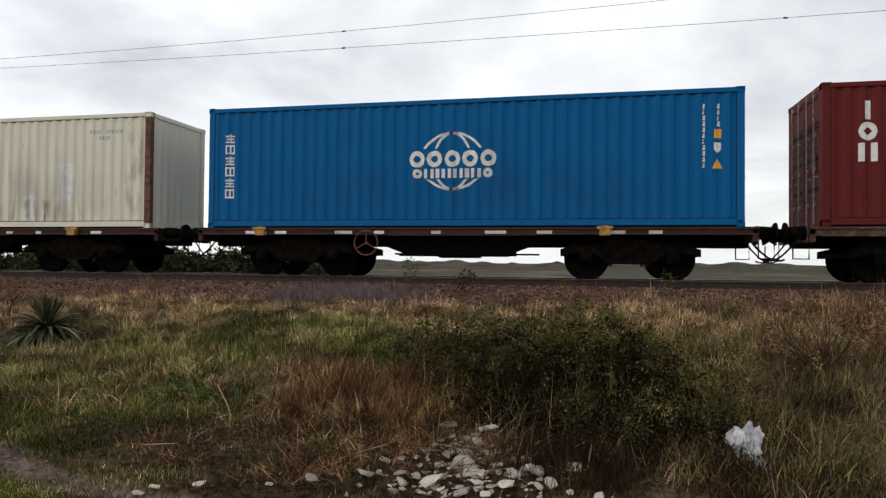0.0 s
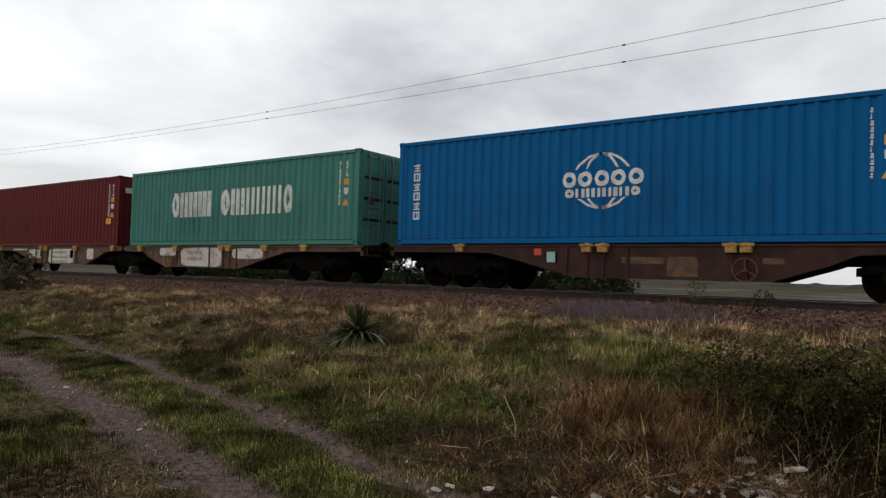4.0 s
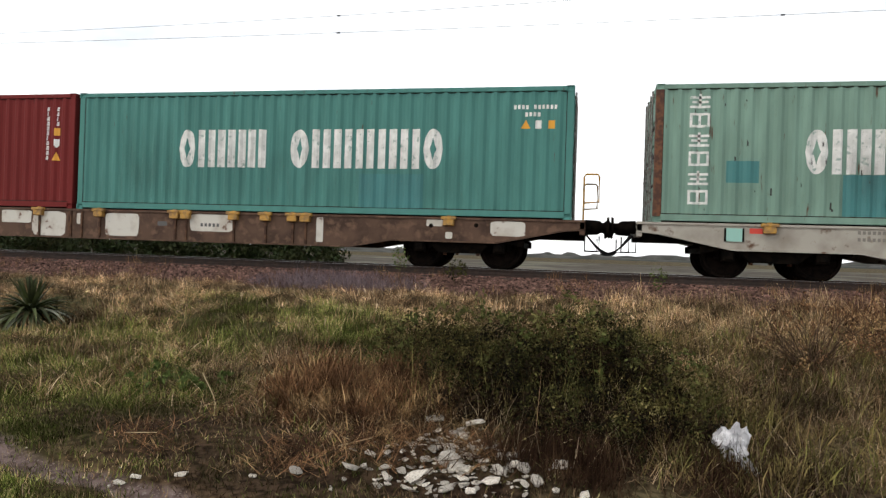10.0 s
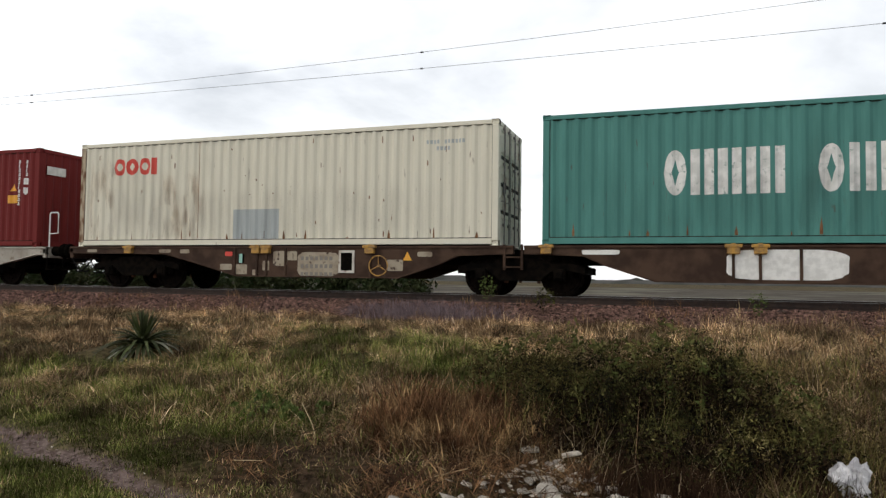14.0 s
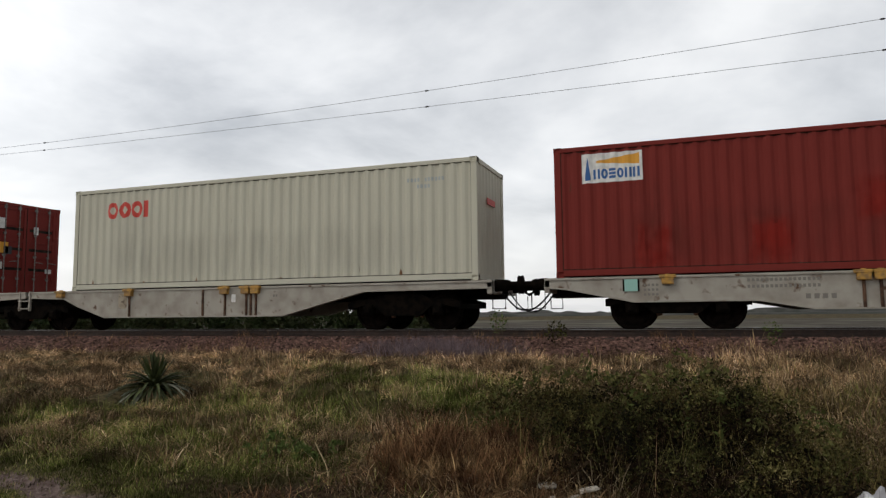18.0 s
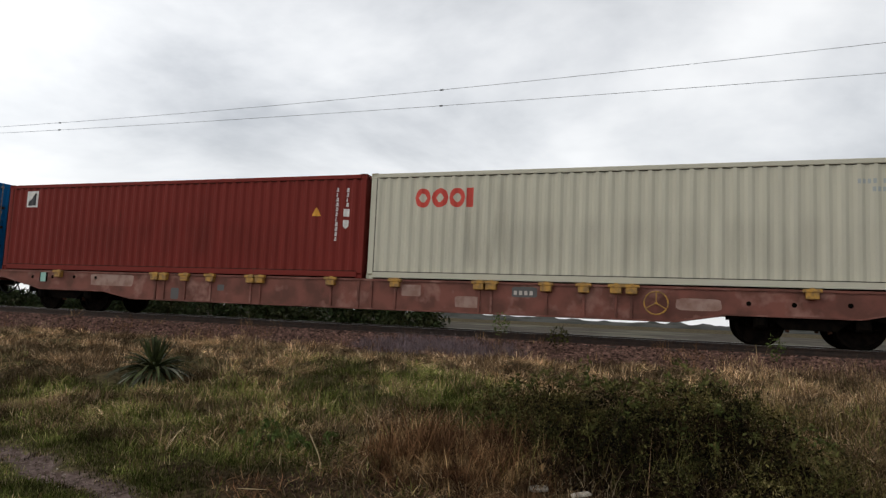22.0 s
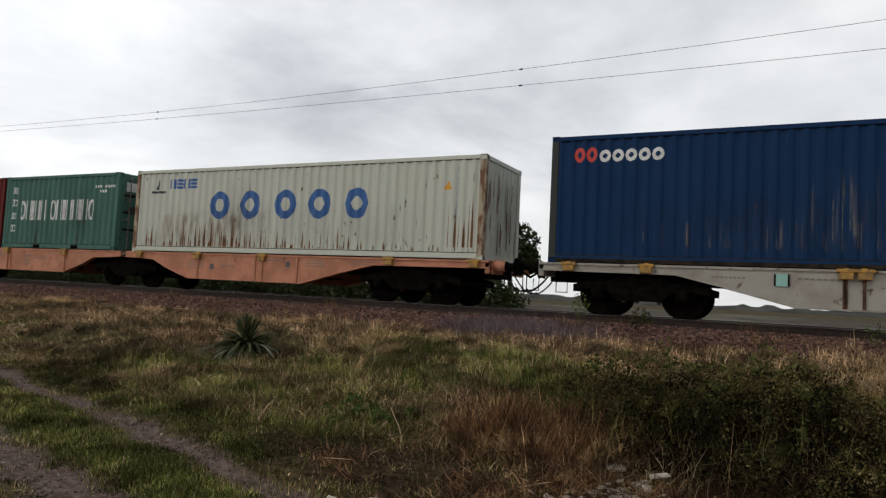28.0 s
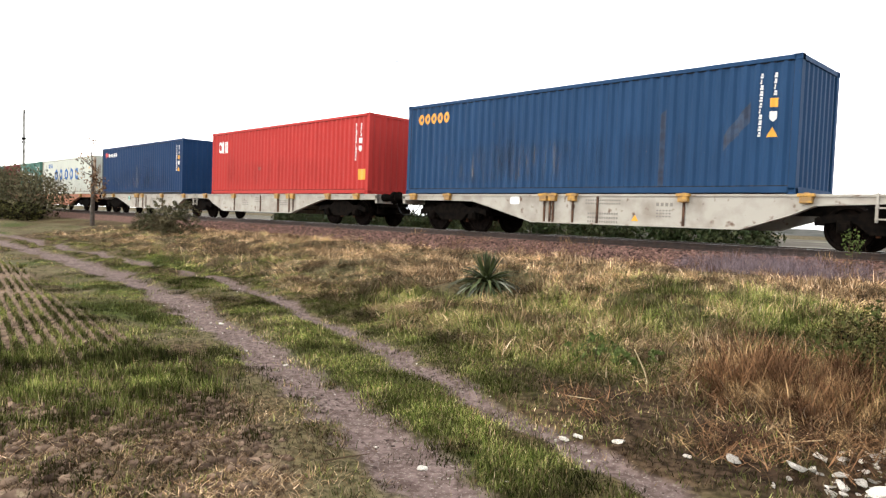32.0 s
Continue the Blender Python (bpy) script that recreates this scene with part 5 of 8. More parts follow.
def bogie(wagon, x):
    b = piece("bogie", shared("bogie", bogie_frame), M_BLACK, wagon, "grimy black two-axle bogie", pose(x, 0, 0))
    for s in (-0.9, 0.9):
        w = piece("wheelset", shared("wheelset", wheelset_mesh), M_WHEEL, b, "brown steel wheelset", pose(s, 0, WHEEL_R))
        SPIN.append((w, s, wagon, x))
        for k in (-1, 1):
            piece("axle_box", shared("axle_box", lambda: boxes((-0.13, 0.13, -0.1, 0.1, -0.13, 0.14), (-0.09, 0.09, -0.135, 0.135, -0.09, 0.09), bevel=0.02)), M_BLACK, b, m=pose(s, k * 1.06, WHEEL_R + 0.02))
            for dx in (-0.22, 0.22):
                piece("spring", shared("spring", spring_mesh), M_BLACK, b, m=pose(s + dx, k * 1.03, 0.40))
    for k in (-1, 1):
        for dx in (-0.38, 0.38):
            piece("brake_block", shared("brake_block", lambda: boxes((-0.04, 0.04, -0.05, 0.05, -0.16, 0.16), bevel=0.012)), M_RUST, b, m=pose(dx, k * 0.76, 0.45))
    return b


def sill(bm, profile, y0, y1, top=0.0):
    """A side beam: profile of (x, bottom) pairs under a level top."""
    f = [(x, top) for x, _ in (profile[0], profile[-1])]
    pts = [(profile[0][0], top)] + list(profile) + [(profile[-1][0], top)]
    a = [bm.verts.new((x, y0, DECK + z)) for x, z in pts]
    b = [bm.verts.new((x, y1, DECK + z)) for x, z in pts]
    bm.faces.new(a), bm.faces.new(b[::-1])
    for i in range(len(pts)):
        bm.faces.new((a[i - 1], a[i], b[i], b[i - 1]))


def long_profile(n):
    """The long wagon's beam: thin at the ends, half deep over the bogies, deep between."""
    e = [(0, -0.22), (0.45, -0.26), (1.9, -0.56), (4.3, -0.56), (5.3, -0.74)]
    return e + [(n - x, z) for x, z in e[::-1]]


def belly_profile(n, outer, inner):
    """Half of a jointed wagon: thin over the bogies, a deep belly between. outer, inner: where the thin stretches end."""
    return [(0, -0.19), (outer, -0.21), (outer + 0.9, -0.42), (outer + 2.3, -0.78), (n - inner - 1.5, -0.78), (n - inner - 0.5, -0.46), (n - inner, -0.24), (n, -0.19)]


def profile_at(p, x):
    return float(np.interp(x, [q[0] for q in p], [q[1] for q in p]))


def spigot_mesh():
    bm = boxes((-0.12, 0.12, -0.09, 0.05, -0.17, 0.0), (-0.17, 0.17, -0.10, 0.0, -0.04, 0.03), (-0.05, 0.05, -0.05, 0.03, 0.02, 0.05), bevel=0.012)
    return bm


def buffer_mesh():
    bm = bmesh.new()
    lathe(bm, [(0.14, 0), (0.13, 0.12), (0.115, 0.34), (0.085, 0.342), (0.085, 0.55), (0.22, 0.552), (0.20, 0.60), (0.05, 0.61)], 14)
    bmesh.ops.rotate(bm, verts=bm.verts[:], cent=(0, 0, 0), matrix=Matrix.Rotation(-math.pi / 2, 3, "Z"))
    return bm


def hose_mesh(s, y, z, drop, r):
    bm = bmesh.new()
    tube(bm, [(s * (0.02 + 0.68 * k / 9), y + 0.02 * math.sin(k), z - drop * math.sin(math.pi * k / 9 * 0.62)) for k in range(10)], r, 6)
    return bm


def gear(wagon, x, s, mat):
    """Buffers, hook, hoses and steps at one end; s is the way out."""
    for k in (-1, 1):
        m = pose(x, k * 0.875, 1.02) @ Matrix.Rotation(0 if s > 0 else math.pi, 4, "Z")
        bf = piece("buffer", shared("buffer", buffer_mesh, True), M_BLACK, wagon, "black round buffer", m)
        piece("housing", shared("buffer_housing", lambda: rods(((0, 0, 0), (0.3, 0, 0), 0.145, 14, 0.13)), True), mat if mat in (W_ORANGE, W_PINK) else M_BLACK, bf, "round buffer housing")
    piece("coupling", shared(("coupling", s), lambda: rods(((0, 0, 0.98), (s * 0.35, 0, 0.98), 0.05, 8), ((s * 0.3, 0, 1.0), (s * 0.62, 0, 0.8), 0.03, 6))), M_BLACK, wagon, "black screw coupling", pose(x, 0, 0))
    for y, z, drop, r in ((-0.35, 0.86, 0.42, 0.022), (0.30, 0.90, 0.50, 0.018)):
        piece("brake_hose", shared(("brake_hose", s, y), lambda: hose_mesh(s, y, z, drop, r)), M_RUBBER, wagon, "looped black brake hose", pose(x, 0, 0))
    for k in (-1, 1):
        y = k * 1.15
        bm = bmesh.new()
        tube(bm, [(0, y, 0.98), (0, y, 0.48), (s * 0.30, y, 0.48), (s * 0.30, y, 0.80)], 0.016, 6)
        grab = part("shunter_step", bm, M_BLACK, wagon, "bent steel grab handle", pose(x, 0, 0))
        part("tread", boxes((min(0, s * 0.30), max(0, s * 0.30), y - 0.06, y + 0.06, 0.47, 0.49)), M_BLACK, grab)
    a, b = sorted((x - s * 0.12, x))
    part("end_beam", boxes((a, b, -1.2, 1.2, 0.82, 1.13), bevel=0.01), mat, wagon)


def hand_wheel(wagon, x, z, mat, r=0.27):
    bm = bmesh.new()
    n = 20
    pts = [(x + r * math.cos(2 * math.pi * i / n), -1.30, z + r * math.sin(2 * math.pi * i / n)) for i in range(n + 1)]
    tube(bm, pts, 0.016, 6)
    for i in range(3):
        a = math.pi / 2 + i * 2 * math.pi / 3
        rod(bm, (x, -1.29, z), (x + r * math.cos(a), -1.30, z + r * math.sin(a)), 0.013, 5)
    rod(bm, (x, -1.15, z), (x, -1.31, z), 0.03, 8)
    part("hand_wheel", bm, mat, wagon, "three-spoked brake hand wheel")


def plate(wagon, x0, x1, z0, z1, mat, name="plate", label=""):
    return part(name, boxes((x0, x1, -1.226, -1.19, DECK + z0, DECK + z1)), mat, wagon, label)


def patch(wagon, x0, x1, z0, z1, mat, rnd, name="scuffed_panel", label="scuffed white painted panel"):
    """A worn painted panel with uneven rounded corners, 3 mm proud of the beam."""
    bm = bmesh.new()
    cx, cz, hx, hz = (x0 + x1) / 2, (z0 + z1) / 2, (x1 - x0) / 2, (z1 - z0) / 2
    n = 28
    power = rnd.uniform(0.16, 0.45)
    rim = []
    for i in range(n):
        a = 2 * math.pi * i / n
        c, s = math.cos(a), math.sin(a)
        k = 1 + rnd.uniform(-0.03, 0.03)
        rim.append((cx + hx * k * math.copysign(abs(c) ** power, c), cz + hz * k * math.copysign(abs(s) ** power, s)))
    front = [bm.verts.new((x, -1.2035, DECK + z)) for x, z in rim]
    back = [bm.verts.new((x, -1.198, DECK + z)) for x, z in rim]
    bm.faces.new(front)
    for i in range(n):
        bm.faces.new((front[i - 1], front[i], back[i], back[i - 1]))
    return part(name, bm, mat, wagon, label)


def panels(wagon, items, p, ground_mat):
    """Panels, notices, ribs, holes and hand wheels of one wagon, each (kind, x0, x1, z0, z1) or (kind, x, z), heights from the deck."""
    rnd = random.Random(len(items))
    pale = W_WHITEPATCH if ground_mat in (W_BROWN, W_PINK) else M_WHITE
    for k, x, *q in items:
        if k == "r":
            part("stiffener", boxes((x - 0.05, x + 0.05, -1.232, -1.195, DECK + profile_at(p, x) + 0.03, DECK - 0.06), bevel=0.006), W_RIB if ground_mat is not W_GREY else ground_mat, wagon, "upright stiffening rib")
        elif k == "h":
            hand_wheel(wagon, x, DECK + q[0], M_WHEELRIM if ground_mat is W_DARK else M_YELLOW, 0.24)
        elif k == "c":
            part("round_hole", rods(((x, -1.205, DECK + q[0]), (x, -1.1, DECK + q[0]), 0.05, 10)), M_BLACK, wagon, "round dark hole in the beam")
        else:
            x1, z0, z1 = q
            z1 = min(z1, -0.065)
            z0 = min(max(z0, profile_at(p, x) + 0.035, profile_at(p, x1) + 0.035), z1 - 0.05)
            if k in ("l1", "l2", "l3", "L1", "L2", "L3"):
                rows = int(k[1])
                h = (z1 - z0) / (rows + 0.45 * (rows - 1))
                n = max(2, int((x1 - x) / max(0.07, h * 0.9)))
                w = (x1 - x) / n
                lettering_bars(wagon, x, z1 - h, n, M_PALENOTE if k[0] == "L" else M_FAINT if ground_mat is not W_BROWN or rows > 1 else M_NOTE, w * 0.6, h * 0.7, w * 0.4, rows, h * 0.75)
            elif k == "m":
                pl = plate(wagon, x, x1, z0, z1, M_MINT, "label_holder", "mint-green label holder")
                for a in (x - 0.015, x1 - 0.02):
                    part("label_edge", boxes((a, a + 0.035, -1.229, -1.195, DECK + z0, DECK + z1)), M_BLACK, pl)
            elif k == "f":
                fr = plate(wagon, x, x1, z0, z1, W_WHITEPATCH, "window_frame", "white square frame round a dark hatch")
                part("hatch", boxes((x + 0.06, x1 - 0.06, -1.229, -1.22, DECK + z0 + 0.06, DECK + z1 - 0.06)), M_BLACK, fr)
            elif k == "t":
                bm = bmesh.new()
                f = [bm.verts.new((a, -1.204, DECK + b)) for a, b in ((x, z0), (x1, z0), ((x + x1) / 2, z1))]
                bm.faces.new(f)
                part("warning_sign", bm, M_AMBER, wagon, "yellow warning triangle")
            else:
                mt, nm, lb = {"w": (pale, "scuffed_panel", "scuffed white painted panel"), "y": (W_BEIGE, "notice_panel", "dirty beige notice panel"), "d": (M_NOTE, "notice_plate", "small dark notice plate"), "e": (M_REDINK, "red_plate", "small red plate"), "p": (W_PALE_RED, "faded_panel", "faded pale panel"), "o": (W_RUSTY, "faded_panel", "faded rusty lettering panel"), "b": (W_RUSTY, "rust_panel", "rust-brown panel")}[k]
                patch(wagon, x, x1, z0, z1, mt, rnd, nm, lb)


def small_plates(wagon, spans, seed, mats, p):
    """Notices and scuffed panels along the beam."""
    rnd = random.Random(seed)
    for x0, x1 in spans:
        d = -max(profile_at(p, x0), profile_at(p, x1))
        if d < 0.15:
            continue
        mt = rnd.choice(mats)
        if mt in (W_GREY, W_PINK, W_ORANGE, W_DARK):
            h = d * rnd.uniform(0.35, 0.75)
            z1 = -0.08 - rnd.uniform(0, max(0.01, d - h - 0.10))
            n = max(2, int((x1 - x0) / 0.13))
            lettering_bars(wagon, x0, z1 - 0.05, min(n, 8), M_FAINT if mt is not W_PINK else M_WHITE, rnd.uniform(0.05, 0.09), rnd.uniform(0.022, 0.035), 0.025, rnd.choice((1, 2, 3)))
            if mt is not W_GREY and rnd.random() < 0.35:
                patch(wagon, x1 - 0.16, x1, z1 - 0.22, z1 - 0.06, M_NOTE, rnd, "notice_plate", "small dark notice plate")
        elif mt is W_BROWN:
            patch(wagon, x0, x0 + 0.28, -0.06 - d * 0.65, -0.06 - d * 0.15, W_WHITEPATCH, rnd)
        else:
            patch(wagon, x0, x1, -d + 0.03, -0.065 - rnd.uniform(0, 0.06), mt, rnd)
            if x1 - x0 > 0.8 and rnd.random() < 0.6:
                lettering_bars(wagon, x0 + 0.2, -d * 0.45, rnd.choice((3, 4, 5)), M_NOTE, 0.07, 0.045, 0.03, rnd.choice((1, 2)))


def lettering_bars(wagon, x, z, n, mat, w=0.09, h=0.10, gap=0.05, rows=1, drop=0.05):
    bm = bmesh.new()
    for j in range(rows):
        for i in range(n):
            box(bm, x + i * (w + gap), x + i * (w + gap) + w, -1.2062, -1.2, DECK + z - j * (h + drop), DECK + z + h - j * (h + drop))
    tagged(part("notice_lettering", bm, mat, wagon, "small painted marks"), kind="stuff")


def frame_parts(wagon, a, b, p, mat, locks, ribs):
    """One rigid frame from a to b along the wagon."""
    for s in (-1, 1):
        y0, y1 = sorted((s * 1.20, s * 1.12))
        bm = bmesh.new()
        sill(bm, [(a + x, z) for x, z in p], y0, y1)
        piece("side_beam", mesh_of("side_beam", bm), mat, wagon)
        y0, y1 = sorted((s * 1.225, s * 1.04))
        part("top_flange", boxes((a, b, y0, y1, DECK - 0.055, DECK - 0.012), bevel=0.004), mat, wagon)
        bm = bmesh.new()
        for (x0, z0), (x1, z1) in zip(p, p[1:]):
            v = [bm.verts.new((a + x, y, DECK + z + dz)) for x, z in ((x0, z0), (x1, z1)) for y in (s * 1.225, s * 1.05) for dz in (0, 0.03)]
            for q in ((0, 1, 3, 2), (4, 6, 7, 5), (0, 4, 5, 1), (2, 3, 7, 6), (0, 2, 6, 4), (1, 5, 7, 3)):
                bm.faces.new([v[i] for i in q])
        part("bottom_flange", bm, mat, wagon)
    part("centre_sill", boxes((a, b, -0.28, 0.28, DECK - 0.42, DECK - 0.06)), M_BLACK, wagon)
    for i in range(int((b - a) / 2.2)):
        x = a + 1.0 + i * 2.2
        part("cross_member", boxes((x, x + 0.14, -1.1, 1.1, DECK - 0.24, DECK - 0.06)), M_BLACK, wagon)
    for x in locks:
        for s in (-1, 1):
            piece("spigot", shared("spigot", spigot_mesh), M_YELLOW, wagon, "dirty yellow container spigot", pose(x, s * 1.225, DECK - 0.02) @ Matrix.Rotation(0 if s < 0 else math.pi, 4, "Z"))
    for x in ribs:
        d = profile_at(p, x - a)
        # on grey and brown wagons the ribs' shadows go into their dark brown
        worn = W_RIB if mat in (W_GREY, W_BROWN) else mat
        part("stiffener", boxes((x - 0.028, x + 0.028, -1.235, -1.195, DECK + d + 0.03, DECK - 0.06), bevel=0.006), worn, wagon, "dark brown stiffening rib" if worn is W_RIB else "")


def underside(wagon, x):
    """Brake gear hung between the bogies."""
    bm = rods(((x - 0.5, -0.4, 0.62), (x + 0.5, -0.4, 0.62), 0.17, 12), ((x - 1.8, 0.3, 0.55), (x + 1.8, 0.3, 0.55), 0.025, 6), ((x - 1.4, -0.7, 0.5), (x + 1.2, -0.7, 0.5), 0.02, 6))
    box(bm, x + 0.9, x + 1.3, -0.6, -0.1, 0.5, 0.8)
    part("brake_gear", bm, M_BLACK, wagon, "black air tank and brake rods")


def start_wagon(label):
    w = tagged(new("container_wagon"), label, "wagon", "wagons of the train")
    return w


LOCKS = (2.6, 6.16, 6.45, 7.16, 8.0, 9.27, 9.55, 11.62, 13.36, 15.45, 15.74, 17.0, 17.82, 18.5, 18.82, 22.22)


def long_wagon(u0, u1, mat, label, items, rails=False, locks=LOCKS):
    """A bogie flat wagon with one long deep beam. u0, u1: its frame's ends along the train."""
    w, n = start_wagon(label), u1 - u0
    p = long_profile(n)
    frame_parts(w, 0, n, p, mat, locks, [x for x in locks if 5.5 < x < n - 5.5] + [n / 2 - 0.1, n / 2 + 0.25])
    for x in (2.75, n - 2.75):
        bogie(w, x)
    gear(w, 0, -1, mat), gear(w, n, 1, mat)
    underside(w, n / 2 + 1)
    panels(w, items, p, mat)
    if rails:
        for s, x0 in ((1, n - 0.05),):
            for k in (-1, 1):
                bm = bmesh.new()
                y = k * 1.05
                tube(bm, [(x0, y, DECK - 0.1), (x0, y, DECK + 0.95), (x0 + s * 0.04, y, DECK + 1.0), (x0 + s * 0.28, y, DECK + 1.0), (x0 + s * 0.32, y, DECK + 0.95), (x0 + s * 0.32, y, DECK + 0.4), (x0, y, DECK + 0.38)], 0.021, 6)
                part("guard_rail", bm, M_YELLOW if mat is W_BROWN else M_WHITE, w, "looped painted guard rail")
    WAGONS.append((w, u0))
    w.matrix_basis = pose(u0, TRACK_Y, RAIL_Z)
    return w


def joint_wagon(u0, uj, u1, mat, label, seed, mats, locks, wheel=None, outer=(3.3, 3.3), ladder=False, items=()):
    """A jointed wagon of two frames over three bogies; uj: the joint."""
    w, n, j = start_wagon(label), u1 - u0, uj - u0
    pl = belly_profile(j - 0.12, outer[0], 1.3)
    pr = [(n - j - 0.12 - x, z) for x, z in belly_profile(n - j - 0.12, outer[1], 1.3)[::-1]]
    lk = [x - u0 for x in locks]
    for a, b, p in ((0, j - 0.12, pl), (j + 0.12, n, pr)):
        mine = [x for x in lk if a - 0.01 <= x <= b + 0.01]
        frame_parts(w, a, b, p, mat, mine, [x for x in mine if profile_at(p, x - a) < -0.5] + [(a + b) / 2 - 0.9, (a + b) / 2 + 0.6])
        if items:
            continue
        rnd = random.Random(seed + int(a))
        spans, x = [], a + 2.8
        while x < b - 2.4:
            ln = rnd.uniform(0.3, 1.3)
            if rnd.random() < (0.9 if mat in (W_BROWN, W_UMBER) else 0.7):
                spans.append((x, x + ln))
            x += ln + rnd.uniform(0.2, 0.7)
        small_plates(w, spans, seed + int(a) + 1, mats, [(a + q, z) for q, z in p])
    for x in (2.25, j, n - 2.25):
        bogie(w, x)
    gear(w, 0, -1, mat), gear(w, n, 1, mat)
    part("joint", rods(((j - 0.3, 0, DECK - 0.25), (j + 0.3, 0, DECK - 0.25), 0.16, 12)), M_BLACK, w, "black pivot joint")
    for x in (j * 0.55, j + (n - j) * 0.45):
        underside(w, x)
    both = pl + [(j + 0.12 + q, z) for q, z in pr]
    panels(w, items or [("m", outer[0] + 1.9, outer[0] + 2.15, -0.36, -0.12), ("l1", j * 0.6, j * 0.6 + 0.45, -0.30, -0.19), ("l3", j * 0.6, j * 0.6 + 0.40, -0.56, -0.36)], both, mat)
    if ladder:
        bm = bmesh.new()
        for x in (j - 0.35, j + 0.05):
            box(bm, x, x + 0.05, -1.24, -1.18, DECK - 0.55, DECK + 0.02)
        for z in (-0.50, -0.28):
            box(bm, j - 0.35, j + 0.10, -1.26, -1.16, DECK + z, DECK + z + 0.03)
        part("ladder", bm, mat, w, "short pale access ladder")
    if wheel:
        hand_wheel(w, wheel - u0, DECK - 0.36, M_WHEELRIM if mat is W_DARK else M_YELLOW)
    WAGONS.append((w, u0))
    w.matrix_basis = pose(u0, TRACK_Y, RAIL_Z)
    return w


def short_wagon(u0, u1, mat, label, seed, mats, locks, wheel=None):
    """A bogie flat wagon with a thin deck beam and a shadowy belly."""
    w, n = start_wagon(label), u1 - u0
    p = [(0, -0.17), (4.2, -0.17), (5.0, -0.19), (n - 5.0, -0.19), (n - 4.2, -0.17), (n, -0.17)]
    lk = [x - u0 for x in locks]
    frame_parts(w, 0, n, p, mat, lk, [])
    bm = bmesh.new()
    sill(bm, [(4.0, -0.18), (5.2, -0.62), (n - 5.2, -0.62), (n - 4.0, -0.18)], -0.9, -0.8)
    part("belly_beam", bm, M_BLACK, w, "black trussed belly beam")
    for x in (2.55, n - 2.55):
        bogie(w, x)
    gear(w, 0, -1, mat), gear(w, n, 1, mat)
    underside(w, n / 2)
    rnd = random.Random(seed)
    for i in range(9):
        x = 0.8 + i * (n - 2) / 9 + rnd.uniform(0, 0.5)
        plate(w, x, x + rnd.uniform(0.15, 0.55), -0.15, -0.08, rnd.choice(mats), "notice_panel", "small painted notice")
    if wheel:
        hand_wheel(w, wheel - u0, DECK - 0.36, M_WHEELRIM, 0.28)
    WAGONS.append((w, u0))
    w.matrix_basis = pose(u0, TRACK_Y, RAIL_Z)
    return w


def at(u, *xs):
    return [u + x for x in xs]


NOTE_W = [M_WHITE, W_WHITEPATCH]
short_wagon(-23.19, -10.50, W_DARK, "dark maroon flat wagon under a cream container", 1, NOTE_W, at(-22.94, 2, 6, 10), None)
short_wagon(-9.40, 3.33, W_DARK, "dark maroon flat wagon with a brake hand wheel", 2, NOTE_W, at(-9.13, 1.4, 9.4), -5.06)
joint_wagon(4.28, 17.18, 30.08, W_BROWN, "jointed brown wagon with scuffed white panels", 3, [], [6.17, 10.34, 10.83, 13.45, 16.47, 18.48, 20.83, 23.53, 23.90, 25.78, 27.65], items=[
    ('w', 3.08, 4.49, -0.36, -0.1), ('w', 4.76, 6.02, -1.01, -0.14), ('m', 5.68, 5.94, -0.47, -0.21), ('w', 6.69, 8.93, -0.82, -0.11), ('l3', 6.94, 8.35, -0.73, -0.17), ('d', 8.6, 8.9, -0.5, -0.16),
    ('w', 10.03, 10.58, -0.72, -0.1), ('r', 6.06), ('r', 6.51), ('w', 15.46, 16.46, -0.36, -0.04), ('h', 16.08, -0.53), ('w', 16.8, 19.19, -0.79, -0.07),
    ('l2', 17.25, 18.09, -0.52, -0.14), ('w', 19.77, 21.37, -0.65, -0.09), ('r', 19.28), ('r', 19.62)])
joint_wagon(31.13, 43.96, 56.83, W_DARK, "jointed dark maroon wagon", 4, [], [33.53, 37.11, 37.50, 40.30, 40.59] + at(44.36, 0.1, 4.2, 4.6, 8, 11.8), items=[
    ('m', 4.91, 5.18, -0.43, -0.18), ('e', 4.57, 4.77, -0.26, -0.1), ('o', 6.8, 7.77, -0.44, -0.29), ('b', 7.83, 8.49, -0.71, -0.28), ('h', 9.44, -0.54), ('o', 9.76, 10.16, -0.42, -0.29)])
long_wagon(57.79, 82.83, W_BROWN, "long brown wagon with scuffed white panels", [
    ('w', 1.0, 1.43, -0.42, -0.14), ('m', 1.75, 2.09, -0.37, -0.08), ('w', 2.86, 3.28, -0.53, -0.08), ('w', 4.0, 6.21, -0.75, -0.12), ('w', 6.66, 7.27, -0.74, -0.15), ('w', 7.4, 7.82, -0.4, -0.18),
    ('w', 8.14, 9.28, -0.74, -0.11), ('d', 8.21, 8.47, -0.42, -0.31), ('w', 9.67, 9.85, -0.45, -0.16), ('w', 10.44, 11.59, -0.75, -0.11), ('w', 11.76, 12.33, -0.7, -0.14), ('r', 12.49),
    ('w', 12.67, 12.85, -0.4, -0.11), ('w', 13.36, 14.31, -0.69, -0.1), ('w', 14.73, 15.05, -0.6, -0.26), ('w', 15.47, 15.64, -0.68, -0.29), ('w', 15.75, 16.85, -0.68, -0.07), ('l1', 15.98, 16.5, -0.29, -0.17),
    ('w', 17.55, 17.68, -0.33, -0.1), ('w', 21.09, 21.33, -0.61, -0.44), ('w', 22.95, 23.71, -0.41, -0.12)])
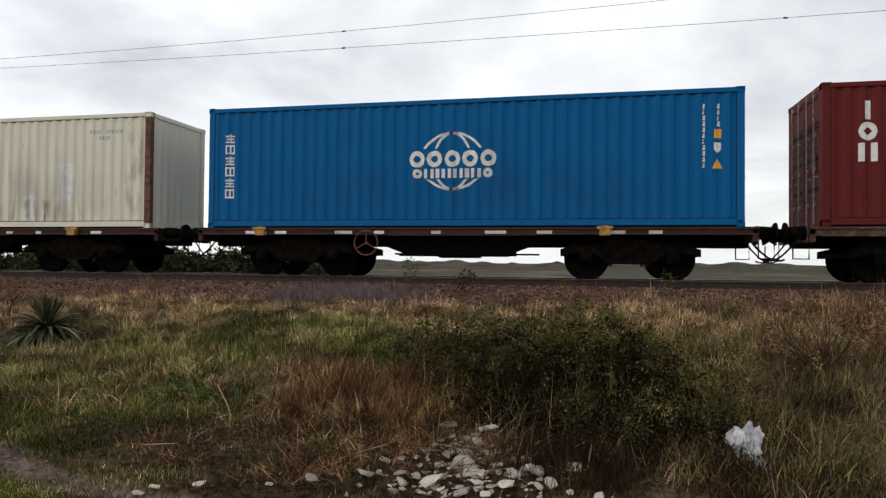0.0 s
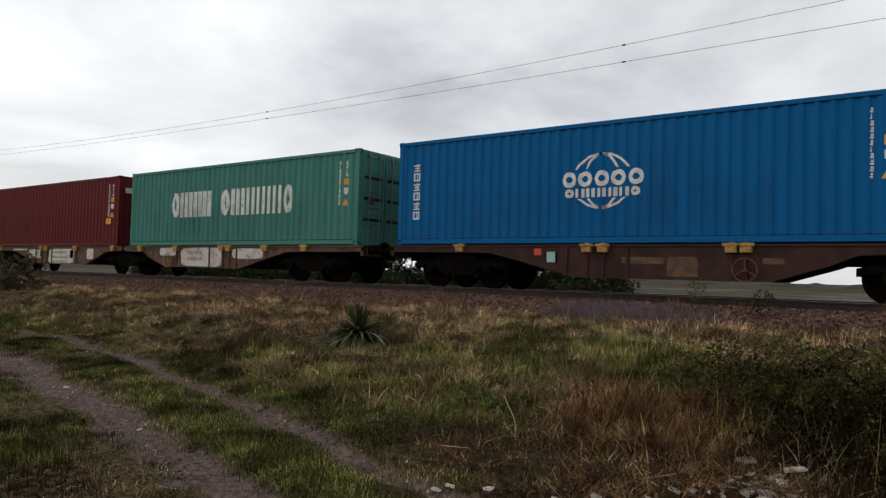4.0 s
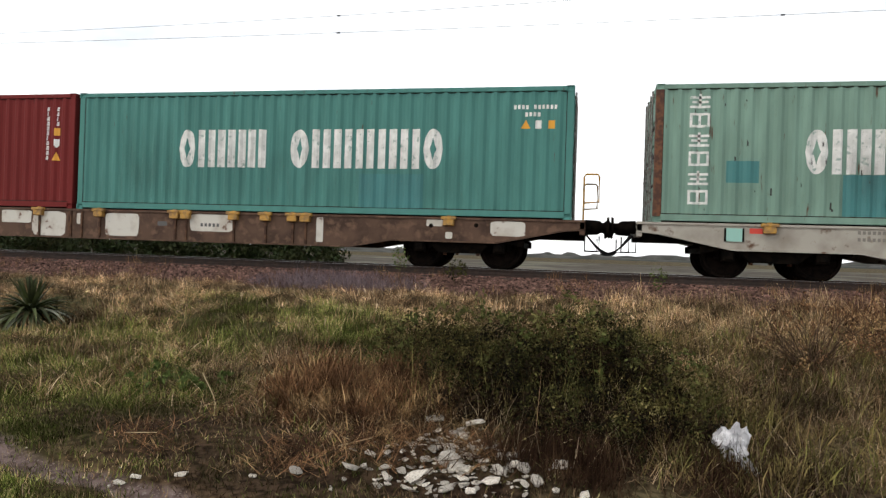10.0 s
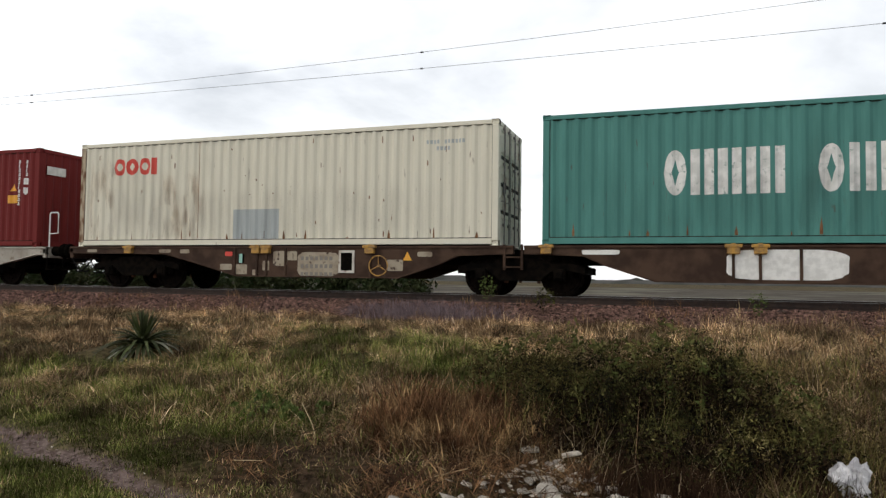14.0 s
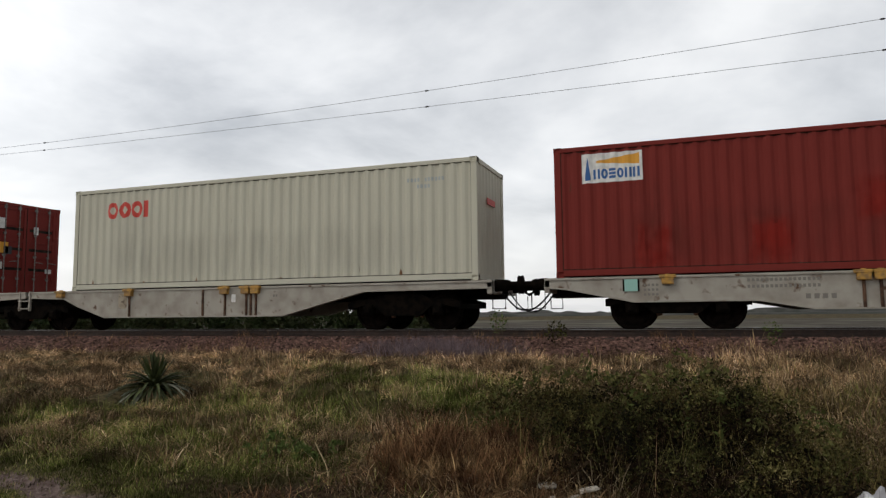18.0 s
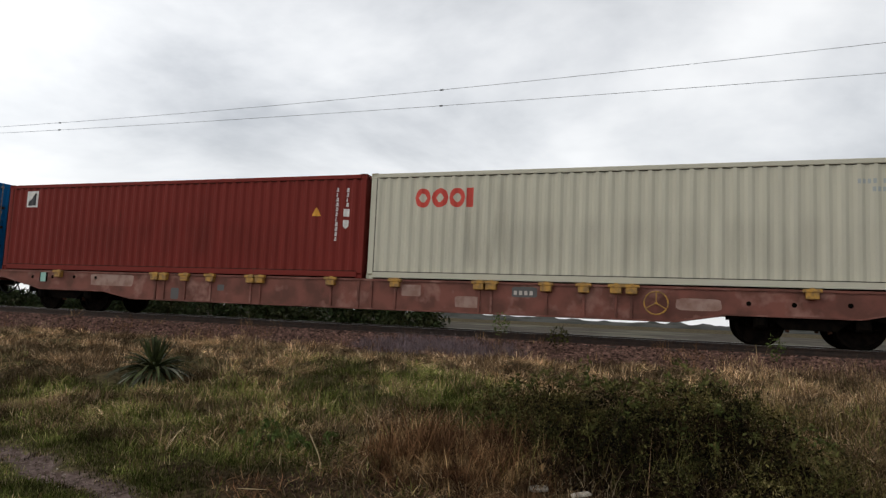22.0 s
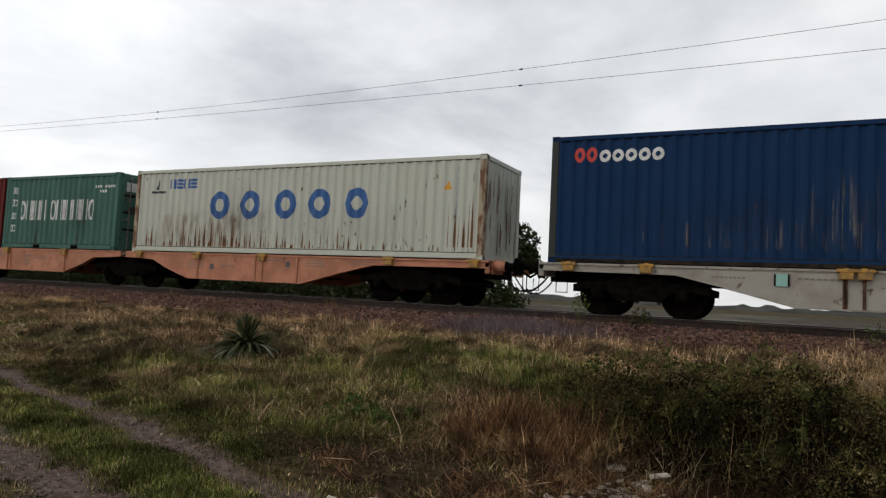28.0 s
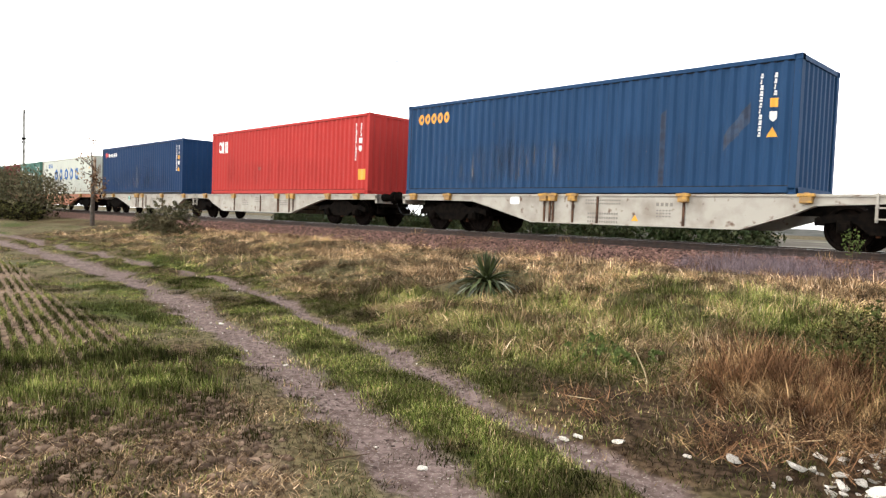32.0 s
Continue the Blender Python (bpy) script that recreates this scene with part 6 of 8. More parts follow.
long_wagon(83.84, 109.03, W_BROWN, "long brown wagon with scuffed white panels and a cyan label", [
    ('m', 1.91, 2.17, -0.33, -0.06), ('w', 2.98, 3.43, -0.29, -0.04), ('w', 4.06, 6.3, -0.73, -0.02), ('w', 6.7, 7.26, -0.69, -0.11), ('w', 7.41, 7.8, -0.54, -0.09), ('w', 8.2, 9.26, -0.65, -0.08),
    ('d', 8.31, 8.49, -0.4, -0.3), ('w', 10.01, 10.34, -0.56, -0.27), ('w', 10.47, 11.36, -0.39, -0.07), ('w', 11.4, 12.38, -0.7, -0.08), ('r', 12.51), ('w', 12.69, 12.87, -0.38, -0.11),
    ('w', 13.51, 14.44, -0.65, -0.09), ('d', 14.96, 15.22, -0.37, -0.26), ('w', 15.84, 16.98, -0.48, -0.01), ('l1', 16.12, 16.65, -0.36, -0.25), ('w', 19.08, 19.25, -0.65, 0.01), ('w', 21.7, 22.09, -0.21, -0.01),
    ('w', 22.14, 22.3, -0.48, -0.33), ('w', 23.15, 23.92, -0.46, -0.04), ('c', 21.81, -0.2), ('c', 22.83, -0.17)], True)
long_wagon(110.09, 135.27, W_GREY, "long light grey wagon with white guard rails", [
    ('m', 1.76, 2.11, -0.37, -0.1), ('e', 2.23, 2.49, -0.2, -0.09), ('l2', 4.24, 5.68, -0.3, -0.05), ('l1', 5.07, 5.72, -0.54, -0.42), ('w', 8.37, 8.57, -0.4, -0.17), ('d', 7.33, 7.55, -0.27, -0.17),
    ('l2', 10.32, 10.84, -0.64, -0.43), ('l3', 11.72, 12.0, -0.71, -0.36), ('r', 12.34), ('r', 12.66), ('l1', 14.38, 14.87, -0.29, -0.16), ('l3', 14.36, 14.93, -0.56, -0.34),
    ('c', 22.88, -0.35), ('l1', 21.08, 21.37, -0.38, -0.26)], True)
joint_wagon(136.18, 149.19, 162.20, W_UMBER, "jointed dark umber wagon with beige notice panels", 8, [], [138.32, 142.39, 142.67, 145.56] + at(149.72, 0.1, 3.9, 4.4, 8.6, 12.0), ladder=True, items=[
    ('y', 0.64, 0.98, -0.2, -0.08), ('y', 3.12, 3.5, -0.2, -0.08), ('y', 3.8, 4.11, -0.19, -0.08), ('e', 5.23, 5.46, -0.26, -0.14), ('m', 5.66, 5.8, -0.43, -0.2), ('y', 5.09, 5.45, -0.67, -0.46),
    ('y', 5.51, 5.91, -0.73, -0.47), ('y', 6.68, 7.08, -0.5, -0.13), ('y', 7.09, 7.37, -0.36, -0.13), ('y', 7.38, 8.53, -0.81, -0.16), ('l3', 7.48, 8.41, -0.75, -0.22), ('y', 6.07, 6.24, -0.78, -0.6),
    ('y', 6.37, 6.57, -0.62, -0.37), ('f', 8.54, 8.96, -0.66, -0.11), ('h', 9.63, -0.48), ('y', 9.81, 10.22, -0.6, -0.33), ('t', 10.22, 10.45, -0.35, -0.14), ('y', 10.59, 10.96, -0.26, -0.14)] + [("w", 14.4, 15.2, -0.4, -0.1), ("w", 17.3, 19.5, -0.7, -0.1), ("w", 21.0, 22.2, -0.55, -0.1)])
joint_wagon(163.40, 177.50, 191.71, W_GREY, "jointed light grey wagon", 9, [], [164.47, 165.69, 169.48, 169.73, 170.42, 173.56, 178.80, 181.30, 184.47, 185.13, 185.42], None, (3.2, 3.2), True, [
    ('m', 4.85, 5.12, -0.22, 0.09), ('l2', 7.42, 8.39, -0.26, -0.1), ('l2', 7.47, 8.38, -0.69, -0.44), ('d', 8.68, 9.0, -0.47, -0.35), ('l1', 9.35, 9.86, -0.29, -0.18), ('l3', 9.36, 9.8, -0.57, -0.36),
    ('d', 11.35, 11.56, -0.49, -0.22), ('y', 17.5, 17.79, -0.53, -0.11), ('w', 21.26, 21.39, -0.4, -0.19), ('l1', 22.53, 22.68, -0.28, -0.2)])
long_wagon(192.91, 217.93, W_GREY, "long light grey wagon with yellow spigots", [
    ('m', 1.7, 2.01, -0.32, 0.11), ('l3', 2.11, 2.44, -0.42, -0.15), ('l2', 4.12, 5.46, -0.3, -0.08), ('l1', 5.16, 5.75, -0.53, -0.39), ('l1', 6.74, 6.94, -0.24, -0.18), ('d', 7.38, 7.58, -0.24, -0.17),
    ('l3', 8.15, 8.76, -0.67, -0.25), ('d', 10.15, 10.5, -0.71, -0.57), ('l3', 10.54, 10.94, -0.68, -0.13), ('r', 12.28), ('r', 12.6), ('l1', 14.19, 14.68, -0.3, -0.18),
    ('l3', 14.18, 14.6, -0.6, -0.36), ('w', 16.41, 16.57, -0.36, -0.2), ('c', 22.81, -0.37)])
long_wagon(219.07, 244.03, W_PINK, "long faded red wagon with yellow spigots", [
    ('m', 1.85, 2.1, -0.33, -0.03), ('c', 1.52, -0.2), ('c', 2.32, -0.19), ('c', 3.16, -0.17), ('c', 3.98, -0.18), ('d', 6.69, 6.95, -0.69, -0.38),
    ('d', 8.21, 8.42, -0.42, -0.26), ('p', 3.8, 5.35, -0.39, -0.07), ('p', 13.51, 14.01, -0.39, -0.12), ('p', 14.87, 15.48, -0.61, -0.35), ('d', 16.21, 16.79, -0.33, -0.1), ('L1', 16.26, 16.74, -0.28, -0.15),
    ('h', 19.32, -0.36), ('p', 19.71, 20.59, -0.49, -0.24), ('c', 21.09, -0.31), ('c', 21.91, -0.31), ('c', 22.88, -0.29)])
long_wagon(245.18, 270.21, W_PINK, "long faded red wagon with small notices", [
    ('m', 1.81, 2.0, -0.39, -0.12), ('c', 1.55, -0.32), ('c', 2.2, -0.31), ('c', 3.0, -0.31), ('c', 3.95, -0.3), ('L1', 4.47, 5.22, -0.31, -0.19),
    ('e', 4.65, 5.04, -0.31, -0.23), ('w', 5.41, 5.55, -0.57, -0.33), ('h', 5.82, -0.3), ('d', 6.77, 7.11, -0.75, -0.35), ('p', 8.31, 9.24, -0.69, -0.1), ('L3', 8.39, 9.18, -0.58, -0.17),
    ('d', 10.15, 10.3, -0.43, -0.23), ('w', 11.81, 12.27, -0.68, -0.12), ('l3', 11.86, 12.22, -0.63, -0.16), ('d', 13.6, 14.65, -0.62, -0.15), ('L3', 13.64, 14.24, -0.5, -0.29), ('d', 15.96, 16.97, -0.29, -0.11),
    ('L1', 16.01, 16.93, -0.26, -0.15), ('w', 15.96, 16.96, -0.4, -0.3), ('w', 19.63, 20.46, -0.75, -0.5), ('e', 19.77, 20.28, -0.66, -0.56), ('c', 20.72, -0.15), ('c', 21.53, -0.12),
    ('c', 22.44, -0.14)])
joint_wagon(271.04, 283.96, 296.78, W_ORANGE, "jointed faded orange wagon", 13, [W_ORANGE], at(271.26, 1.8, 6.6, 9.8) + at(284.39, 0.4, 2.9, 5.4, 9.6, 12.0))
joint_wagon(298.01, 312.12, 326.54, W_GREY, "jointed light grey wagon with a white ladder", 14, [W_GREY], at(298.23, 0.5, 2.2, 5.9, 6.2, 6.9, 9.7, 12.5) + at(313.82, -0.6, 2.3, 6.1, 7.0, 7.3, 9.8, 11.6), None, (3.0, 3.3), True)
joint_wagon(327.92, 342.11, 356.81, W_GREY, "jointed light grey wagon, empty behind its blue container", 15, [], [328.52, 330.12, 333.87, 334.16, 334.80, 337.89, 340.53] + at(342.81, 2, 6, 9), None, (3.2, 3.2), True, [
    ('w', 4.71, 5.06, -0.29, -0.05), ('l2', 7.27, 8.32, -0.26, -0.12), ('l3', 7.35, 8.26, -0.73, -0.45), ('l1', 9.27, 9.74, -0.29, -0.17), ('l3', 9.28, 9.68, -0.55, -0.36), ('t', 8.62, 8.81, -0.66, -0.5)])

# ---- grass and plants ----
yx, yy = -8.34, 9.17          # where the yucca stands


def scatter(n, x0, x1, y0, y1, density, seed):
    """Places by a density from 0 to 1."""
    r = np.random.default_rng(seed)
    xs, ys = [], []
    got = 0
    while got < n:
        m = n * 2
        x, y = r.uniform(x0, x1, m), r.uniform(y0, y1, m)
        keep = r.random(m) < density(x, y)
        x, y = x[keep], y[keep]
        xs.append(x), ys.append(y)
        got += len(x)
    x, y = np.concatenate(xs)[:n], np.concatenate(ys)[:n]
    return x, y, r


def near_weight(x, y):
    """Thinner with distance from the eye."""
    d = np.hypot(x, y)
    return np.clip((9.0 / np.maximum(d, 3)) ** 1.3, 0.04, 1)


def verge_density(x, y):
    bare, plough, ballast, lush, dark = masks(x, y)
    base = np.clip((y - np.maximum(5.2, line_y(RUT_B, x) + 0.45)) / 0.9, 0, 1) * (1 - 0.93 * ballast) * (1 - 0.75 * dark)
    base = base * np.clip(np.hypot(x - yx + 0.15, (y - yy + 0.35) * 0.8) / 0.4 - 1.3, 0, 1)
    return np.clip(base * (1 - 0.55 * lush) * (0.35 + 0.9 * fbm(x, y, 0.9)), 0, 1) * near_weight(x, y)


def tufts(name, x, y, n, radius, length, label, category, green, lean=(0.2, 0.95), width=(0.005, 0.011), seed=1, droop=0.45, mat=None, z_up=0.0):
    """Tufts of n blades each that spread out of a foot and droop, in one mesh; green and tint go by tuft."""
    r = np.random.default_rng(seed)
    k = len(x)
    # noise darkens whole patches of tufts: shaded hollows put into the grass colour
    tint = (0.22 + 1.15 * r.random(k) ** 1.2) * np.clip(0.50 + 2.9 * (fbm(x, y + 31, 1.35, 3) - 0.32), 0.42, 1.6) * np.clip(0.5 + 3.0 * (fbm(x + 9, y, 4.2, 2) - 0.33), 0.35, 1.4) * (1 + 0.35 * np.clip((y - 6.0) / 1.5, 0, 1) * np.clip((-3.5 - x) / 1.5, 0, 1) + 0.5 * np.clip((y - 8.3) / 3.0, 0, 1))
    tall = (0.6 + 0.8 * r.random(k)) * length
    comb = r.random(k) * 2 * math.pi
    i = np.repeat(np.arange(k), n)
    m = k * n
    a = comb[i] + r.normal(0, 1.3, m)
    bx, by = x[i] + r.normal(0, 1, m) * radius, y[i] + r.normal(0, 1, m) * radius
    bz = height(bx, by) - 0.012 + z_up
    s = lean[0] + (lean[1] - lean[0]) * r.random(m)
    up = np.sqrt(np.maximum(0.02, 1 - s * s))
    L = tall[i] * (0.45 + 0.75 * r.random(m))
    w = (width[0] + (width[1] - width[0]) * r.random(m)) / 2
    turn = a + math.pi / 2 + r.normal(0, 0.8, m)
    wx, wy = np.cos(turn) * w, np.sin(turn) * w
    curl = r.normal(0, 0.25, m)
    v = np.empty((m, 5, 3))
    for q, (side, t) in enumerate(((-1, 0), (1, 0), (-0.8, 0.5), (0.8, 0.5), (0, 1.0))):
        aa = a + curl * t * 2
        v[:, q, 0] = bx + np.cos(aa) * s * L * t + wx * side
        v[:, q, 1] = by + np.sin(aa) * s * L * t + wy * side
        v[:, q, 2] = bz + L * (up * t - droop * s * t * t * 0.6) + 0.02 * t
    base = np.arange(m)[:, None] * 5
    flat = np.concatenate([base + [[0, 1, 3, 2]], base + [[2, 3, 4]]], 1).ravel()
    me = sheet_mesh(name, v.reshape(-1, 3), flat, np.tile([4, 3], m))
    g = green(x, y) if callable(green) else np.full(k, float(green))
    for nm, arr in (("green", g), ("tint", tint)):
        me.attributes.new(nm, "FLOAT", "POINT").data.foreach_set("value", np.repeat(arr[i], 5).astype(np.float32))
    return tagged(piece(name, me, mat or M_TUFT), label, category, kind="stuff")


def verge_green(x, y):
    bare, plough, ballast, lush, dark = masks(x, y)
    low = np.clip((line_y(RUT_B, x) + 2.3 - y) / 1.6, 0, 1)
    r = np.random.default_rng(5)
    return np.clip(0.16 + 0.70 * lush + 0.34 * low + (fbm(x, y, 0.6) - 0.5) * 1.0 + (fbm(x + 50, y, 1.7, 3) - 0.5) * 1.5 + r.normal(0, 0.08, len(x)) - 0.25 * np.clip((y - 10) / 2, 0, 1), 0, 1)


# matted dry grass, low and lying, then standing tufts, then thin seed heads
x, y, r = scatter(9000, -34, 9, 4.6, 14.2, verge_density, 11)
tufts("matted_grass", x, y, 24, 0.065, 0.12 + 0.09 * fbm(x, y, 0.5), "low matted buff and green verge grass", "grass", verge_green, (0.45, 0.99), (0.004, 0.009), 12, 0.7)
x, y, r = scatter(5200, -34, 9, 5.0, 14.0, lambda x, y: verge_density(x, y) * (0.06 + (fbm(x + 7, y, 1.5, 3) > 0.52)), 13)
tufts("grass_tuft", x, y, 28, 0.05, 0.16 + 0.20 * fbm(x + 3, y, 0.6), "ragged dry grass tufts on the railway verge", "grass", lambda x, y: verge_green(x, y) * 0.9, (0.3, 0.98), (0.004, 0.008), 14, 1.1)
x, y, r = scatter(2600, -34, 6, 7.0, 13.4, lambda x, y: verge_density(x, y) * (fbm(x + 17, y, 0.5) > 0.5) * np.clip((y - 6.5) / 2, 0.15, 1), 15)
tufts("seed_heads", x, y, 6, 0.06, 0.13 + 0.10 * fbm(x, y, 0.9), "pale upright seed heads above the verge grass", "grass", 0.0, (0.1, 0.75), (0.006, 0.012), 16, 0.5)


x, y, r = scatter(3000, -30, 3, 5.6, 13.2, lambda x, y: verge_density(x, y) * (fbm(x + 27, y, 1.1) > 0.50), 61)
tufts("lying_grass", x, y, 16, 0.05, 0.24 + 0.14 * fbm(x, y, 0.7), "pale bleached grass lying over in drifts", "grass", 0.12, (0.75, 0.99), (0.004, 0.009), 62, 0.5, None, 0.03)


def lush_density(x, y):
    bare, plough, ballast, lush, dark = masks(x, y)
    return np.clip(lush * 1.1 * (1 - bare) * (1 - ballast) * (1 - 0.9 * plough) * (1 - dark), 0, 1) * near_weight(x, y) * (y > line_y(RUT_A, x) - 0.9)


x, y, r = scatter(4800, -30, 7, 2.2, 13, lush_density, 17)
short = np.where(y < line_y(RUT_B, x) + 0.6, 0.42, 1.0)
tufts("green_grass", x, y, 22, 0.09, (0.11 + 0.09 * fbm(x, y, 0.8)) * short, "fresh green grass patches on the verge and cart track", "grass", lambda x, y: 0.58 + 0.35 * fbm(x, y, 1.2), (0.1, 0.9), (0.003, 0.006), 18, 0.8)


def short_density(x, y):
    bare, plough, ballast, lush, dark = masks(x, y)
    patchy = np.clip((fbm(x - 4, y, 1.1) - 0.34) * 4, 0.05, 1)
    return np.clip((1 - bare) ** 2 * (1 - 0.9 * plough) * (1 - 0.85 * dark) * (y < line_y(RUT_B, x) + 1.8) * patchy * (1 - np.clip(1.4 - np.hypot((x + 4.4) / 1.5, (y - 1.9) / 0.8), 0, 0.96)), 0, 1) * near_weight(x, y)


x, y, r = scatter(5200, -30, 6, 1.6, 8, short_density, 19)
tufts("short_turf", x, y, 16, 0.06, 0.045 + 0.035 * fbm(x, y, 1.0), "short trodden turf beside the wheel ruts", "grass", lambda x, y: np.clip(0.25 + 0.75 * fbm(x + 2, y, 0.55) + 0.3 * masks(x, y)[3], 0, 1), (0.3, 0.97), (0.004, 0.008), 20)


def strip_density(x, y):
    a, b = line_y(RUT_A, x) + 0.32, line_y(RUT_B, x) - 0.18
    mid = np.clip((y - a) / 0.15, 0, 1) * np.clip((b - y) / 0.15, 0, 1)
    out = np.clip((y - line_y(RUT_B, x) - 0.2) / 0.1, 0, 1) * np.clip((line_y(RUT_B, x) + 1.1 - y) / 0.5, 0, 1) * (x < -4)
    return np.maximum(mid, 0.75 * out) * np.clip((fbm(x, y + 9, 0.9) - 0.25) * 5, 0.15, 1) * near_weight(x, y)


x, y, r = scatter(4200, -30, -1.5, 2.6, 8, strip_density, 59)
tufts("mossy_turf", x, y, 18, 0.06, 0.04 + 0.03 * fbm(x, y, 1.3), "mossy green turf between the wheel ruts", "grass", lambda x, y: np.clip(0.55 + 0.6 * fbm(x + 2, y, 0.8), 0, 1), (0.3, 0.97), (0.004, 0.009), 60)


x, y, r = scatter(700, -16, -1.5, 1.8, 7, lambda x, y: np.clip(rut(x, y) * (1 - rut(x, y)) * 4, 0, 1) * (fbm(x, y, 2.2) > 0.5) * near_weight(x, y), 65)
tufts("rut_edge_grass", x, y, 12, 0.04, 0.05, "stray tufts along the rut edges", "grass", lambda x, y: 0.3 + 0.5 * fbm(x, y, 1.6), (0.3, 0.97), (0.004, 0.009), 66)


# the young crop, in drilled rows
def crop_density(x, y):
    row = np.abs(((y + 0.155 * x) / ROW) % 1 - 0.25)
    gaps = np.clip((fbm(x, y, 0.7) - 0.30) * 5, 0.12, 1)
    return ploughed(x, y) * (row < 0.13) * gaps * near_weight(x, y) * np.clip((-5.0 - x) / 0.8, 0, 1) * (y > 0.15 * np.abs(x))


x, y, r = scatter(6500, -24, -4, 0.6, 4.8, crop_density, 21)
tufts("young_crop", x, y, 5, 0.014, 0.075, "drilled rows of green seedling crop in brown soil", "crop", 0.75, (0.05, 0.7), (0.004, 0.008), 22)
# a greener strip of seedlings across the headland
x, y, r = scatter(3600, -9.5, -4.8, 0.6, 3.4, lambda x, y: np.clip(1.3 - np.hypot((x + 6.9) / 1.5, (y - 1.9) / 1.1), 0, 1) * (0.25 + (fbm(x, y, 1.6) > 0.45)), 23)
tufts("headland_seedlings", x, y, 8, 0.035, 0.095, "denser green seedlings along the headland", "crop", 0.8, (0.05, 0.75), (0.004, 0.009), 24)
x, y, r = scatter(1000, -6.5, -2.6, 0.9, 3.0, lambda x, y: ploughed(x, y) * (fbm(x, y, 1.9) > 0.48), 47)
tufts("sparse_seedlings", x, y, 8, 0.03, 0.06, "sparse seedlings among brown clods", "crop", 0.7, (0.1, 0.85), (0.004, 0.008), 48)


# straw litter lying flat near the field's corner
def litter_density(x, y):
    return np.clip(1.3 - np.hypot((x + 4.6) / 1.9, (y - 1.9) / 0.9), 0, 1) * (0.25 + (fbm(x, y, 1.7) > 0.48))


x, y, r = scatter(2400, -8.5, -2, 0.7, 3.4, litter_density, 25)
tufts("straw_litter", x, y, 7, 0.09, 0.07, "brown straw litter on bare clods", "straw", 0.0, (0.93, 0.999), (0.003, 0.007), 26, 0.1, z_up=0.02)
x, y, r = scatter(230, -4.6, -0.9, 4.4, 6.6, lambda x, y: np.clip(1.2 - np.hypot((x + 2.3) / 1.5, (y - 5.35) / 0.8), 0, 1) * (fbm(x, y, 1.5) > 0.4), 27)
tufts("fallen_stems", x, y, 7, 0.07, 0.24, "dead stems fallen flat on dark soil", "straw", 0.0, (0.85, 0.995), (0.004, 0.008), 28, 0.1, M_RUSTGRASS, 0.03)
x, y, r = scatter(110, -1.9, -0.2, 4.5, 6.0, lambda x, y: np.clip(1.2 - np.hypot((x + 1.1) / 0.8, (y - 5.4) / 0.6), 0, 1), 57)
tufts("dead_stems", x, y, 9, 0.06, 0.26, "dead brown stems lying over the rubble", "straw", 0.0, (0.8, 0.99), (0.004, 0.009), 58, 0.3, M_RUSTGRASS, 0.05)
x, y, r = scatter(620, -4.4, 0.2, 4.0, 5.7, lambda x, y: np.clip(masks(x, y)[4] * 1.3, 0, 1), 63)
tufts("soil_stubble", x, y, 9, 0.05, 0.07, "sparse stubble and litter on dark soil", "grass", lambda x, y: 0.1 + 0.6 * fbm(x, y, 1.6), (0.5, 0.99), (0.004, 0.009), 64, 0.3)
# horizontal swathes of flattened grass on the low bank
x, y, r = scatter(700, -12, -3.2, 5.0, 7.6, lambda x, y: np.clip(1 - np.abs(y - line_y(RUT_B, x) - 1.1) / 0.7, 0, 1) * (fbm(x, y, 0.9) > 0.45), 49)
tufts("flattened_grass", x, y, 12, 0.10, 0.24, "swathes of flattened bleached grass on the bank", "grass", 0.06, (0.9, 0.995), (0.004, 0.008), 50, 0.15, z_up=0.02)

# the russet clump beside the bramble
x, y, r = scatter(600, -3.4, -0.7, 5.4, 7.6, lambda x, y: np.clip(1.4 - np.hypot((x + 1.95) / 0.9, (y - 6.3) / 0.6) ** 2, 0, 1), 29)
tufts("russet_clump", x, y, 22, 0.06, 0.58 * (0.5 + 0.8 * fbm(x, y, 1.1)), "russet clump of dead drooping stems", "grass", 0.0, (0.25, 0.98), (0.005, 0.011), 30, 1.5, M_RUSTGRASS)
x, y, r = scatter(70, -3.2, -0.6, 5.3, 7.2, lambda x, y: np.clip(1.4 - np.hypot((x + 1.9) / 1.0, (y - 6.0) / 0.7) ** 2, 0, 1), 51)
tufts("straw_in_clump", x, y, 10, 0.06, 0.36, "bleached stems drooping out of the russet clump", "grass", 0.0, (0.3, 0.97), (0.004, 0.008), 52, 1.0)
# growth on the far right: tall brown weeds, olive weeds, pale stems, dark tangle
right = lambda sx, s, c: (lambda x, y: np.clip(0.25 + 0.75 * (fbm(x + sx, y, s) > c), 0, 1) * near_weight(x, y))
x, y, r = scatter(1500, 0.5, 9, 5.6, 14.4, right(0, 0.7, 0.47), 31)
tufts("tall_brown_weeds", x, y, 18, 0.09, 0.40 * (0.4 + 0.9 * fbm(x, y, 0.5)), "tall brown dead weeds beside the track", "weeds", 0.08, (0.15, 0.95), (0.003, 0.008), 32, 0.9)
x, y, r = scatter(330, 3.6, 9.5, 9.0, 13.4, lambda x, y: 0.2 + 0.8 * (fbm(x, y, 0.9) > 0.5), 67)
tufts("tall_dry_weeds", x, y, 16, 0.10, 0.62, "tall ragged dry weeds beside the ballast", "weeds", 0.0, (0.05, 0.65), (0.005, 0.010), 68, 0.5, M_RUSTGRASS)
x, y, r = scatter(45, 4.6, 7.2, 12.7, 13.6, lambda x, y: 0.3 + 0.7 * (fbm(x, y, 1.2) > 0.5), 69)
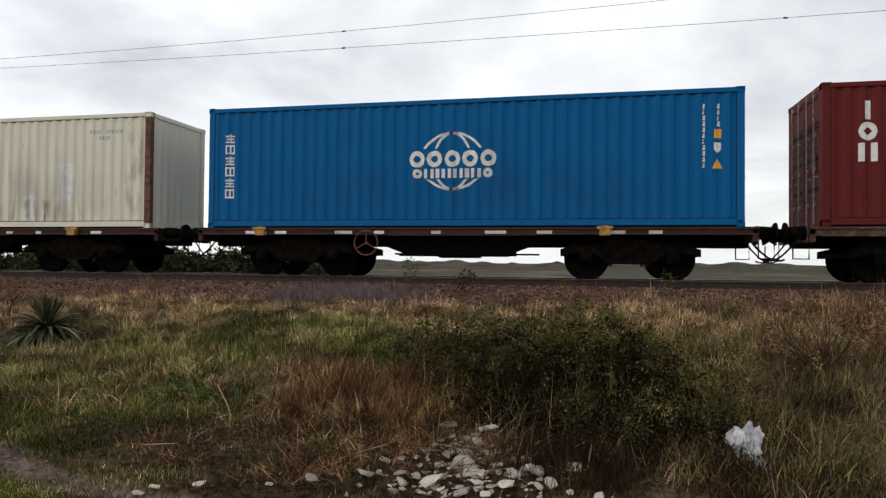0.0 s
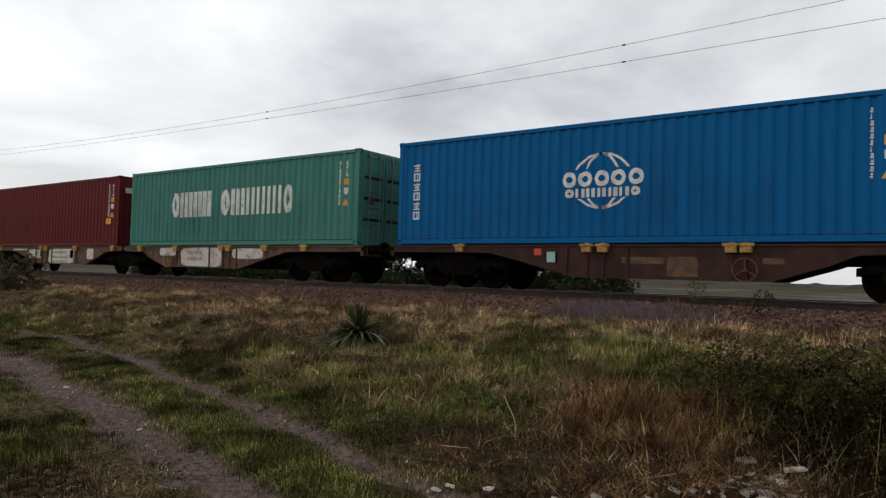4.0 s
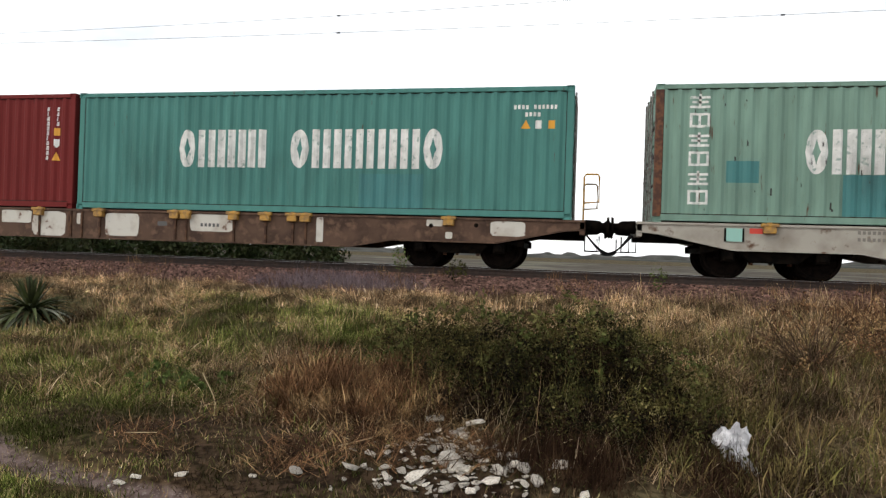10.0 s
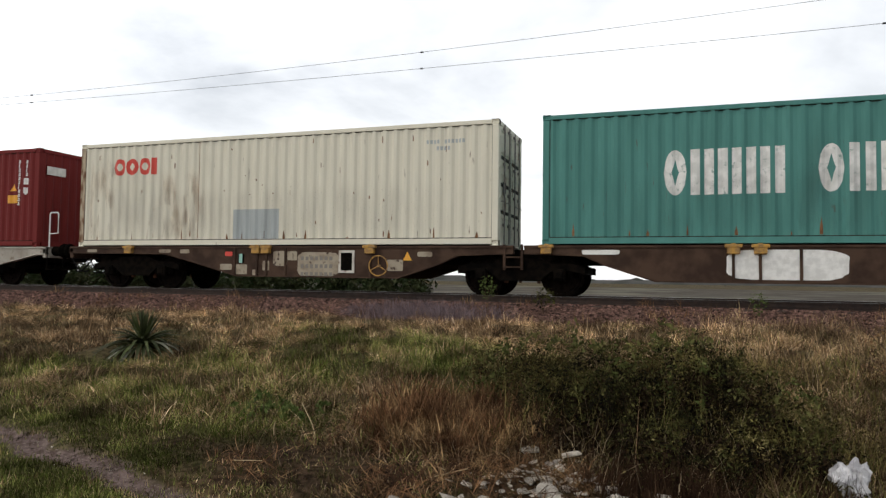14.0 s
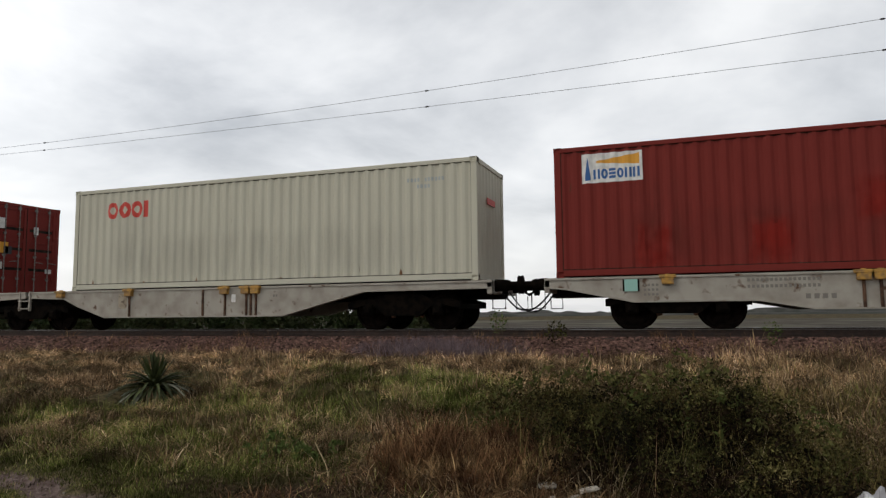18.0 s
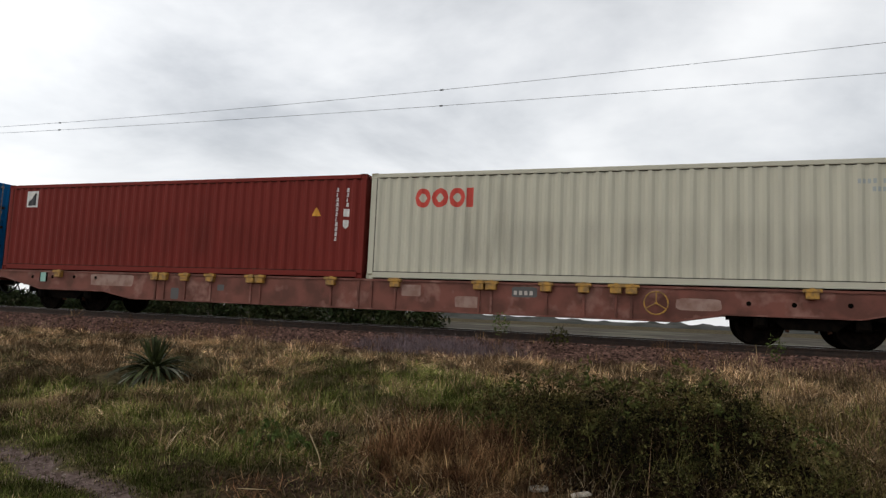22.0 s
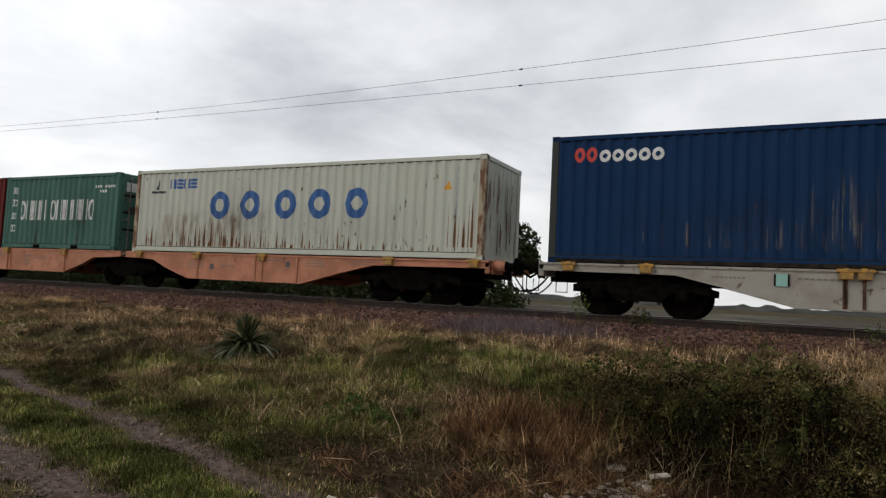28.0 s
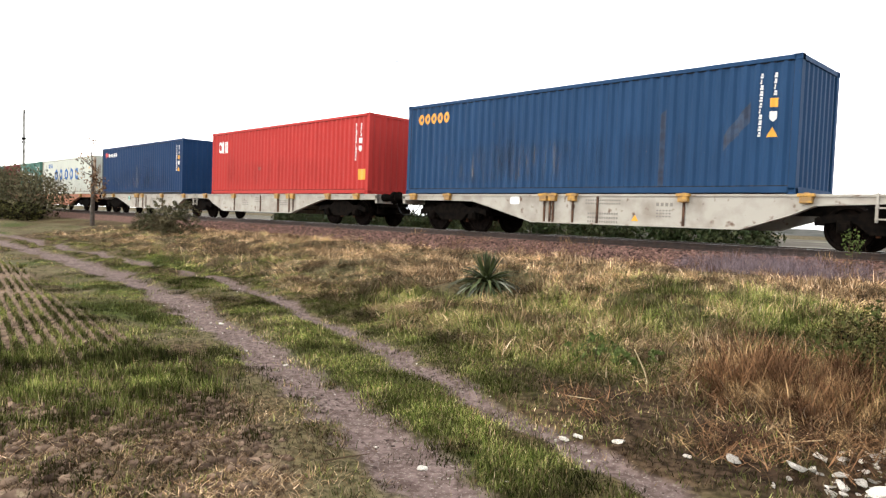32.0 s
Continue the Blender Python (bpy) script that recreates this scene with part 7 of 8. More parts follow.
tufts("tall_dry_weeds", x, y, 12, 0.12, 0.85, "tall thin dry weeds on the ballast foot", "weeds", 0.0, (0.05, 0.55), (0.005, 0.010), 70, 0.5, M_RUSTGRASS)
x, y, r = scatter(1150, 0.6, 9, 5.0, 10.5, right(5, 0.8, 0.5), 33)
tufts("mixed_weeds", x, y, 18, 0.08, 0.36 * (0.5 + 0.8 * fbm(x, y, 0.8)), "olive weeds among the dead stems", "weeds", 0.55, (0.2, 0.95), (0.006, 0.014), 34, 0.9, M_OLIVE)
x, y, r = scatter(1500, 0.9, 9, 5.2, 13, right(15, 0.6, 0.50), 35)
tufts("pale_seed_stems", x, y, 14, 0.07, 0.32, "pale seed stems beside the bramble", "grass", 0.22, (0.15, 0.95), (0.003, 0.008), 36, 0.9)
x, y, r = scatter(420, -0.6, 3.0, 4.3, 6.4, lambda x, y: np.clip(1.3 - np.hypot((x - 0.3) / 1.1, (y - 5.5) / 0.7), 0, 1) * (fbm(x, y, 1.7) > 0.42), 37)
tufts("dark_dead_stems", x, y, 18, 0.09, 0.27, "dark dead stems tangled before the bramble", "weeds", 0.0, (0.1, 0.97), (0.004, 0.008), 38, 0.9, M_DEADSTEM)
# brushwood on the ballast's edge
x, y, r = scatter(420, -8.2, -2.6, 13.0, 15.0, lambda x, y: np.clip(1.2 - np.hypot((x + 5.2) / 1.9, (y - 14.0) / 0.75), 0, 1), 39)
tufts("dead_brush", x, y, 16, 0.09, 0.22, "grey-violet dead brush on the ballast edge", "brush", 0.0, (0.2, 0.97), (0.005, 0.010), 40, 0.4, M_VIOLET)
x, y, r = scatter(260, -30, 9, 13.0, 15.1, lambda x, y: (fbm(x, y, 1.3) > 0.60) * near_weight(x, y) * 2, 41)
tufts("ballast_weeds", x, y, 12, 0.08, 0.24, "thin dead weeds in the ballast shoulder", "weeds", 0.1, (0.1, 0.8), (0.005, 0.009), 42, 0.5, M_RUSTGRASS)


def leaf_cloud(name, centres, radii, n, size, mat, parent=None, label="", seed=1, spray=0.0):
    """Small folded leaves in lumps with gaps; spray gathers them on twigs of that length."""
    r = np.random.default_rng(seed)
    centres, radii = np.asarray(centres, float), np.asarray(radii, float)
    w = radii[:, 0] * radii[:, 1]

    def spots(m):
        k = r.choice(len(centres), m, p=w / w.sum())
        d = r.normal(size=(m, 3)); d /= np.linalg.norm(d, axis=1)[:, None]
        rad = (0.5 + 0.5 * r.random(m)) * (0.65 + 0.7 * fbm(d[:, 0] * 2 + k, d[:, 1] * 2 + d[:, 2] * 3, 1.6))
        return centres[k] + d * radii[k] * rad[:, None], d

    if spray:
        m = max(8, n // 26)
        foot, d = spots(m)
        out = d * [1, 1, 0.5] + r.normal(0, 0.5, (m, 3)) + [0, 0, 0.1]
        out /= np.linalg.norm(out, axis=1)[:, None]
        i = r.integers(0, m, n)
        t = r.random(n)[:, None]
        p = foot[i] + out[i] * t * spray * (0.6 + 0.8 * r.random((m, 1))[i]) + r.normal(0, spray * 0.10, (n, 3)) - [0, 0, 1] * t * t * spray * 0.45
    else:
        p, d = spots(n)
    a, b = r.normal(size=(n, 3)), r.normal(size=(n, 3))
    a /= np.linalg.norm(a, axis=1)[:, None]
    b -= a * (a * b).sum(1)[:, None]; b /= np.linalg.norm(b, axis=1)[:, None]
    c = np.cross(a, b)
    s = size * (0.5 + 1.0 * r.random(n))[:, None]
    v = np.stack([p - a * s, p - b * s * 0.45 + c * s * 0.18, p + a * s, p + b * s * 0.45 + c * s * 0.18], 1)
    base = np.arange(n)[:, None] * 4
    flatl = np.concatenate([base + [[0, 1, 2]], base + [[0, 2, 3]]], 1).ravel()
    return piece(name, sheet_mesh(name, v.reshape(-1, 3), flatl, np.full(2 * n, 3)), mat, parent, label)


def stem_bundle(bm, base, tips, r, rnd):
    for t in tips:
        b = Vector(base) + Vector((rnd.uniform(-0.1, 0.1), rnd.uniform(-0.1, 0.1), 0))
        m = (b + Vector(t)) / 2 + Vector((rnd.uniform(-0.1, 0.1), rnd.uniform(-0.1, 0.1), rnd.uniform(0, 0.12)))
        rod(bm, b, m, r, 5, r * 0.7), rod(bm, m, t, r * 0.7, 5, r * 0.3)


def shrub(name, lumps, n, size, mat, label, seed, stems=30, twig=0.008, spray=0.0):
    ob = tagged(new(name), label, "bush")
    rnd = random.Random(seed)
    cen = [(x, y, float(height(x, y)) + z) for x, y, z, *_ in lumps]
    rad = [q[3:] for q in lumps]
    bm = bmesh.new()
    for (cx, cy, cz), (rx, ry, rz) in zip(cen, rad):
        tips = [(cx + rnd.uniform(-1, 1) * rx, cy + rnd.uniform(-1, 1) * ry, cz + rnd.uniform(-0.2, 1.0) * rz) for _ in range(max(3, stems // len(cen)))]
        stem_bundle(bm, (cx, cy, float(height(cx, cy)) - 0.03), tips, twig, rnd)
    tagged(part("stem_tangle", bm, M_TWIG, ob, "thin brown stems"), kind="stuff")
    leaf_cloud("foliage", cen, rad, n, size, mat, ob, "", seed, spray)
    return ob


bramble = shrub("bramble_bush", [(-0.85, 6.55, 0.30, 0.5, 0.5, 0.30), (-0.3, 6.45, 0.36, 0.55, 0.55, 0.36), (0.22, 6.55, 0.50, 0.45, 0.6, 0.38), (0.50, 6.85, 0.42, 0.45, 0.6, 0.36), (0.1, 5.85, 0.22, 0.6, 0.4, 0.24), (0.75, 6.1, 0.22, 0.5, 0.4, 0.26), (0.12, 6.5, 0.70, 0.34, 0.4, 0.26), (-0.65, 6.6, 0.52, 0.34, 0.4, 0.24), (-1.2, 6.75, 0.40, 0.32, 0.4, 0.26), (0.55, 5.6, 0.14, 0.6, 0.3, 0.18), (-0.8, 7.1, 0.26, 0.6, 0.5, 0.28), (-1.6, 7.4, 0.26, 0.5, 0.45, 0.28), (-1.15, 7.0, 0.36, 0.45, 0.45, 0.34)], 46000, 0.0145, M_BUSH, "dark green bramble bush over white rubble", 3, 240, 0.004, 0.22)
M_OLIVELEAF = material("olive_brown_leaves", (0.098, 0.080, 0.028), 0.85, second=(0.040, 0.027, 0.011), scale=2.5, third=(0.21, 0.175, 0.075), third_scale=4.0, third_lo=0.55, third_hi=0.66, island=0.6, spec=0.03)
olive = [(-1.5, 7.2, 0.42, 0.55, 0.5, 0.30), (-0.75, 6.8, 0.52, 0.6, 0.5, 0.28), (0.0, 6.6, 0.66, 0.5, 0.5, 0.28), (0.75, 6.5, 0.40, 0.45, 0.5, 0.34), (1.05, 6.2, 0.24, 0.4, 0.4, 0.26), (0.3, 5.75, 0.20, 0.6, 0.35, 0.22)]
tagged(leaf_cloud("dry_foliage", [(x, y, float(height(x, y)) + z) for x, y, z, *_ in olive], [q[3:] for q in olive], 20000, 0.012, M_OLIVELEAF, bramble, "withered olive-brown foliage", 17, 0.34), kind="stuff")
M_FRESHLEAF = material("fresh_olive_bramble_leaves", (0.070, 0.085, 0.025), 0.7, second=(0.135, 0.125, 0.045), scale=3, island=0.6, spec=0.05)
tagged(leaf_cloud("fresh_foliage", [(x, y, float(height(x, y)) + z + 0.06) for x, y, z, *_ in olive[:4]], [q[3:] for q in olive[:4]], 2600, 0.027, M_FRESHLEAF, bramble, "lighter olive shoots on the bramble", 23, 0.26), kind="stuff")
# near-black leaves inside the bramble put its inner shade into the colour
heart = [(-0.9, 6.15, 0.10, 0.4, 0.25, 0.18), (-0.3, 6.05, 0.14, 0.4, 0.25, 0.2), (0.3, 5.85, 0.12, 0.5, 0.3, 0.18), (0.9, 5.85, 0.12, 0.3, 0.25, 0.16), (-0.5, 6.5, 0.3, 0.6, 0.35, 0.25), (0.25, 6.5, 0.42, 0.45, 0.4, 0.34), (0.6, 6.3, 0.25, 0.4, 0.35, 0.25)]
M_SHADELEAF = material("shade_bramble_leaves", (0.017, 0.012, 0.008), 0.9, second=(0.032, 0.021, 0.012), scale=6, island=0.5, spec=0.02)
tagged(leaf_cloud("dead_foliage", [(x, y, float(height(x, y)) + z) for x, y, z, *_ in heart], [q[3:] for q in heart], 11000, 0.028, M_SHADELEAF, bramble, "near-black leaves put inside the bramble as its shade", 19), kind="stuff")
x, y, r = scatter(150, -1.9, 1.4, 5.6, 7.6, lambda x, y: np.clip(1.3 - np.hypot((x + 0.1) / 1.5, (y - 6.6) / 0.8), 0, 1), 71)
tufts("bramble_sprays", x, y, 10, 0.12, 0.72 * (0.6 + 0.5 * fbm(x, y, 1.2)), "fine olive sprays arching out of the bramble", "weeds", 0.3, (0.1, 0.85), (0.004, 0.008), 72, 1.0, M_OLIVE)
# dead stalks that stand up through it and hang out of it
x, y, r = scatter(45, -1.6, 1.3, 5.5, 7.4, lambda x, y: np.clip(1.3 - np.hypot((x + 0.1) / 1.3, (y - 6.3) / 0.7), 0, 1), 53)
tufts("dead_stalks", x, y, 6, 0.10, 0.55, "thin dead stalks through the bramble", "weeds", 0.15, (0.05, 0.75), (0.003, 0.007), 54, 0.9)
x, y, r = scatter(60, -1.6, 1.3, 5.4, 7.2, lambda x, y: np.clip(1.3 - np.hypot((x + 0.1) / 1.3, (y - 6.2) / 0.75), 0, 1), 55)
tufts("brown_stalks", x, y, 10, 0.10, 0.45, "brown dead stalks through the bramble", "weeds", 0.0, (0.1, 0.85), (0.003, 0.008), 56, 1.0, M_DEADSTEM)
x, y, r = scatter(100, -0.2, 3.4, 4.4, 6.0, lambda x, y: np.clip(1.3 - np.hypot((x - 1.5) / 1.6, (y - 5.2) / 0.8), 0, 1) * (np.hypot(x - 1.17, y - 5.5) > 0.28), 83)
tufts("olive_grass", x, y, 16, 0.09, 0.30, "olive and buff grass in front of the bramble", "grass", lambda x, y: 0.02 + 0.5 * fbm(x, y, 1.1), (0.25, 0.97), (0.003, 0.007), 84, 1.0)
x, y, r = scatter(46, -1.3, 1.6, 5.2, 6.3, lambda x, y: np.clip(1.25 - np.hypot((x - 0.2) / 1.4, (y - 5.75) / 0.55), 0, 1), 81)
tufts("hanging_stems", x, y, 5, 0.14, 0.62, "pale dead stems hanging over the bramble's dark foot", "weeds", 0.0, (0.2, 0.9), (0.003, 0.006), 82, 1.2, M_STRAW)
shrub("weed_plant", [(-4.0, 6.15, 0.14, 0.32, 0.28, 0.18), (-3.62, 6.2, 0.08, 0.28, 0.24, 0.10), (-4.25, 6.25, 0.08, 0.24, 0.22, 0.11)], 1100, 0.026, M_WEED, "fresh green leafy weed on the verge", 5, 16, 0.005, 0.12)
shrub("dry_bush", [(2.6, 8.6, 0.4, 0.9, 0.6, 0.45), (3.7, 9.2, 0.42, 0.9, 0.6, 0.45), (5.0, 8.5, 0.4, 0.9, 0.7, 0.45)], 4000, 0.018, M_RUSTGRASS, "brown leafless brush beside the track", 7, 160, 0.005, 0.25)
shrub("verge_bush", [(-28.5, 11.6, 0.5, 1.1, 0.9, 0.75), (-27.4, 11.7, 0.6, 0.9, 0.8, 0.85), (-29.8, 11.4, 0.3, 0.9, 0.6, 0.45), (-28.0, 11.0, 0.3, 0.9, 0.6, 0.4)], 6500, 0.05, M_HEDGE, "ragged brown-green bush beside the track", 9, 60, 0.008, 0.35)
shrub("hedge_bush", [(-50, 12.2, 1.4, 3.2, 1.8, 1.6), (-54, 12.0, 1.7, 3.5, 2.0, 2.0), (-59, 12.2, 1.8, 4.0, 2.0, 2.2), (-64, 12.0, 1.9, 4.0, 2.0, 2.3)], 9000, 0.10, M_HEDGE, "large brown-green hedge bush at the bend of the track", 10, 30, 0.03)
shrub("hedge_bush", [(-49, 11.2, 0.5, 2.5, 1.0, 0.7), (-53, 11.0, 0.5, 2.5, 1.0, 0.8), (-57, 11.0, 0.5, 3.0, 1.0, 0.8)], 4000, 0.10, M_BUSH, "low dark hedge foot", 13, 20, 0.03)

# the yucca: a rosette of stiff pointed leaves
yucca = tagged(new("yucca_plant"), "spiky blue-green yucca rosette in dry grass", "plant")


def yucca_leaf(length, droop):
    """A keeled leaf that starts level and bends down."""
    bm = bmesh.new()
    rows = []
    for k in range(7):
        t = k / 6
        w = 0.030 * math.sin(math.pi * min(1, 0.30 + 0.70 * t)) ** 0.8 + 0.001
        x, z = length * (t - 0.25 * droop * t ** 3), -droop * length * t * t
        rows.append([bm.verts.new((x, -w, z + w * 0.45)), bm.verts.new((x, 0, z)), bm.verts.new((x, w, z + w * 0.45))])
    for a, b in zip(rows, rows[1:]):
        bm.faces.new((a[0], a[1], b[1], b[0])), bm.faces.new((a[1], a[2], b[2], b[1]))
    return bm


M_YUCCAPALE = material("pale_yucca_leaf", (0.17, 0.18, 0.12), 0.4, second=(0.30, 0.30, 0.23), scale=3, random_value=0.45, spec=0.3)
yz = float(height(yx, yy)) + 0.09
for i in range(120):
    f = i / 120
    up = 86 - 46 * min(1, f / 0.3) - 30 * max(0, f - 0.3) / 0.7
    drop = 0.03 if f < 0.22 else 0.40 if f < 0.5 else 0.85
    me = shared(("yucca_leaf", drop), lambda: yucca_leaf(0.66, drop))
    s = random.uniform(0.88, 1.08) * (0.82 if f < 0.22 else 0.85 if f < 0.5 else 1.0) + 0.36 * f
    m = pose(yx, yy, yz + 0.04 + 0.12 * (1 - f), 0, 0, i * 137.5) @ pose(0.03, 0, 0.0, 0, -up + random.uniform(-7, 7), 0) @ Matrix.Diagonal((s, random.uniform(0.8, 1.2), 1, 1))
    piece("leaf", me, M_YUCCAPALE if f > 0.5 and i % 4 == 0 else M_YUCCA, yucca, m=m)
skirt = shared(("yucca_leaf", 0.8), lambda: yucca_leaf(0.42, 0.8))
for i in range(26):
    piece("dead_leaf", skirt, M_STRAW if i % 3 else M_RUSTGRASS, yucca, "withered leaf", pose(yx, yy, yz + 0.10, 0, 0, i * 137.5 + 40) @ pose(0.03, 0, 0, 0, -random.uniform(-5, 20), 0))
part("stem", rods(((yx, yy, yz - 0.05), (yx, yy, yz + 0.12), 0.07, 8, 0.05)), M_BARK, yucca, "short thick stem")


# ---- rubble, stones, litter ----
def rock(seed, flat):
    """A broken lump or slab with sharp edges."""
    bm = bmesh.new()
    rnd = random.Random(seed)
    pts = []
    for i in range(14):
        a = rnd.uniform(0, 2 * math.pi)
        q = rnd.uniform(0.75, 1.0)
        pts.append(bm.verts.new((q * math.cos(a), q * math.sin(a), rnd.choice((-1, 1)) * flat * rnd.uniform(0.6, 1.0))))
    got = bmesh.ops.convex_hull(bm, input=pts)
    bmesh.ops.delete(bm, geom=[v for v in bm.verts if not v.link_faces], context="VERTS")
    bmesh.ops.bevel(bm, geom=bm.edges[:], offset=0.05, segments=1, affect="EDGES", clamp_overlap=True)
    return bm


SLABS = [mesh_of("stone", rock(s, 0.20)) for s in range(8)]
LUMPS = [mesh_of("stone", rock(20 + s, 0.6)) for s in range(6)]
rnd = random.Random(4)


def stone(x, y, s, group, label, slab=False, sunk=0.10, lift=0.0):
    z = float(height(x, y))
    tip = 22 if slab else 14
    m = pose(x, y, z + s * sunk + lift, rnd.uniform(-tip, tip), rnd.uniform(-tip, tip), rnd.uniform(0, 360)) @ Matrix.Diagonal((s, s * rnd.uniform(0.55, 0.9), s * rnd.uniform(0.6, 1.0), 1))
    ob = piece("stone", rnd.choice(SLABS if slab else LUMPS), M_ROCK, m=m)
    return tagged(ob, label, "stone", group)


for i in range(290):
    y = rnd.triangular(4.3, 6.0, 4.8)
    x = rnd.gauss(-0.85 - (y - 5.1) * 0.1, 0.12 + 0.25 * (6.0 - y) / 1.4)
    big = rnd.random() ** 2.2
    stone(x, y, 0.018 + 0.052 * big, "heap of white rubble", "broken white limestone piece in a rubble heap", rnd.random() < 0.92, 0.1, rnd.uniform(-0.01, 0.04))
for x, y, s in ((-1.55, 4.7, 0.09), (-1.2, 5.85, 0.12), (-0.86, 5.9, 0.14), (-0.1, 5.15, 0.09), (-0.35, 5.0, 0.09), (-0.9, 5.0, 0.10), (-0.55, 4.7, 0.09), (-1.05, 4.65, 0.10), (-0.25, 4.8, 0.08), (-1.9, 4.55, 0.07), (-0.7, 5.3, 0.09)):
    stone(x, y, s, "heap of white rubble", "larger broken white limestone slab in a rubble heap", True, 0.3, 0.02)
for x, y, s in ((-3.02, 4.2, 0.07), (-2.93, 4.24, 0.055), (-2.66, 4.36, 0.055), (-3.3, 3.0, 0.05), (-2.75, 3.2, 0.03), (-2.2, 4.5, 0.04), (-9.2, 4.5, 0.05), (-7.7, 4.3, 0.05), (-5.2, 3.4, 0.05), (-6.5, 3.9, 0.04)):
    stone(x, y, s, "stones along the cart track", "pale stone lying beside the wheel rut", True, 0.12)
for i in range(70):
    x = rnd.uniform(-14, -2)
    y = float(line_y(RUT_A if rnd.random() < 0.7 else RUT_B, x)) + rnd.gauss(0, 0.22)
    stone(x, y, rnd.uniform(0.008, 0.020), "pebbles in the ruts", "small pale pebble in the wheel rut", False, 0.1)

def crumbs(name, bx, by, size, squash, lift, mat, label, category, seed):
    """Many small broken lumps in one mesh."""
    br = np.random.default_rng(seed)
    nb = len(bx)
    bz = height(bx, by)
    cube = np.array([(-1, -1, -0.6), (1, -1, -0.7), (1, 1, -0.6), (-1, 1, -0.5), (-0.7, -0.8, 0.7), (0.8, -0.6, 0.5), (0.6, 0.8, 0.8), (-0.8, 0.7, 0.5)])
    ang = br.random(nb) * 6.28
    sc = (size[0] + (size[1] - size[0]) * br.random(nb) ** 2)[:, None]
    pts = cube[None] * (0.7 + 0.6 * br.random((nb, 8, 3)))
    px = pts[..., 0] * np.cos(ang)[:, None] - pts[..., 1] * np.sin(ang)[:, None]
    py = pts[..., 0] * np.sin(ang)[:, None] + pts[..., 1] * np.cos(ang)[:, None]
    bv = np.stack([bx[:, None] + px * sc, by[:, None] + py * sc, bz[:, None] + lift + pts[..., 2] * sc * squash], -1)
    fq = np.array([(3, 2, 1, 0), (4, 5, 6, 7), (0, 1, 5, 4), (1, 2, 6, 5), (2, 3, 7, 6), (3, 0, 4, 7)])
    bf = (np.arange(nb)[:, None, None] * 8 + fq[None]).reshape(-1)
    return tagged(piece(name, sheet_mesh(name, bv.reshape(-1, 3), bf, np.full(nb * 6, 4)), mat), label, category, kind="stuff")


# ballast stones on the shoulder, clods in the field
bx, by, r = scatter(19000, -32, 10, 13.5, 15.35, lambda x, y: np.clip((y - 13.3) / 0.9, 0.1, 1), 3)
crumbs("ballast_stones", bx, by, (0.013, 0.036), 0.8, 0.008, M_BALLAST, "reddish crushed ballast stones on the track shoulder", "ballast", 4)
M_GRAVEL = material("rut_gravel_grey", (0.19, 0.145, 0.128), 0.95, second=(0.11, 0.08, 0.07), scale=8, island=0.6, spec=0.03)
M_CLOD = material("brown_clods", (0.20, 0.140, 0.100), 0.95, second=(0.085, 0.056, 0.040), scale=8, island=0.6, spec=0.03)
bx, by, r = scatter(2600, -9, -2.4, 0.9, 3.2, lambda x, y: ploughed(x, y) * (0.12 + (fbm(x, y, 1.4) > 0.45)) * np.clip((x + 8.5) / 3, 0.15, 1), 5)
crumbs("soil_clods", bx, by, (0.010, 0.042), 0.7, 0.006, M_CLOD, "broken brown clods at the field's edge", "clods", 6)
bx, by, r = scatter(900, -16, -1.5, 1.8, 7, lambda x, y: rut(x, y) * (0.1 + (fbm(x, y, 1.9) > 0.5)) * near_weight(x, y), 7)
crumbs("rut_gravel", bx, by, (0.006, 0.016), 0.6, 0.003, M_GRAVEL, "crumbs of earth and gravel in the ruts", "gravel", 8)

# the plastic bag
bm = bmesh.new()
bmesh.ops.create_icosphere(bm, subdivisions=4, radius=1)
for v in bm.verts:
    q = v.co.copy()
    f = 1 + 0.35 * noise.noise(q * 1.7) + 0.26 * noise.noise(q * 4.0) + 0.16 * noise.noise(q * 9)
    v.co = Vector((q.x * 0.13 * f, q.y * 0.12 * f, max(-0.14, q.z * 0.18 * f)))
    v.co += Vector((0.30, -0.12, 0)) * max(0, -q.z)
tagged(part("plastic_bag", bm, M_BAG, m=pose(1.15, 5.60, float(height(1.15, 5.60)) + 0.13, 0, 18, 10)), "crumpled white plastic bag among weeds", "bag")

# a long pale reed and some fallen sticks
bm = bmesh.new()
tube(bm, [(-3.15, 5.7, 0.08), (-3.3, 5.85, 0.24), (-3.5, 6.0, 0.40)], 0.004, 5)
tagged(part("reed_stalk", bm, M_STRAW), "leaning pale reed stalk in the grass", "stalk")
dead = random.Random(8)
for i in range(26):
    x, y, a, n = dead.uniform(-3.4, -0.6), dead.uniform(4.75, 5.75), dead.uniform(-80, 80), dead.uniform(0.12, 0.55)
    d = Vector((math.cos(radians(a)), math.sin(radians(a)), 0)) * n / 2
    c0 = Vector((x, y, float(height(x, y)) + 0.035))
    tagged(part("stick", rods((c0 - d, c0 + d + Vector((0, 0, dead.uniform(0.0, 0.08))), 0.0045, 5, 0.003)), M_STRAW if i % 5 == 0 else M_TWIG), "dry broken stalk lying before the russet clump", "stick", "broken stalks")
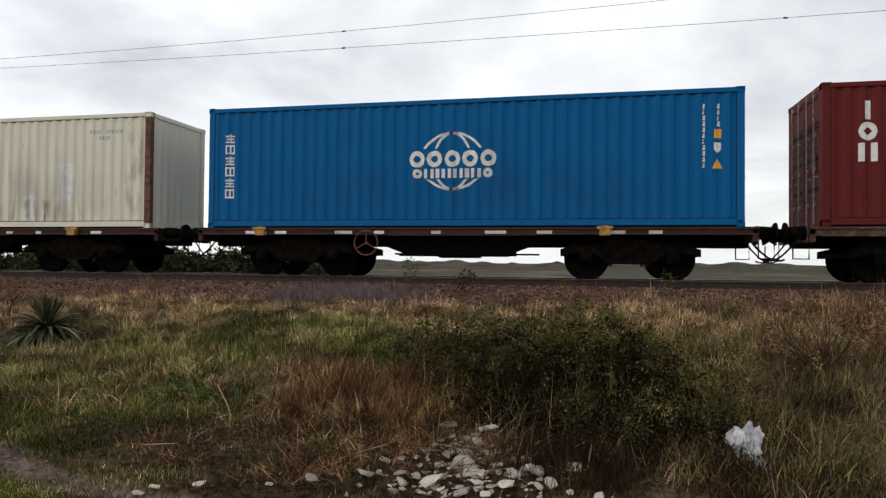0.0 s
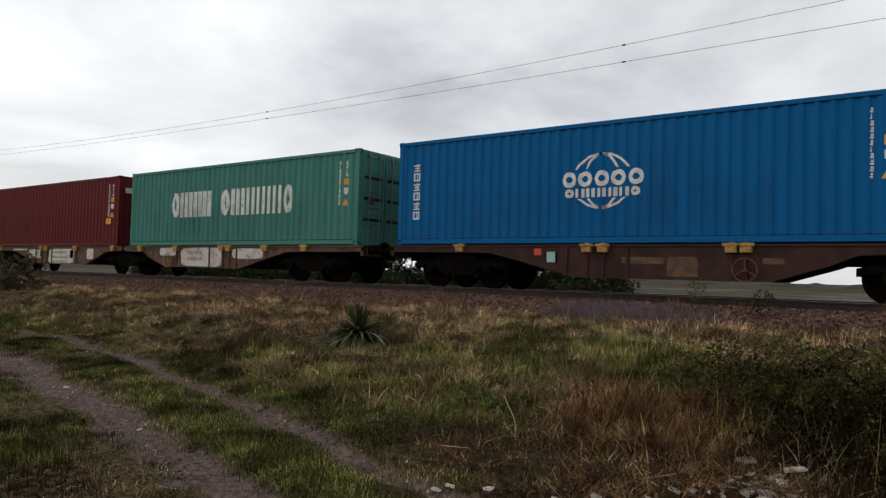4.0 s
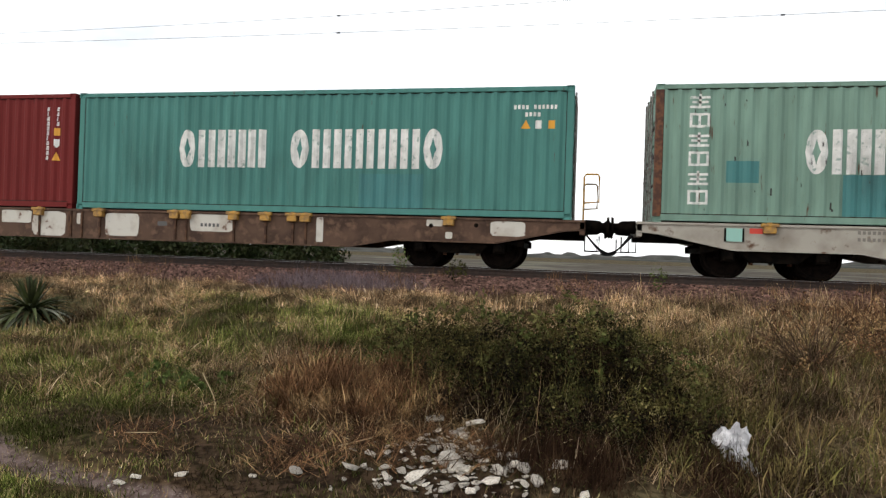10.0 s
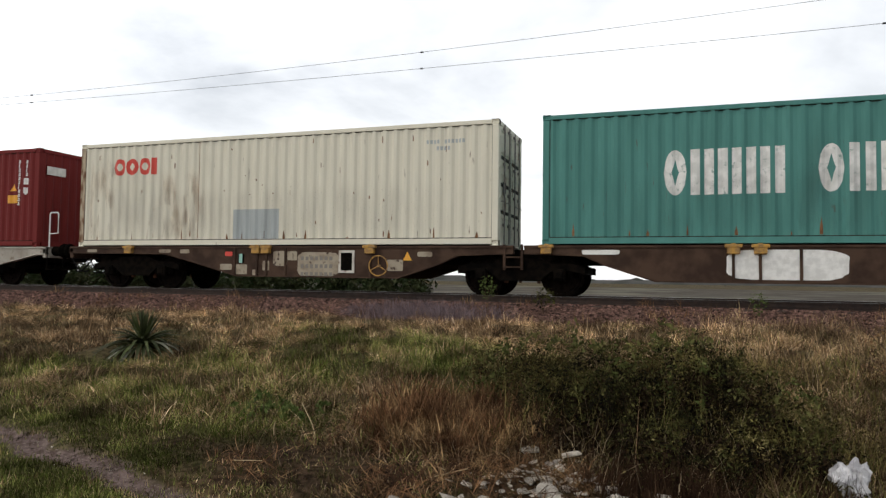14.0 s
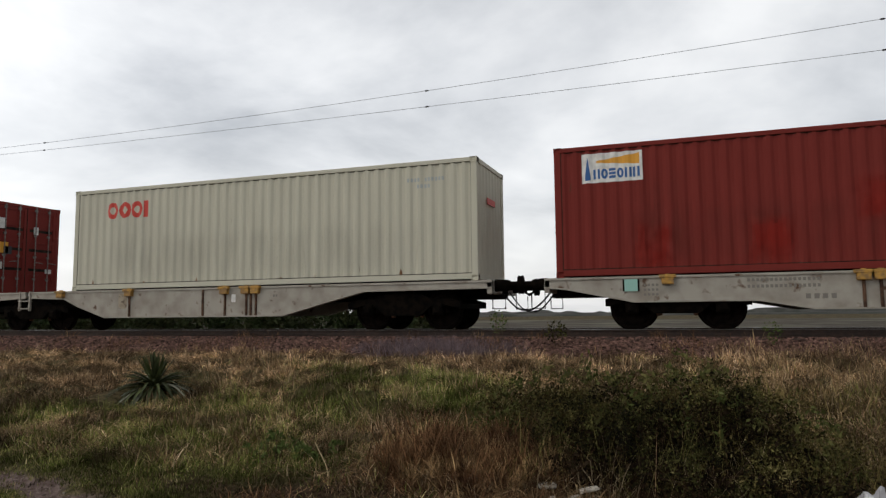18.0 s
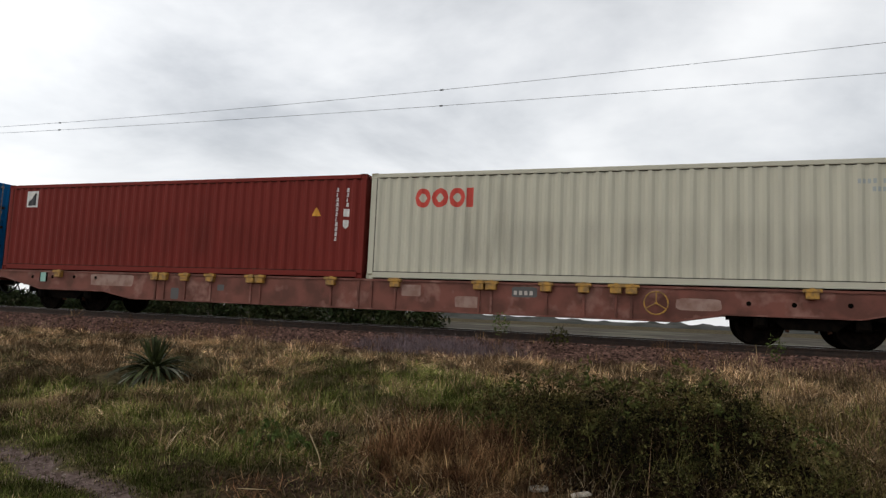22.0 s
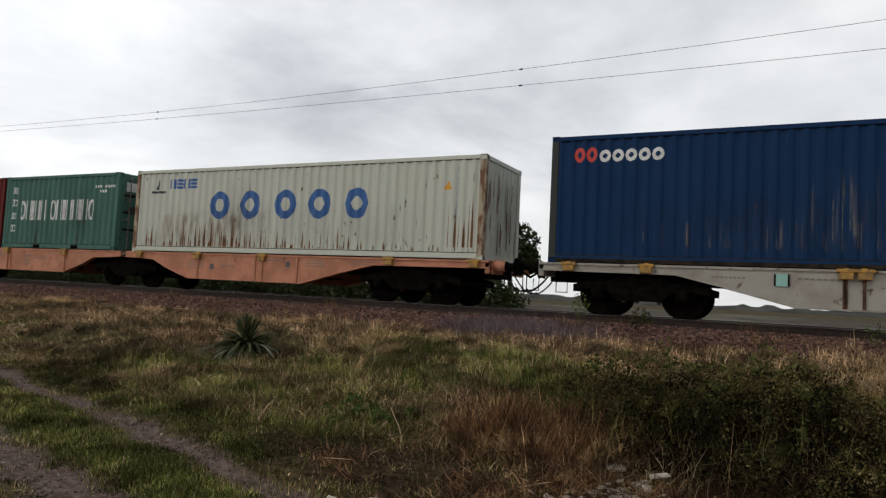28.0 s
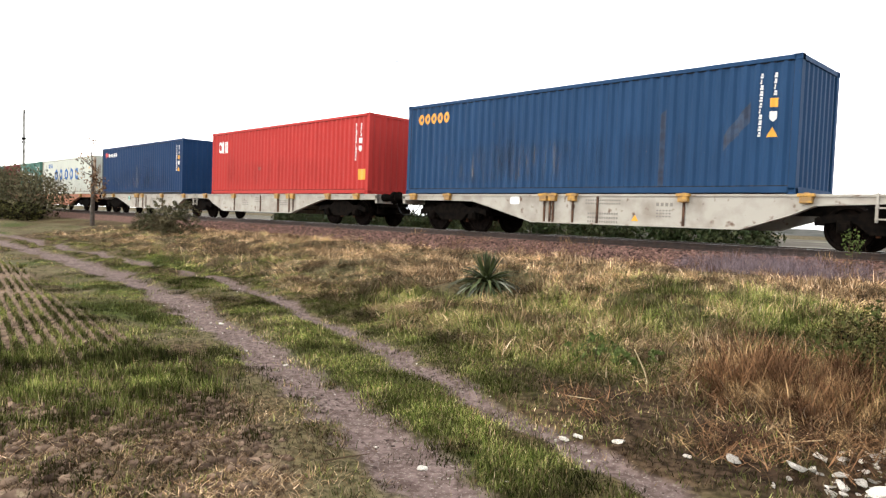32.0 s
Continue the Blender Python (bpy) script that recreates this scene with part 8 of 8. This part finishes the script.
for x, y, a, n in ((-2.5, 5.1, 15, 0.7), (-1.9, 5.0, -25, 0.5), (-2.9, 5.5, 5, 0.6), (-5.0, 2.3, 20, 0.4), (-4.4, 1.9, -30, 0.35), (-1.4, 5.3, -15, 0.55), (-3.6, 2.6, 60, 0.3)):
    d = Vector((math.cos(radians(a)), math.sin(radians(a)), 0)) * n / 2
    c0 = Vector((x, y, float(height(x, y)) + 0.03))
    tagged(part("stick", rods((c0 - d, c0 + d + Vector((0, 0, 0.03)), 0.006, 6, 0.003)), M_TWIG), "thin brown stick lying on the ground", "stick", "fallen sticks")


# ---- trees behind the track, woods, poles, wires ----
def tree(x, y, h, spread, n, seed, leaf=0.09, name="tree", label="dark leafy tree behind the railway", mat=None):
    ob = tagged(new(name), label, "tree", "trees behind the track")
    rnd = random.Random(seed)
    z = float(height(x, y))
    bm = bmesh.new()
    top = Vector((x + rnd.uniform(-0.3, 0.3), y, z + h * 0.75))
    mid = Vector((x + rnd.uniform(-0.15, 0.15), y, z + h * 0.35))
    rod(bm, (x, y, z - 0.1), mid, 0.05 * h ** 0.6, 8, 0.036 * h ** 0.6), rod(bm, mid, top, 0.036 * h ** 0.6, 7, 0.012)
    cen, rad = [], []
    for i in range(11):
        f = rnd.uniform(0.15, 0.95)
        a = rnd.uniform(0, 2 * math.pi)
        base = mid.lerp(top, f) if f > 0.3 else mid
        tip = Vector((x + math.cos(a) * spread * rnd.uniform(0.3, 1), y + math.sin(a) * spread * rnd.uniform(0.3, 1), z + h * (0.22 + 0.72 * f)))
        rod(bm, base, tip, 0.018 * h ** 0.5, 5, 0.006)
        cen.append(tip), rad.append((spread * rnd.uniform(0.25, 0.5), spread * rnd.uniform(0.25, 0.5), h * rnd.uniform(0.08, 0.16)))
    cen.append(Vector((x, y, z + h * 0.92))), rad.append((spread * 0.25, spread * 0.25, h * 0.1))
    part("trunk", bm, M_BARK, ob, "branching trunk")
    leaf_cloud("crown", cen, rad, n, leaf, mat or M_LEAF, ob, "", seed)
    return ob


tree(-9.8, 25.5, 4.7, 1.2, 4000, 61)
tree(-12.9, 25.2, 4.2, 1.4, 4500, 67)
tree(-11.8, 26.0, 5.0, 1.5, 4500, 62)
tree(-13.8, 26.5, 4.2, 1.5, 4500, 63)
tree(-18.0, 25.5, 6.0, 1.8, 4500, 64)
tree(-19.8, 26.0, 5.6, 1.8, 4200, 65)
tree(-23.2, 26.5, 4.4, 1.6, 2400, 66)
for i in range(16):
    x = -40 + i * 2.0
    shrub("thicket", [(x, 24.3 + (i % 3) * 0.5, 0.70, 1.4, 0.8, 0.85 + 0.15 * (i % 2))], 3000, 0.085, M_LEAF, "dark thicket behind the railway", 80 + i, 12, 0.012)
# a thin sapling near the far bushes on the left
tree(-38.0, 11.6, 4.6, 0.8, 420, 71, 0.07, "sapling", "thin half-bare sapling beside the track", M_RUSTGRASS)
# a small seedling on the near ballast shoulder
shrub("seedling", [(-2.6, 14.3, 0.35, 0.28, 0.15, 0.25)], 160, 0.035, M_BUSH, "thin seedling in the ballast", 91, 8, 0.004)

shrub("seedling", [(-3.85, 14.3, 0.55, 0.20, 0.15, 0.30)], 120, 0.032, M_WEED, "small leafy seedling in the ballast", 92, 6, 0.004)
shrub("seedling", [(1.5, 14.4, 0.32, 0.2, 0.15, 0.26)], 110, 0.03, M_WEED, "small leafy seedling in the ballast", 93, 6, 0.004)

# far woods: low uneven strips beyond the fields


def wood(name, x0, x1, y, h, seed, label):
    n = 500
    xs = np.linspace(x0, x1, n)
    t = h * (0.35 + 0.5 * fbm(xs + seed * 100, xs * 0, 0.02, 5) + 0.55 * np.clip(fbm(xs + seed * 300, xs * 0, 0.12, 5) - 0.45, 0, 1) * 3)
    v, f = [], []
    for i in range(n):
        for dy, k in ((0, 0), (2, 0.75), (9, 1.0), (22, 0.6), (30, 0)):
            v.append((xs[i], y + dy, 0.05 + t[i] * k))
    for i in range(n - 1):
        for j in range(4):
            a = i * 5 + j
            f.append((a, a + 5, a + 6, a + 1))
    return tagged(piece(name, sheet_mesh(name, v, np.array(f).ravel(), np.full(len(f), 4)), M_FARWOOD), label, "woods", kind="stuff")


wood("distant_woods", -1100, 900, 420, 3.0, 1, "low distant woods along the horizon")
wood("distant_woods", -300, 900, 260, 1.5, 2, "low distant hedge line beyond the fields")

# a green field strip just beyond the track
M_FIELD = material("dull_winter_field", (0.095, 0.080, 0.060), 0.95, second=(0.050, 0.042, 0.030), scale=0.6, spec=0.1, third=(0.15, 0.14, 0.10), third_scale=0.1)
tagged(part("far_field", boxes((-220, 220, 30, 110, 0.0, 0.46)), M_FIELD), "pale dry field beyond the railway", "field", kind="structure")


def pole(x, y, h, arm, label):
    ob = tagged(new("utility_pole"), label, "pole", "poles beside the railway")
    part("post", rods(((x, y, 0), (x, y, h), 0.16, 12, 0.11)), M_CONCRETE, ob, "grey concrete post")
    part("collar", rods(((x, y, h * 0.72), (x, y, h * 0.74), 0.24, 12)), M_BLACK, ob)
    if arm:
        for z, dx, dz in ((h * 0.56, 1.5, 0.55), (h * 0.96, 1.6, 0.05)):
            part("bracket_arm", rods(((x, y, z), (x + dx, y - 0.3, z + dz), 0.05, 6)), M_CONCRETE, ob, "slanting bracket arm")
            part("insulator", rods(((x + dx, y - 0.3, z + dz - 0.12), (x + dx, y - 0.3, z + dz + 0.12), 0.09, 8)), M_BLACK, ob)
    return ob


pole(-90.2, 20.2, 11.8, False, "tall grey pole without arms beside the railway")
pole(-89.2, 20.0, 12.2, True, "tall grey concrete pole with bracket arms")
for rise in (lambda q: 8.25 + 2.2 * ((q + 10) / 79.0) ** 2, lambda q: 8.98 + 0.032 * q + 0.0007 * q * q):
    yw = 20.0
    bm = bmesh.new()
    tube(bm, [(q, yw, rise(q)) for q in range(-89, 122, 3)], 0.0065, 5)
    wire = tagged(part("overhead_wire", bm, M_WIRE), "thin overhead wire along the railway", "wire", "overhead wires")
    for q in (-24, -7.6, 5.1):
        part("wire_clamp", rods(((q - 0.05, yw, rise(q)), (q + 0.05, yw, rise(q)), 0.025, 6)), M_WIRE, wire, "small wire clamp")


# ---- motion of the train ----
def motions():
    times = [i * 0.5 for i in range(65)]
    for ob, u, z in LOAD:
        walk(ob, [(t, pose(u - gone(t), TRACK_Y, z)) for t in times])
    for ob, u in WAGONS:
        walk(ob, [(t, pose(u - gone(t), TRACK_Y, RAIL_Z)) for t in times])
    speed = RUN[-1][1] / 32.0
    starts = dict(WAGONS)
    for w, dx, wagon, x in SPIN:
        u = starts[wagon] + x + dx
        t0, t1 = max(0.0, (u - 9) / speed), min(32.0, (u + 34) / speed)
        t0, t1 = round(t0 * 15) / 15, round(t1 * 15) / 15
        times = [0.0] if t0 > 0.05 else []
        k = int(round((t1 - t0) * 15))
        times += [t0 + i / 15 for i in range(k + 1)]
        if times[-1] < 31.95:
            times.append(32.0)
        rows = []
        for t in times:
            turn = gone(min(max(t, t0), t1)) - gone(t0)
            rows.append((t, pose(dx, 0, WHEEL_R) @ Matrix.Rotation(-turn / WHEEL_R, 4, "Y")))
        walk(w, rows)


motions()
